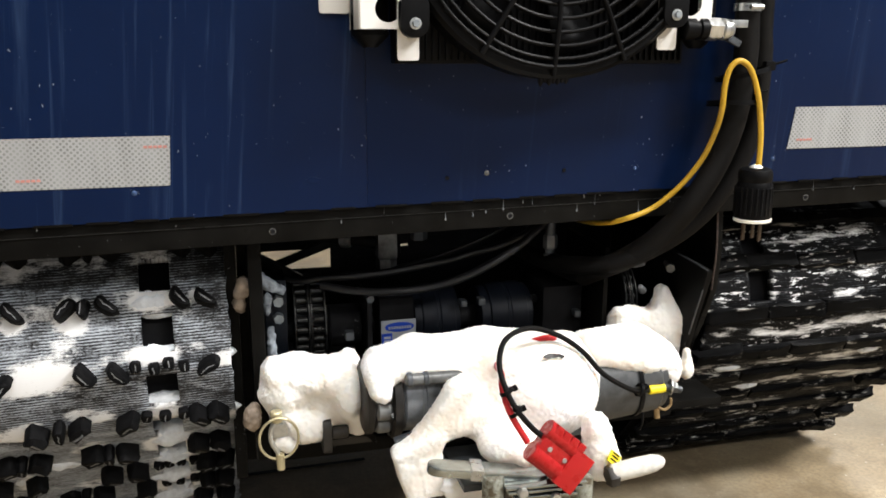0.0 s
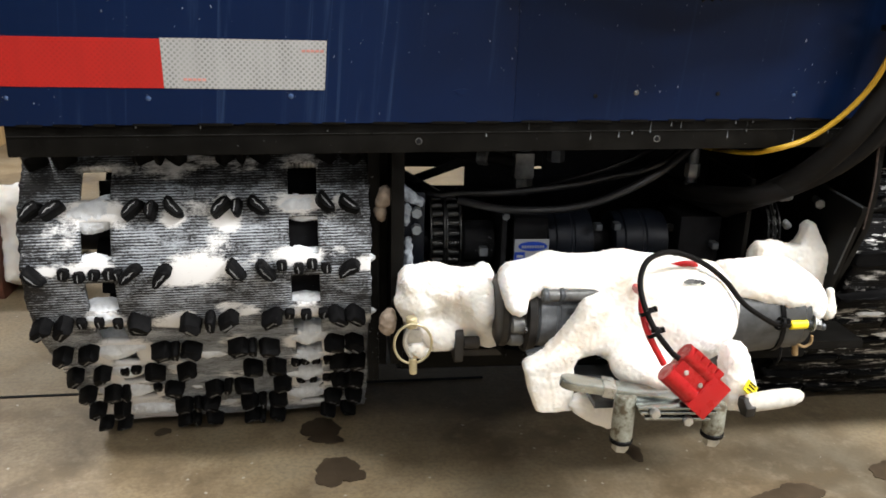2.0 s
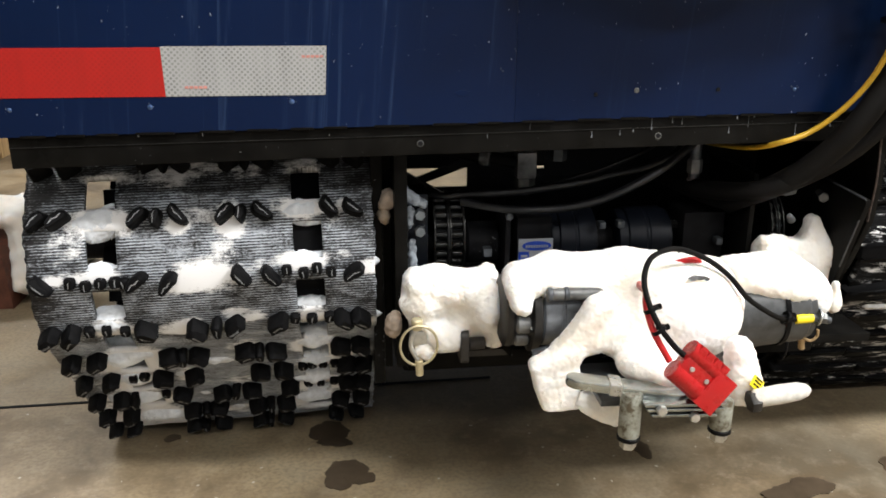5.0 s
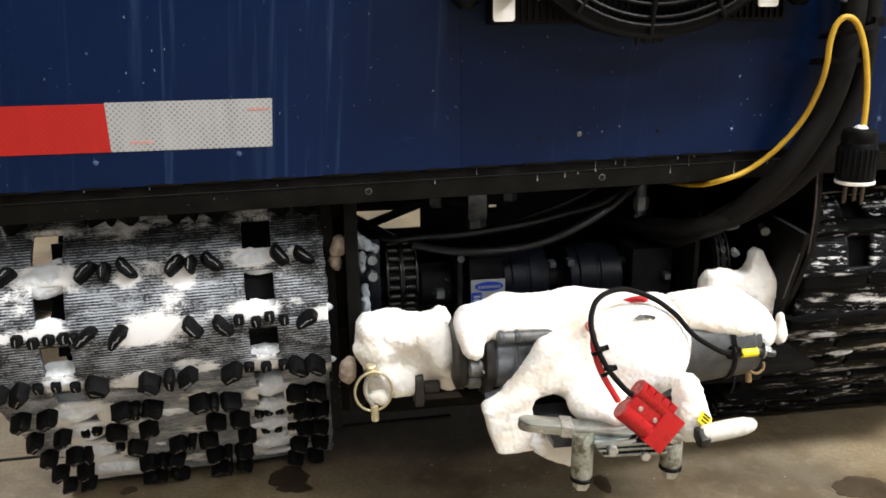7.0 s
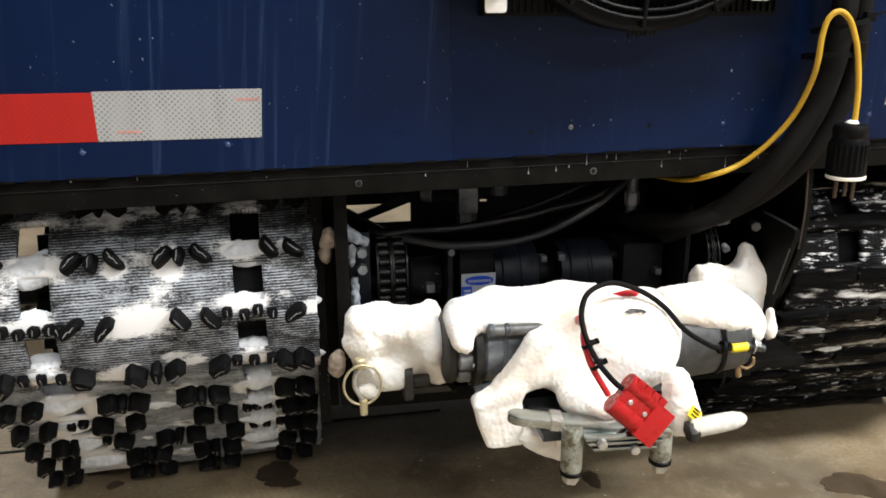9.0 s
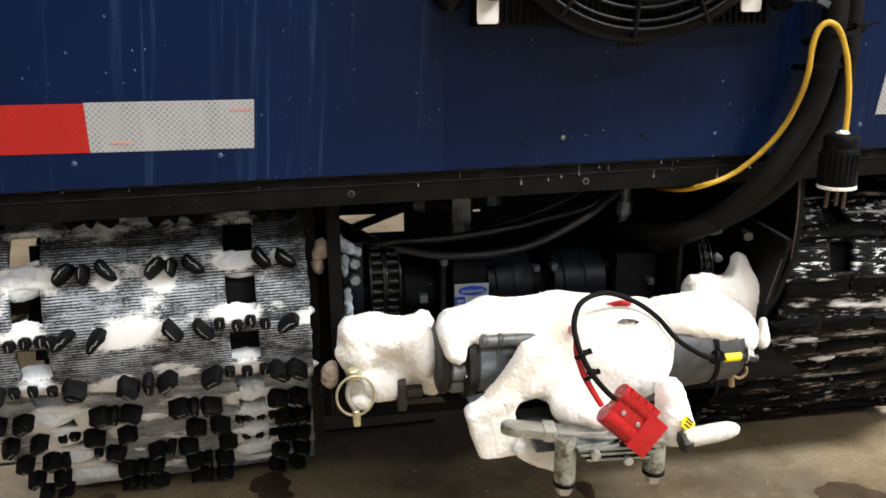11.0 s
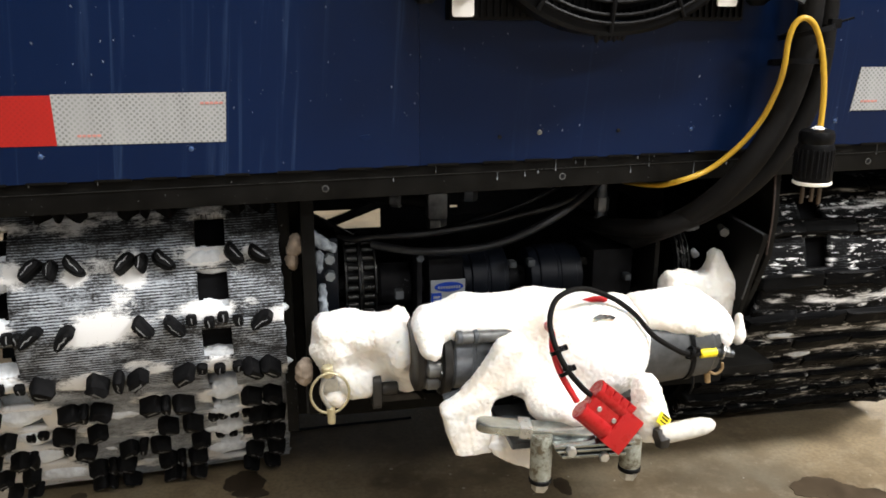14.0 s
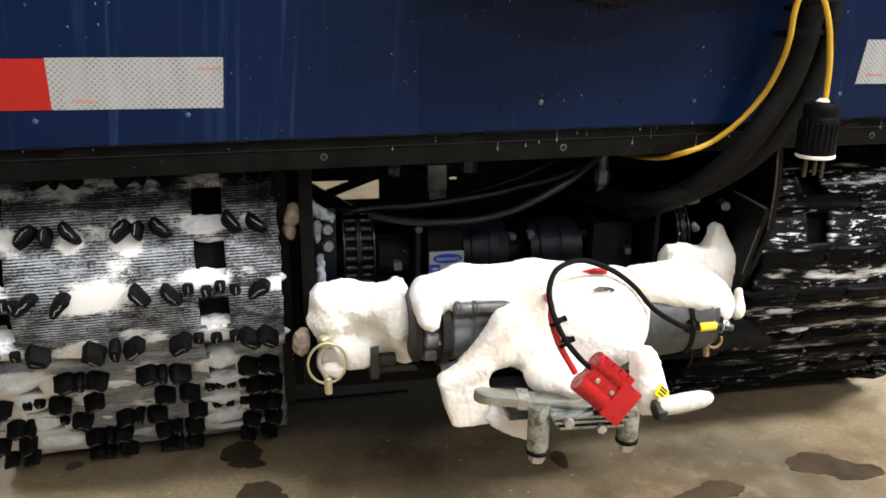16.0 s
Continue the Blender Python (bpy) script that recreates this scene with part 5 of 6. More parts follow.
def drive_chain(x0, x1, y, z, r, label):
    """A double roller chain lying on its sprocket."""
    c = thing("drive_chain", label, "chain", "drive chains")
    part("sprocket", rod(bmesh.new(), (x0 + 0.002, y + r, z), (x1 - 0.002, y + r, z), r - 0.006, 0.002, 36), DEEP, c)
    n = int(2 * math.pi * r / 0.0125)
    wide = (x1 - x0) / 2
    for k in range(n):
        a = 2 * math.pi * k / n
        p = Vector((0, y + r - r * math.cos(a), z + r * math.sin(a)))
        if math.cos(a) < -0.1:
            continue
        for j in range(2):
            xa = x0 + j * wide
            part("roller", rod(bmesh.new(), (xa + 0.003, p.y, p.z), (xa + wide - 0.003, p.y, p.z), 0.0042, 0, 10), OILY, c)
            for q in (xa + 0.0015, xa + wide - 0.0015):
                turn = Matrix.Translation((q, p.y, p.z)) @ Matrix.Rotation(-a, 4, "X")
                part("link_plate", box(bmesh.new(), -0.0011, 0.0011, -0.0058, 0.0058, -0.0075 if k % 2 else -0.0062, 0.0075 if k % 2 else 0.0062, 0.0006, turn), OILY, c)


def fittings():
    f = thing("hose_adapter", "grey steel hydraulic elbow under the frame beam", "fitting", "hydraulic fittings")
    part("body", box(bmesh.new(), 0.2395, 0.2655, 1.064, 1.09, 0.399, 0.434, 0.004), WORN_CAST, f, "square grey elbow body")
    part("nut", hexagon(bmesh.new(), (0.2525, 1.077, 0.385), (0, 0, 1), 0.024, 0.014), WORN_CAST, f)
    part("collar", rod(bmesh.new(), (0.2525, 1.077, 0.376), (0.2525, 1.077, 0.386), 0.0095), CAST, f)
    part("neck", rod(bmesh.new(), (0.2525, 1.077, 0.434), (0.2525, 1.077, 0.462), 0.011), CAST, f)
    part("hose_tail", pipe(bmesh.new(), [(0.24, 1.077, 0.418), (0.222, 1.082, 0.422), (0.19, 1.1, 0.424), (0.13, 1.14, 0.43)], 0.0085, 12), HOSE, f)
    part("ferrule", rod(bmesh.new(), (0.195, 1.094, 0.4235), (0.209, 1.087, 0.423), 0.0108), WORN_CAST, f, "grey crimped ferrule")
    g = thing("hose_adapter", "grey steel hydraulic adapter standing behind the hoses", "fitting", "hydraulic fittings")
    part("body", hexagon(bmesh.new(), (0.4605, 1.02, 0.413), (0, 0, 1), 0.017, 0.018), WORN_CAST, g)
    part("neck", rod(bmesh.new(), (0.4605, 1.02, 0.394), (0.4605, 1.02, 0.452), 0.0068), CAST, g)
    part("collar", rod(bmesh.new(), (0.4605, 1.02, 0.399), (0.4605, 1.02, 0.407), 0.0085), WORN_CAST, g)
    q = thing("hose_adapter", "short grey hydraulic plug under the frame beam", "fitting", "hydraulic fittings")
    part("body", hexagon(bmesh.new(), (0.300, 1.09, 0.418), (0, 0, 1), 0.02, 0.016), CAST, q)
    part("neck", rod(bmesh.new(), (0.300, 1.09, 0.432), (0.300, 1.09, 0.478), 0.008), CAST, q)
    p = thing("pipe_clamp", "dark oval pipe clamp plate under the frame beam", "clamp")
    part("plate", slab(bmesh.new(), rounded(0.345, 0.405, 0.446, 0.458, 0.0055), "y", 1.03, 1.05, 0.002), CAST, p)
    part("stem", rod(bmesh.new(), (0.375, 1.04, 0.456), (0.375, 1.04, 0.484), 0.006), CAST, p)
    h = thing("bearing_block", "black bearing block with two zinc bolts on the side plate", "bearing")
    part("block", box(bmesh.new(), 0.09, 0.116, 0.995, 1.05, 0.27, 0.40, 0.003), MOTOR_BLUE, h)
    for z, w in ((0.3765, 0.0125), (0.3555, 0.0125)):
        part("bolt", hexagon(bmesh.new(), (0.1055, 0.995, z), (0, -1, 0), w * 0.95, 0.012), DULL_ZINC, h, "dull zinc hex bolt")
    k = thing("bearing_bolt", "zinc hex bolt with a nut on the gusset plate", "bolt")
    part("head", hexagon(bmesh.new(), (0.598, 0.952, 0.396), (-0.4, -1, 0), 0.011, 0.008), WORN_CAST, k)
    part("thread", rod(bmesh.new(), (0.598, 0.951, 0.396), (0.606, 0.975, 0.396), 0.004), STEEL, k)


drive_unit()
drive_chain(0.125, 0.165, 1.012, 0.33, 0.052, "oily black double drive chain on a sprocket")
drive_chain(0.548, 0.566, 0.975, 0.34, 0.05, "worn drive chain half buried in snow")
fittings()


# ---- the winch and its snow ----
W_Y, W_Z = 0.857, 0.303


def winch():
    w = thing("winch", "grey electric winch half buried in snow on the mounting plate", "winch")
    ax = lambda x: (x, W_Y, W_Z)
    end = part("end_flange", lathe(bmesh.new(), [(0, 0.035), (0.002, 0.0395), (0.008, 0.040), (0.0115, 0.037)], ax(0.1815), ax(1), 44), DARK_CAST, w, "dark grey flange with dents")
    for k in range(9):
        a = 2 * math.pi * k / 9 + 0.5
        p = Vector((0.192, W_Y + 0.0315 * math.cos(a), W_Z + 0.0315 * math.sin(a)))
        part("lobe", rod(bmesh.new(), p, p + Vector((0.018, 0, 0)), 0.0098, 0.003, 14), WORN_CAST, end, "cast lobe round a bolt")
    part("neck", lathe(bmesh.new(), [(0, 0.028), (0.010, 0.031), (0.0165, 0.036), (0.018, 0.036)], ax(0.1925), ax(1), 40), DARK_CAST, w)
    rim = part("drum_flange", lathe(bmesh.new(), [(0, 0.042), (0.0015, 0.0465), (0.0095, 0.0465), (0.0115, 0.042)], ax(0.2095), ax(1), 44), DARK_CAST, w, "dark grey drum flange")
    for k in range(8):
        a = 2 * math.pi * k / 8 + 0.2
        part("bolt", hexagon(bmesh.new(), (0.210, W_Y + 0.040 * math.cos(a), W_Z + 0.040 * math.sin(a)), (-1, 0, 0), 0.007, 0.004), OILY, rim)
    part("gear_housing", lathe(bmesh.new(), [(0, 0.038), (0.003, 0.0405), (0.02, 0.0405), (0.021, 0.0392), (0.024, 0.0392), (0.025, 0.0405), (0.09, 0.040), (0.094, 0.036)], ax(0.2212), ax(1), 44), HOUSING, w, "blue-grey cast housing")
    part("drum", rod(bmesh.new(), ax(0.32), ax(0.40), 0.032), CAST, w)
    rod_ = part("tie_rod", rod(bmesh.new(), (0.2212, 0.812, 0.3365), (0.41, 0.812, 0.3345), 0.0066), WORN_CAST, w, "grey tie rod")
    for x in (0.222, 0.239):
        part("collar", rod(bmesh.new(), (x, 0.812, 0.3365), (x + 0.006, 0.812, 0.3364), 0.0077), CAST, rod_)
    part("tie_rod", rod(bmesh.new(), (0.2212, 0.857, 0.349), (0.41, 0.857, 0.349), 0.0066), CAST, w, "grey tie rod")
    tube_y, tube_z = 0.838, 0.303
    tb = lambda x: (x, tube_y, tube_z + (x - 0.45) * 0.1)
    part("motor_tube", lathe(bmesh.new(), [(0, 0.042), (0.003, 0.0455), (0.106, 0.0455), (0.109, 0.043), (0.115, 0.043), (0.120, 0.036), (0.122, 0.02)], tb(0.40), tb(1), 44), TUBE, w, "scuffed grey motor tube")
    stud = part("terminal_stud", rod(bmesh.new(), (0.508, 0.796, 0.3055), (0.528, 0.792, 0.302), 0.0042), CAST, w, "terminal stud with nut")
    part("nut", hexagon(bmesh.new(), (0.517, 0.794, 0.3052), (1, -0.2, -0.15), 0.011, 0.006), WORN_CAST, stud)
    part("washer", lathe(bmesh.new(), [(0, 0.003), (0, 0.009), (0.0015, 0.009), (0.0015, 0.003)], (0.5145, 0.7945, 0.3056), (1.5145, 0.5945, 0.15), 20, False), STEEL, stud)
    part("drain_plug", rod(bmesh.new(), (0.512, 0.815, 0.276), (0.514, 0.815, 0.259), 0.0034), TAN, w, "tan plastic plug hanging below")
    part("drain_loop", pipe(bmesh.new(), [(0.512, 0.812, 0.274), (0.520, 0.81, 0.271), (0.527, 0.81, 0.276), (0.527, 0.81, 0.284)], 0.0016, 8), TAN, w)
    part("tie_strap", lathe(bmesh.new(), [(-0.0025, 0.046), (-0.0025, 0.0475), (0.0025, 0.0475), (0.0025, 0.046), (-0.0025, 0.046)], tb(0.481), tb(1.4), 32, False), PLASTIC, w, "black strap round the motor tube")
    part("strap_tail", pipe(bmesh.new(), [(0.487, 0.80, 0.276), (0.486, 0.798, 0.265), (0.484, 0.80, 0.255)], 0.0015, 6), PLASTIC, w)
    # mounting foot: a slanted plate in front of the drum
    part("mount_plate", slab(bmesh.new(), [(0.206, 0.278), (0.2195, 0.2215), (0.223, 0.2185), (0.2545, 0.2185), (0.257, 0.29)], "y", 0.7995, 0.8055, 0.001), CAST, w, "bent grey mounting plate")
    part("mount_plate", slab(bmesh.new(), [(0.262, 0.292), (0.262, 0.213), (0.40, 0.213), (0.41, 0.265), (0.40, 0.292)], "y", 0.818, 0.824, 0.001), BLACK, w, "black fairlead plate")
    part("bracket", box(bmesh.new(), 0.24, 0.44, 0.82, 0.88, 0.2465, 0.256, 0.002), CAST, w)


def fairlead():
    f = thing("fairlead_rollers", "galvanised roller fairlead with round-ended bars", "fairlead")
    bar = bmesh.new()
    slab(bar, [(q[0] - 0.5, q[1]) for q in rounded(0.5, 0.62, -0.0115, 0.0115, 0.0113, 8)], "z", -0.0042, 0.0042, 0.0022)
    bmesh.ops.transform(bar, matrix=pose(0.2265, 0.742, 0.2745, 0, 6.5, -9), verts=bar.verts)
    part("bar", bar, GALV, f, "round-ended galvanised bar")
    part("clamp", box(bmesh.new(), -0.006, 0.006, -0.0125, 0.0125, -0.0056, 0.0056, 0.0012, pose(0.274, 0.735, 0.269, 0, 6.5, -9)), STEEL, f, "bright steel clamp")
    tail = bmesh.new()
    lathe(tail, [(0, 0.007), (0.003, 0.0092), (0.03, 0.0096), (0.046, 0.0088), (0.054, 0.006), (0.057, 0.003)], (0.408, 0.714, 0.258), (0.468, 0.712, 0.2665), 24)
    part("bar", tail, FROSTED, f, "frosted white round-ended bar")
    nut = part("nut", hexagon(bmesh.new(), (0.404, 0.714, 0.2545), (1, 0, 0.12), 0.019, 0.010), DARK_CAST, f, "grey hex nut")
    for x, y, z0, z1, r0 in ((0.2875, 0.722, 0.2085, 0.268, 0.0107), (0.378, 0.716, 0.2150, 0.258, 0.0106)):
        r = part("roller", lathe(bmesh.new(), [(0, r0 * 0.9), (0.002, r0), (z1 - z0 - 0.014, r0), (z1 - z0 - 0.012, r0 * 0.95)], (x, y, z1), (x, y, 0), 28), ROLLER, f, "pale worn roller")
        part("seal", lathe(bmesh.new(), [(0, r0 * 0.97), (0.001, r0 * 1.07), (0.004, r0 * 1.07), (0.005, r0 * 0.97)], (x, y, z0 + 0.0125), (x, y, 0), 28), PLASTIC, r, "black rubber seal")
        part("tip", hexagon(bmesh.new(), (x, y, z0 + 0.0075), (0, 0, -1), r0 * 1.35, 0.009), STEEL, r)
    for k, (z, x0, x1) in enumerate(((0.2595, 0.295, 0.375), (0.2545, 0.298, 0.372), (0.2485, 0.303, 0.366))):
        part("plate", slab(bmesh.new(), [(x0, 0.705), (x1, 0.70), (x1, 0.735), (x0, 0.742)], "z", z, z + 0.003, 0.0008), GALV, f, "thin bright steel plate")
    for x, z in ((0.3105, 0.2575), (0.344, 0.2485)):
        part("bolt", hexagon(bmesh.new(), (x, 0.7045, z), (0, -1, 0), 0.009, 0.006), STEEL, f)
    part("back_bar", box(bmesh.new(), 0.262, 0.41, 0.735, 0.825, 0.246, 0.2525, 0.001), CAST, f)


def winch_cable():
    c = thing("winch_cable", "black and red winch cable lying on snow with a red connector", "cable")
    part("black_cable", pipe(bmesh.new(), [(0.3335, 0.711, 0.3085), (0.322, 0.712, 0.3185), (0.305, 0.716, 0.341), (0.297, 0.73, 0.364), (0.301, 0.75, 0.379), (0.317, 0.772, 0.389), (0.348, 0.79, 0.3895), (0.381, 0.793, 0.377), (0.406, 0.788, 0.359), (0.425, 0.782, 0.337), (0.446, 0.781, 0.322), (0.468, 0.785, 0.310), (0.49, 0.793, 0.305)], 0.0028, 14, 10), HOSE, c, "black rubber cable")
    part("red_cable", pipe(bmesh.new(), [(0.318, 0.712, 0.304), (0.303, 0.719, 0.331), (0.2985, 0.7330, 0.352), (0.3035, 0.75, 0.3600), (0.312, 0.79, 0.352), (0.33, 0.82, 0.35), (0.359, 0.808, 0.3685), (0.377, 0.803, 0.3715), (0.395, 0.83, 0.35)], 0.0031, 14, 10), RED_CABLE, c, "red rubber cable")
    part("sleeve", rod(bmesh.new(), (0.488, 0.793, 0.3052), (0.508, 0.794, 0.3055), 0.0052), YELLOW_SLEEVE, c, "yellow shrink sleeve")
    for p, d in (((0.3005, 0.7255, 0.352), (0.4, -0.3, -0.8)), ((0.3065, 0.717, 0.3345), (0.5, -0.2, -0.7)), ((0.474, 0.787, 0.3095), (1, 0, -0.4))):
        v, w = Vector(p), Vector(d).normalized()
        tie = part("tie", lathe(bmesh.new(), [(-0.0018, 0.0062), (-0.0018, 0.0074), (0.0018, 0.0074), (0.0018, 0.0062), (-0.0018, 0.0062)], v, v + w, 18, False), PLASTIC, c, "black cable tie")
        part("tie_head", box(bmesh.new(), 0.0058, 0.0108, -0.0022, 0.0022, -0.0024, 0.0024, 0.0012, Matrix.Translation(v) @ pose(0, 0, 0, 0, -20, 0)), PLASTIC, tie)
    # the connector: two ribbed barrels into a flat mouth
    m = pose(0.349, 0.7085, 0.2885, -12, 41, -9) @ Matrix.Diagonal((0.87, 0.87, 0.87, 1))
    con = part("connector", box(bmesh.new(), -0.031, 0.008, -0.009, 0.009, -0.0235, 0.0235, 0.003, m), RED_PLASTIC, c, "red two-pole battery connector")
    part("mouth", box(bmesh.new(), 0.0075, 0.034, -0.0115, 0.0115, -0.027, 0.0185, 0.002, m), RED_PLASTIC, con)
    for z in (-0.0145, 0.0145):
        bm = rod(bmesh.new(), (-0.032, 0, z), (0.01, 0, z), 0.0118, 0.0008, 24)
        bmesh.ops.transform(bm, matrix=m, verts=bm.verts)
        part("barrel", bm, RED_PLASTIC, con)
    for k in range(4):
        x = -0.027 + 0.011 * k
        part("rib", box(bmesh.new(), x, x + 0.0092, -0.0118, 0.0105, 0.0165, 0.0262, 0.0014, m), RED_PLASTIC, con)
    for x in (-0.018, 0.004):
        bm = rod(bmesh.new(), (x, -0.0092, -0.001), (x, -0.0108, -0.001), 0.0028)
        bmesh.ops.transform(bm, matrix=m, verts=bm.verts)
        part("rivet", bm, STEEL, con)


def warning_tag():
    t = thing("warning_tag", "yellow and black warning sticker on a steel bracket", "sticker")
    m = pose(0.4125, 0.7185, 0.2715, -15, 42, 12) @ Matrix.Diagonal((0.7, 1, 0.62, 1))
    part("sticker", box(bmesh.new(), -0.012, 0.012, -0.0006, 0.0006, -0.0095, 0.0095, 0.0002, m), YELLOW_SLEEVE, t)
    for z in (-0.005, 0.001, 0.006):
        part("print_bar", box(bmesh.new(), -0.008, 0.007, -0.0013, -0.0007, z, z + 0.0022, 0, m), PLASTIC, t)


def lynch_pin():
    p = thing("lynch_pin", "brass-coloured lynch pin with a wire ring", "pin")
    line = [(0.0945 + 0.0212 * math.cos(a), 0.884 - 0.004 * math.sin(a), 0.2515 + 0.026 * math.sin(a)) for a in np.linspace(0, 2 * math.pi, 41)[:-1]]
    part("ring", pipe(bmesh.new(), [Vector(q) for q in line], 0.0015, 10, closed=True), BRASS, p, "brass wire ring")
    part("shank", rod(bmesh.new(), (0.095, 0.888, 0.232), (0.0955, 0.887, 0.213), 0.0046), BRASS, p, "brass pin shank")
    part("head", rod(bmesh.new(), (0.0925, 0.888, 0.283), (0.0935, 0.888, 0.270), 0.0066), BRASS, p)
    part("clip", pipe(bmesh.new(), [(0.0935, 0.8885, 0.272), (0.087, 0.8885, 0.262), (0.086, 0.8885, 0.248), (0.0935, 0.888, 0.232)], 0.0026, 8), STEEL, p, "bent zinc clip of the pin")
    r = thing("receiver_tube", "zinc receiver tube end under the snow", "bracket")
    part("tube", box(bmesh.new(), 0.087, 0.108, 0.894, 0.99, 0.247, 0.264, 0.003), STEEL, r)
    s = thing("shackle_tab", "dark steel tab with a cross rod under the snow", "bracket")
    part("tab", slab(bmesh.new(), rounded(0.882, 0.955, 0.225, 0.266, 0.009), "x", 0.1425, 0.1525, 0.002), DARK_CAST, s)
    part("rod", rod(bmesh.new(), (0.1525, 0.893, 0.2475), (0.172, 0.893, 0.2475), 0.0075), DARK_CAST, s)
    part("plate", box(bmesh.new(), 0.15, 0.2, 0.90, 0.96, 0.227, 0.235, 0.001), DARK_CAST, s)


winch()
fairlead()
winch_cable()
warning_tag()
lynch_pin()
# places and radii of the rounded lumps of which each snow clump is made
SNOW_WINCH = [
    ((0.2023, 0.8640, 0.3331), (0.2433, 0.8640, 0.3420), (0.0161, 0.0360, 0.0179)),
    ((0.1989, 0.8380, 0.3443), (0.2272, 0.8380, 0.3492), (0.0120, 0.0200, 0.0144)),
    ((0.2436, 0.8650, 0.3415), (0.3268, 0.8650, 0.3415), (0.0161, 0.0380, 0.0180)),
    ((0.3249, 0.8600, 0.3456), (0.4236, 0.8600, 0.3338), (0.0174, 0.0380, 0.0180)),
    ((0.3160, 0.8350, 0.3480), (0.4183, 0.8350, 0.3371), (0.0145, 0.0300, 0.0169)),
    ((0.2360, 0.8360, 0.3470), (0.3042, 0.8360, 0.3440), (0.0108, 0.0180, 0.0120)),
    ((0.1853, 0.8180, 0.3453), (0.1899, 0.8060, 0.3290), (0.0060, 0.0090, 0.0065)),
    ((0.1960, 0.8150, 0.3443), (0.1975, 0.8080, 0.3250), (0.0062, 0.0060, 0.0080)),
    ((0.1894, 0.8300, 0.3470), (0.2074, 0.8300, 0.3490), (0.0095, 0.0180, 0.0095)),
    ((0.2978, 0.8350, 0.3455), (0.3616, 0.8350, 0.3341), (0.0133, 0.0220, 0.0181)),
]
SNOW_BALL = [
    ((0.3725, 0.8120, 0.3116), (0.3669, 0.8120, 0.3169), (0.0626, 0.0500, 0.0542)),
    ((0.3316, 0.8120, 0.3296), (0.2943, 0.8120, 0.2998), (0.0262, 0.0340, 0.0286)),
    ((0.3280, 0.8020, 0.2857), (0.3060, 0.8020, 0.2940), (0.0251, 0.0280, 0.0251)),
    ((0.2800, 0.8060, 0.3139), (0.2680, 0.7980, 0.2944), (0.0140, 0.0160, 0.0160)),
    ((0.3244, 0.7650, 0.2705), (0.3130, 0.7650, 0.2762), (0.0254, 0.0260, 0.0184)),
    ((0.3236, 0.7400, 0.2628), (0.3684, 0.7350, 0.2471), (0.0073, 0.0120, 0.0073)),
]
SNOW_WINCH_FLATS = [
    ((0.7920, 0.0130, 0.0022), ((0.2010, 0.2680), (0.2200, 0.2790), (0.2520, 0.2870), (0.2560, 0.2500), (0.2560, 0.2100), (0.2155, 0.2170))),
    ((0.7940, 0.0130, 0.0025), ((0.2200, 0.2740), (0.2420, 0.3060), (0.2640, 0.3360), (0.2880, 0.3320), (0.2850, 0.2930), (0.2600, 0.2780))),
]
SNOW_BRACKET_FLATS = [
    ((0.7370, 0.0120, 0.0040), ((0.3904, 0.3110), (0.4121, 0.3053), (0.4241, 0.2790), (0.4335, 0.2546), (0.4198, 0.2373), (0.3955, 0.2410), (0.3874, 0.2804))),
]
SNOW_BRACKET = [
    ((0.4020, 0.7400, 0.2950), (0.4080, 0.7400, 0.2600), (0.0110, 0.0110, 0.0150)),
]
SNOW_HANGING = [
    ((0.2696, 0.7900, 0.2148), (0.2794, 0.7900, 0.2083), (0.0048, 0.0060, 0.0048)),
]
SNOW_HANGING_FLATS = [
    ((0.7860, 0.0080, 0.0030), ((0.2350, 0.2260), (0.2990, 0.2420), (0.3031, 0.1841), (0.2972, 0.1802), (0.2639, 0.2092))),
]
SNOW_TUBE = [
    ((0.4395, 0.8480, 0.3340), (0.4973, 0.8480, 0.3380), (0.0213, 0.0380, 0.0206)),
    ((0.4961, 0.8420, 0.3330), (0.5200, 0.8420, 0.3270), (0.0160, 0.0380, 0.0200)),
    ((0.4420, 0.8200, 0.3460), (0.4900, 0.8150, 0.3350), (0.0150, 0.0180, 0.0130)),
]
SNOW_TUBE_FLATS = [
    ((0.8300, 0.0280, 0.0045), ((0.4141, 0.3540), (0.4449, 0.3600), (0.5100, 0.3590), (0.5240, 0.3480), (0.5370, 0.3245), (0.5380, 0.3060), (0.5205, 0.2950), (0.4973, 0.2950), (0.4710, 0.3150), (0.4423, 0.3350))),
]
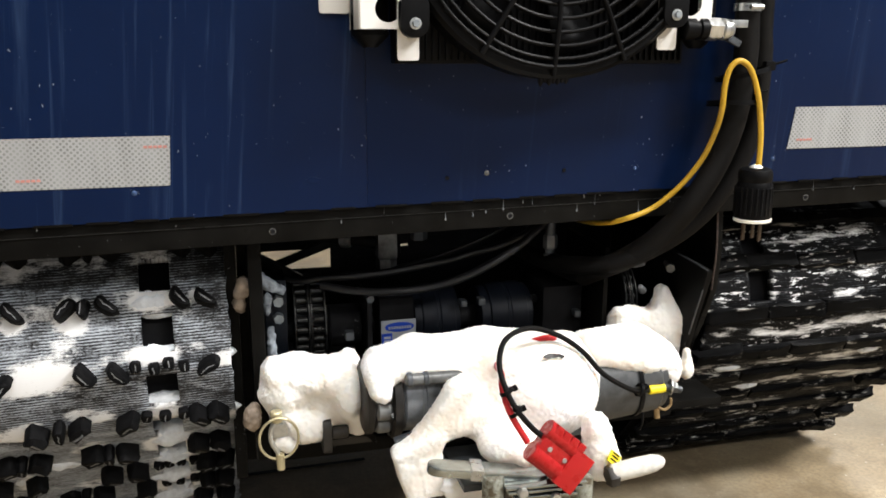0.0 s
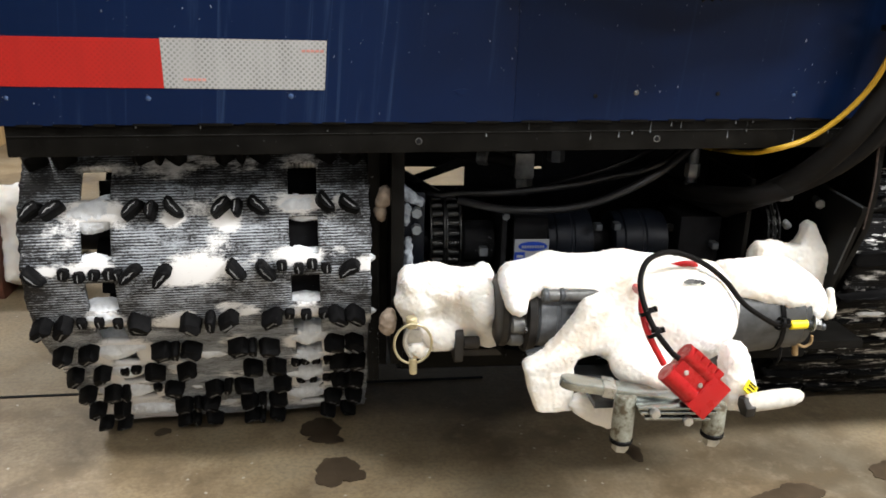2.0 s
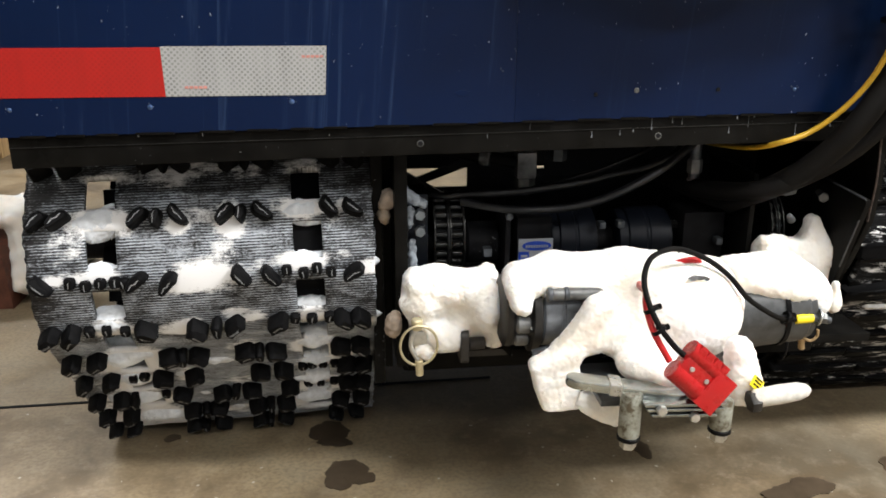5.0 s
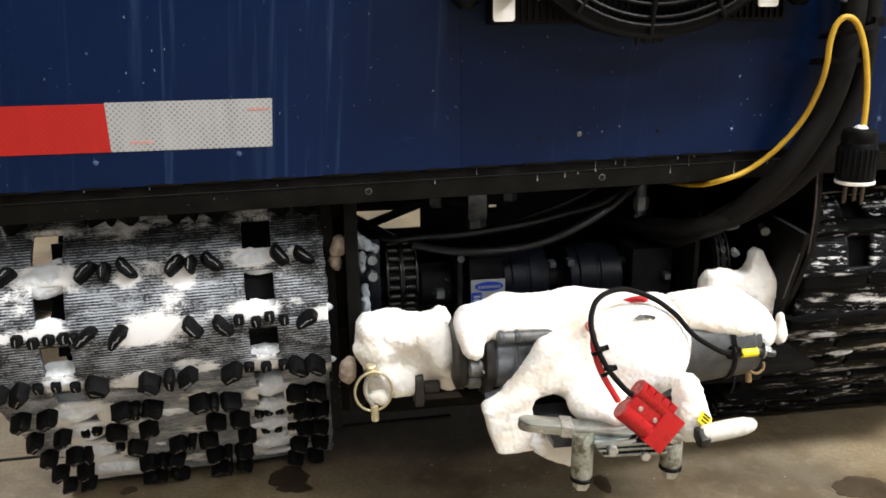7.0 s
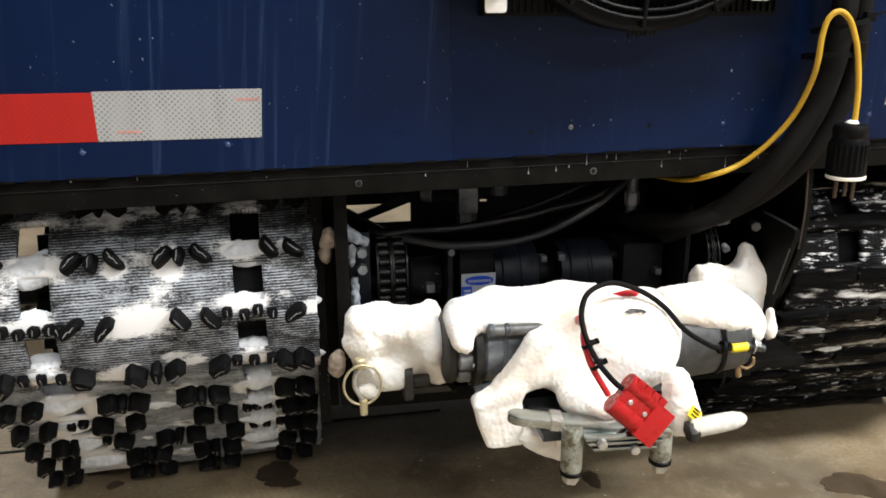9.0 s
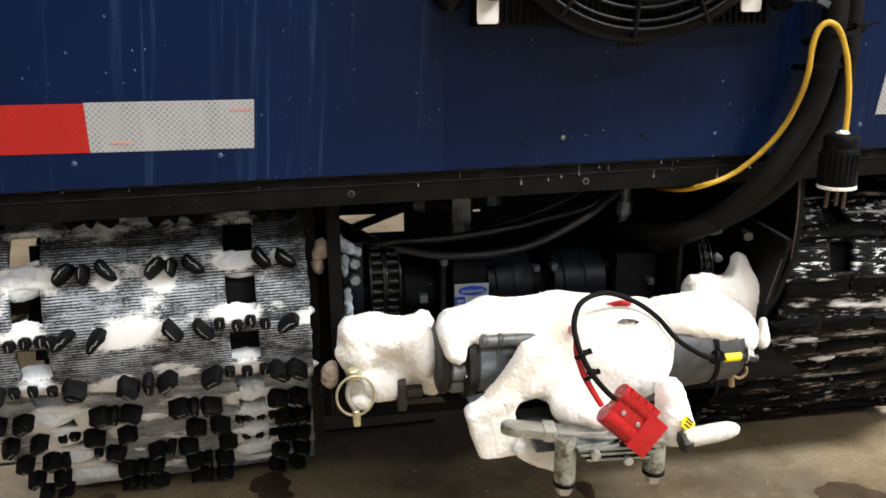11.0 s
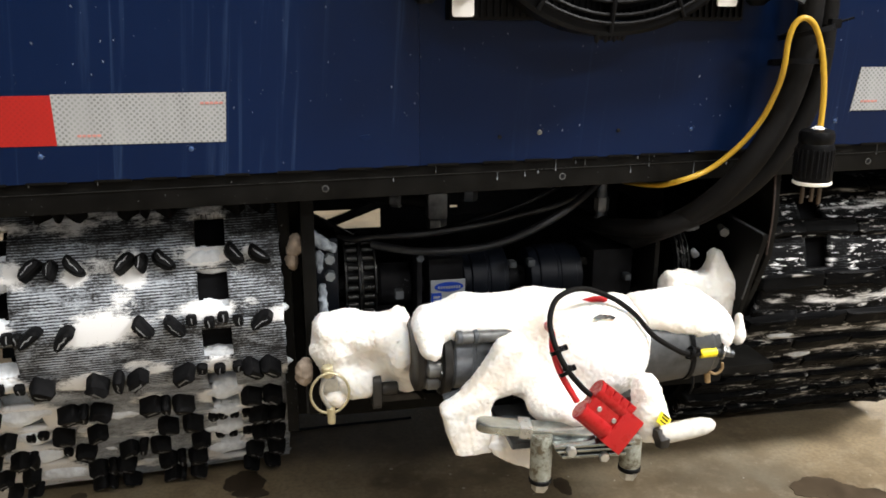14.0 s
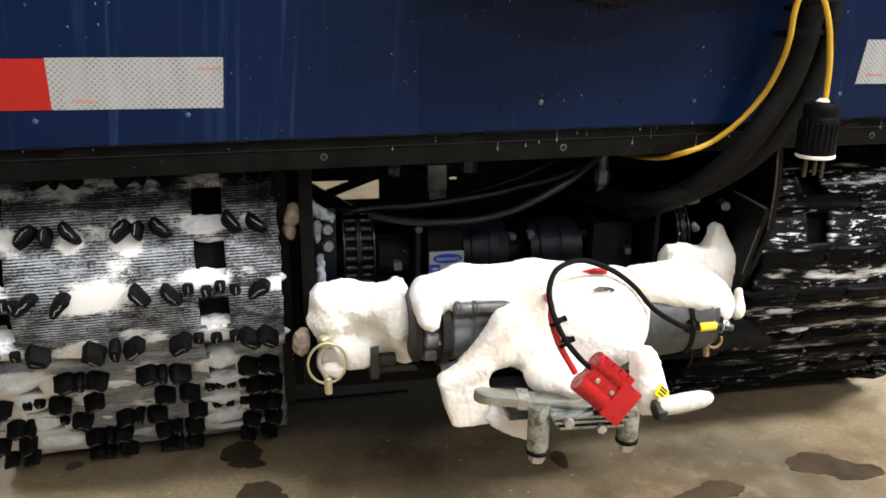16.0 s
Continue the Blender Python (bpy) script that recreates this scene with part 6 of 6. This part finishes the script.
SNOW_SIDE = [
    ((0.1041, 0.9280, 0.2919), (0.1100, 0.9280, 0.2974), (0.0265, 0.0320, 0.0278)),
    ((0.1403, 0.9300, 0.3001), (0.1538, 0.9300, 0.2940), (0.0266, 0.0320, 0.0253)),
    ((0.1754, 0.9300, 0.2948), (0.1840, 0.9300, 0.2816), (0.0187, 0.0300, 0.0254)),
    ((0.1880, 0.9250, 0.2700), (0.1885, 0.9250, 0.2600), (0.0090, 0.0180, 0.0120)),
    ((0.1440, 0.9200, 0.2830), (0.1640, 0.9200, 0.2800), (0.0190, 0.0240, 0.0170)),
    ((0.1093, 0.9180, 0.2701), (0.1140, 0.9180, 0.2635), (0.0198, 0.0220, 0.0172)),
    ((0.1226, 0.9150, 0.2465), (0.1341, 0.9150, 0.2425), (0.0093, 0.0120, 0.0120)),
    ((0.1058, 0.9140, 0.2461), (0.1099, 0.9140, 0.2416), (0.0080, 0.0100, 0.0066)),
    ((0.1700, 0.8950, 0.3020), (0.1720, 0.8800, 0.2980), (0.0110, 0.0240, 0.0210)),
    ((0.1420, 0.9150, 0.3060), (0.1700, 0.9000, 0.3030), (0.0180, 0.0300, 0.0200)),
    ((0.1798, 0.9300, 0.3245), (0.1813, 0.9300, 0.3216), (0.0060, 0.0080, 0.0060)),
    ((0.1650, 0.9250, 0.2650), (0.1860, 0.9150, 0.2560), (0.0150, 0.0180, 0.0170)),
    ((0.1750, 0.9000, 0.2850), (0.1880, 0.8900, 0.2750), (0.0120, 0.0220, 0.0230)),
    ((0.0950, 0.9250, 0.3150), (0.1250, 0.9250, 0.3180), (0.0150, 0.0240, 0.0130)),
    ((0.1240, 0.9050, 0.2560), (0.1360, 0.9050, 0.2540), (0.0170, 0.0200, 0.0180)),
    ((0.1550, 0.9200, 0.2600), (0.1800, 0.9150, 0.2520), (0.0160, 0.0180, 0.0120)),
]
# small rounded flakes clotted on the side clump
clot = random.Random(77)
for lump_a, lump_b, lump_r in SNOW_SIDE[:5] + SNOW_SIDE[8:10]:
    for _ in range(9):
        up, turn = clot.uniform(-0.3, 1.0), clot.uniform(-2.9, -0.2)
        flat = math.sqrt(max(0.0, 1 - up * up))
        base = Vector(lump_a).lerp(Vector(lump_b), clot.random())
        spot = base + Vector((lump_r[0] * flat * math.cos(turn), lump_r[1] * flat * math.sin(turn), lump_r[2] * up)) * 0.86
        SNOW_SIDE.append(ball(*spot, clot.uniform(0.0045, 0.0085)))
SNOW_PIN = [
    ((0.0960, 0.9000, 0.2400), (0.1060, 0.9000, 0.2360), (0.0075, 0.0080, 0.0080)),
    ((0.1060, 0.9020, 0.2420), (0.1180, 0.9060, 0.2480), (0.0085, 0.0090, 0.0095)),
]
SNOW_CRUMB = [
    ((0.0703, 0.9300, 0.2670), (0.0662, 0.9300, 0.2527), (0.0080, 0.0100, 0.0087)),
]
SNOW_GUSSET = [
    ((0.5550, 0.9440, 0.3180), (0.5950, 0.9440, 0.3130), (0.0200, 0.0150, 0.0220)),
]
SNOW_GUSSET_FLATS = [
    ((0.9420, 0.0140, 0.0030), ((0.5193, 0.3500), (0.5787, 0.3455), (0.6110, 0.3324), (0.6190, 0.2929), (0.5964, 0.2717), (0.5147, 0.2950), (0.5095, 0.3182))),
    ((0.9440, 0.0120, 0.0030), ((0.5765, 0.3757), (0.5865, 0.3809), (0.5960, 0.3720), (0.6080, 0.3441), (0.6160, 0.3204), (0.5683, 0.3245), (0.5718, 0.3507))),
]
SNOW_DROP = [
    ((0.5995, 0.9000, 0.2990), (0.6010, 0.9000, 0.2800), (0.0042, 0.0060, 0.0060)),
    ((0.5985, 0.9000, 0.2760), (0.6005, 0.9000, 0.2730), (0.0078, 0.0080, 0.0085)),
]
SNOW_POST = [
    ((0.0655, 0.9720, 0.4010), (0.0621, 0.9720, 0.3949), (0.0066, 0.0090, 0.0080)),
    ((0.0680, 0.9720, 0.4060), (0.0690, 0.9720, 0.4040), (0.0040, 0.0060, 0.0045)),
    ((0.0610, 0.9700, 0.3827), (0.0623, 0.9700, 0.3771), (0.0060, 0.0090, 0.0080)),
]
SNOW_FROST = [
    ((0.0894, 0.9850, 0.4074), (0.0990, 0.9850, 0.3968), (0.0067, 0.0060, 0.0081)),
    ((0.0994, 0.9900, 0.3955), (0.1103, 0.9900, 0.3904), (0.0075, 0.0060, 0.0054)),
    ((0.0922, 0.9850, 0.3780), (0.0929, 0.9850, 0.3687), (0.0041, 0.0040, 0.0082)),
    ((0.0951, 0.9850, 0.3364), (0.0966, 0.9850, 0.3086), (0.0041, 0.0040, 0.0124)),
]
SNOW_CHAIN = [
    ((0.5540, 0.9620, 0.3995), (0.5630, 0.9620, 0.4015), (0.0036, 0.0036, 0.0028)),
    ((0.5600, 0.9560, 0.3690), (0.5630, 0.9560, 0.3660), (0.0040, 0.0036, 0.0050)),
]

snow("snow_clump", SNOW_WINCH + SNOW_BALL, "big clump of white snow packed over the winch drum", 0.0017, 0.0006, 3, grains=0.012, cuts=[((0.2, 0.8, 0.2175), (0, 0, -1))], flats=SNOW_WINCH_FLATS)
snow("snow_clump", SNOW_BRACKET, "lump of snow standing on the fairlead bracket", 0.0017, 0.0010, 4, grains=0.02, flats=SNOW_BRACKET_FLATS)
snow("snow_clump", SNOW_HANGING, "lump of snow hanging below the winch plate", 0.0017, 0.0012, 8, grains=0.02, flats=SNOW_HANGING_FLATS)
snow("snow_clump", SNOW_TUBE, "snow lying along the winch motor tube", 0.0017, 0.0006, 6, grains=0.012, flats=SNOW_TUBE_FLATS)
snow("snow_clump", SNOW_SIDE, "lumpy clump of snow on the mounting plate beside the winch", 0.0017, 0.0013, 11, grains=0.03, melt=0.004)
snow("snow_clump", SNOW_PIN, "snow stuck under the receiver tube behind the pin", 0.0017, 0.0014, 13, grains=0.02)
snow("snow_clump", SNOW_CRUMB, "small tan lump of snow on the side plate", 0.0020, 0.0024, 12, material=TAN_SNOW)
snow("snow_clump", SNOW_GUSSET, "wedge of snow caught between gusset plates", 0.0017, 0.0012, 14, grains=0.02, flats=SNOW_GUSSET_FLATS)
snow("snow_clump", SNOW_DROP, "drop-shaped bit of snow on the gusset edge", 0.002, 0.0006, 15)
for k, blobs in enumerate((SNOW_POST[:2], SNOW_POST[2:])):
    snow("snow_clump", blobs, "tan lump of snow between the side plates", 0.0024, 0.0020, 16 + k, material=TAN_SNOW)
for k, blobs in enumerate((SNOW_FROST[:2], SNOW_FROST[2:3], SNOW_FROST[3:])):
    snow("snow_clump", blobs, "thin frost of snow on the side plate", 0.0018, 0.0022, 27 + k, material=RIME, group="frost on the side plate")
for k, blob in enumerate(SNOW_CHAIN):
    snow("snow_clump", [blob], "bit of snow beside the chain, coloured grey as in shade", 0.0018, 0.0016, 37 + k, material=SHADED_SNOW)


# ---- a dry leaf that fell on the snow ----
def dry_leaf():
    t = thing("dry_leaf", "small dark dry leaf lying on the snow", "leaf")
    for x, z, w, h, turn in ((0.3645, 0.3592, 0.0085, 0.0026, 12), (0.3715, 0.3588, 0.008, 0.0022, -14), (0.3785, 0.3570, 0.004, 0.0014, 20)):
        rng = random.Random(int(x * 10000))
        pts = [(w * math.cos(a) * rng.uniform(0.75, 1.1), h * math.sin(a) * rng.uniform(0.7, 1.2)) for a in np.linspace(0, 2 * math.pi, 13)[:-1]]
        bm = slab(bmesh.new(), pts, "z", 0.0, 0.0008)
        bmesh.ops.transform(bm, matrix=pose(x, 0.7785, z + 0.0025, 52, 0, turn), verts=bm.verts)
        part("blade", bm, DARK_CAST, t, "dark crumpled bit of leaf")


dry_leaf()


# ---- snow packed on the tracks ----
def track_snow(rows, seed, label):
    """Shelves of snow on the lug rows: (from, to, along, thickness across the belt, depth)."""
    rng = random.Random(seed)
    for k, (x0, x1, s, tall, deep) in enumerate(rows):
        y, z, ny, nz = belt_at(s)
        n = max(2, int((x1 - x0) / 0.014))
        deep, tall = deep * (0.3 if s > -0.1 else 0.55), tall * 0.85
        blobs = []
        for i in range(n):
            x = x0 + (x1 - x0) * (i + 0.5) / n
            q = s + rng.uniform(-0.3, 0.3) * tall
            yy, zz, ay, az = belt_at(q)
            e = rng.uniform(0.75, 1.2) * tall / 2
            step = (x1 - x0) / n / 2
            blobs.append(((x - step, yy - ay * 0.003, zz - az * 0.003), (x + step, yy - ay * 0.003, zz - az * 0.003), (max(0.006, e), deep * abs(ny) + e * abs(nz), e * abs(ny) + deep * abs(nz))))
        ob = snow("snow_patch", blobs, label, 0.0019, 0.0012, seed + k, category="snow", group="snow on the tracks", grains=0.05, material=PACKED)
        if x0 < 0.1:
            ob.matrix_basis = TILT


ON_TRACK = "patch of packed snow on a lug row of the track"
track_snow([(-0.285, -0.233, 0.064, 0.026, 0.015), (-0.062, -0.014, 0.069, 0.022, 0.014), (-0.126, -0.108, 0.066, 0.016, 0.009)], 40, ON_TRACK)
track_snow([(-0.285, -0.242, 0.0105, 0.011, 0.014), (-0.174, -0.115, -0.001, 0.02, 0.012), (-0.142, -0.112, 0.009, 0.016, 0.010), (-0.055, -0.018, 0.0125, 0.011, 0.014), (0.018, 0.042, 0.003, 0.008, 0.012)], 50, ON_TRACK)
track_snow([(-0.288, -0.238, -0.055, 0.022, 0.016), (-0.212, -0.182, -0.060, 0.011, 0.014), (-0.168, -0.155, -0.055, 0.010, 0.010), (-0.130, -0.09, -0.056, 0.012, 0.011), (-0.045, -0.016, -0.050, 0.014, 0.015)], 60, ON_TRACK)
track_snow([(-0.286, -0.232, -0.135, 0.026, 0.02), (-0.284, -0.247, -0.196, 0.022, 0.02), (-0.306, -0.248, -0.256, 0.022, 0.02), (-0.296, -0.226, -0.326, 0.022, 0.018)], 70, ON_TRACK)
track_snow([(-0.052, -0.014, -0.122, 0.02, 0.018), (-0.05, -0.016, -0.18, 0.016, 0.016), (-0.06, -0.018, -0.24, 0.018, 0.017), (-0.064, -0.014, -0.302, 0.02, 0.018), (-0.01, 0.018, -0.155, 0.013, 0.014)], 80, ON_TRACK)
track_snow([(-0.058, -0.012, 0.148, 0.016, 0.03), (-0.215, -0.17, 0.142, 0.012, 0.02), (-0.28, -0.25, 0.14, 0.012, 0.02)], 95, "lump of snow lying on top of the track")
track_snow([(-0.134, -0.106, -0.115, 0.012, 0.01), (-0.15, -0.1, -0.224, 0.012, 0.009), (-0.21, -0.196, -0.19, 0.016, 0.01), (0.024, 0.046, -0.078, 0.008, 0.012), (-0.162, -0.13, -0.322, 0.014, 0.01), (-0.178, -0.128, -0.158, 0.013, 0.012), (-0.1, -0.07, -0.168, 0.012, 0.011), (-0.2, -0.165, -0.262, 0.013, 0.012), (-0.09, -0.062, -0.252, 0.014, 0.012), (-0.325, -0.3, -0.15, 0.012, 0.01)], 85, ON_TRACK)
track_snow([(0.705, 0.73, 0.062, 0.004, 0.004), (0.76, 0.78, -0.06, 0.006, 0.004), (0.705, 0.73, -0.098, 0.006, 0.005), (0.93, 0.95, -0.085, 0.007, 0.005), (0.82, 0.86, -0.13, 0.006, 0.004), (0.76, 0.79, -0.165, 0.007, 0.005), (0.72, 0.76, -0.2, 0.006, 0.005), (0.87, 0.9, -0.19, 0.007, 0.005)], 90, "thin patch of snow on the wet track")


def snow_flecks():
    """Loose flecks of snow caught between the lugs of the snowy track."""
    rng = random.Random(21)
    v, f = [], []
    for _ in range(230):
        row = rng.randint(-6, 1)
        x = -0.147 + rng.uniform(-0.185, 0.185)
        s = row_place(row, 0.0) + rng.choice((-1, 1, 1)) * rng.uniform(0.004, 0.02)
        wide, tall, deep = rng.uniform(0.003, 0.011), rng.uniform(0.0015, 0.0045), rng.uniform(0.0012, 0.003)
        base = len(v)
        turn, n = rng.uniform(-0.5, 0.5), 9
        for ring, lift in ((1.0, -0.0005), (0.8, 0.7), (0.35, 1.0)):
            for k in range(n):
                a = 2 * math.pi * k / n
                r = ring * rng.uniform(0.65, 1.25)
                dx, ds = wide * r * math.cos(a), tall * r * math.sin(a)
                y, z, ny, nz = belt_at(s + ds + turn * dx)
                up = deep * lift * rng.uniform(0.8, 1.2) if lift > 0 else lift
                v.append((x + dx, y + ny * up, z + nz * up))
        for j in (0, 1):
            f += [[base + j * n + k, base + j * n + (k + 1) % n, base + (j + 1) * n + (k + 1) % n, base + (j + 1) * n + k] for k in range(n)]
        f.append([base + 2 * n + k for k in range(n)])
    data = bpy.data.meshes.new("snow_flecks")
    data.from_pydata(v, [], f)
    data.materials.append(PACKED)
    data.polygons.foreach_set("use_smooth", [True] * len(data.polygons))
    ob = tagged(new("snow_flecks", data), "loose flecks of snow between the track lugs", "snow", kind="stuff")
    ob.matrix_basis = TILT


snow_flecks()


# ---- floor: wet spots, the sawn joint, and what stands beyond the machine ----
def wet_spot(x, y, rx, ry, seed):
    rng = random.Random(seed)
    a0, b0, c0 = (rng.uniform(0, 6.28) for _ in range(3))
    pts = []
    for k in range(128):
        a = 2 * math.pi * k / 128
        w = 1 + 0.14 * math.sin(2 * a + a0) + 0.09 * math.sin(3 * a + b0) + 0.05 * math.sin(7 * a + c0) + 0.025 * math.sin(13 * a + a0) + 0.015 * math.sin(29 * a + b0) + rng.uniform(-0.012, 0.012)
        pts.append((x + rx * w * math.cos(a), y + ry * w * math.sin(a)))
    tagged(part("wet_spot", slab(bmesh.new(), pts, "z", 0.0002, 0.0010 + 0.0004 * (seed % 4)), WET, smooth=False), "dark wet spot of melt water on concrete", "puddle", "wet spots on the floor")


for k, (x, y, rx, ry) in enumerate(((-0.02, 1.135, 0.026, 0.032), (-0.012, 1.105, 0.024, 0.014), (0.003, 1.02, 0.03, 0.032), (0.022, 1.01, 0.02, 0.018), (0.80, 0.955, 0.045, 0.03), (0.835, 0.93, 0.04, 0.024), (0.62, 0.92, 0.035, 0.022), (0.585, 0.91, 0.03, 0.02), (0.432, 1.035, 0.013, 0.02), (0.995, 1.215, 0.035, 0.022), (-0.25, 1.14, 0.012, 0.009), (1.23, 1.5, 0.06, 0.03))):
    wet_spot(x, y, rx, ry, 60 + k)
tagged(part("floor_joint", box(bmesh.new(), -7.0, 0.25, -0.003, 0.003, 0.0002, 0.0016, 0, pose(0, 1.2765, 0, 0, 0, 1.5)), DEEP), "narrow sawn joint in the concrete", "joint", kind="structure")


def rusty_skid():
    s = thing("rusty_skid", "rusty brown steel skid standing on the floor with snow on it", "skid")
    part("post", slab(bmesh.new(), [(-0.95, 0.0), (-0.672, 0.0), (-0.678, 0.11), (-0.695, 0.13), (-0.95, 0.14)], "y", 1.69, 1.84, 0.004), RUST, s, "rusty brown steel side")
    part("pipe", rod(bmesh.new(), (-0.64, 1.75, 0.02), (-0.6, 2.0, 0.02), 0.018), GALV, s)
    snow("snow_clump", [bar_blob((-0.655, 1.76, 0.05), (-0.65, 1.78, 0.16), (0.035, 0.06, 0.04)), bar_blob((-0.78, 1.78, 0.17), (-0.64, 1.8, 0.19), (0.05, 0.06, 0.028)), ball(-0.61, 1.78, 0.16, 0.05, 0.06, 0.06), ball(-0.60, 1.8, 0.2, 0.04, 0.05, 0.03)], "dirty snow heaped against rusty steel", 0.006, 0.003, 33)


def wooden_crate():
    c = thing("wooden_crate", "pale sawn wood crate standing on the hall floor", "crate")
    for k in range(6):
        part("board", box(bmesh.new(), -1.9 + 0.105 * k, -1.8 + 0.105 * k, 3.22, 3.245, 0.02, 0.75, 0.003), WOOD, c)
    part("back", box(bmesh.new(), -1.9, -1.275, 3.25, 3.8, 0.0, 0.74, 0.003), WOOD, c)


rusty_skid()
wooden_crate()
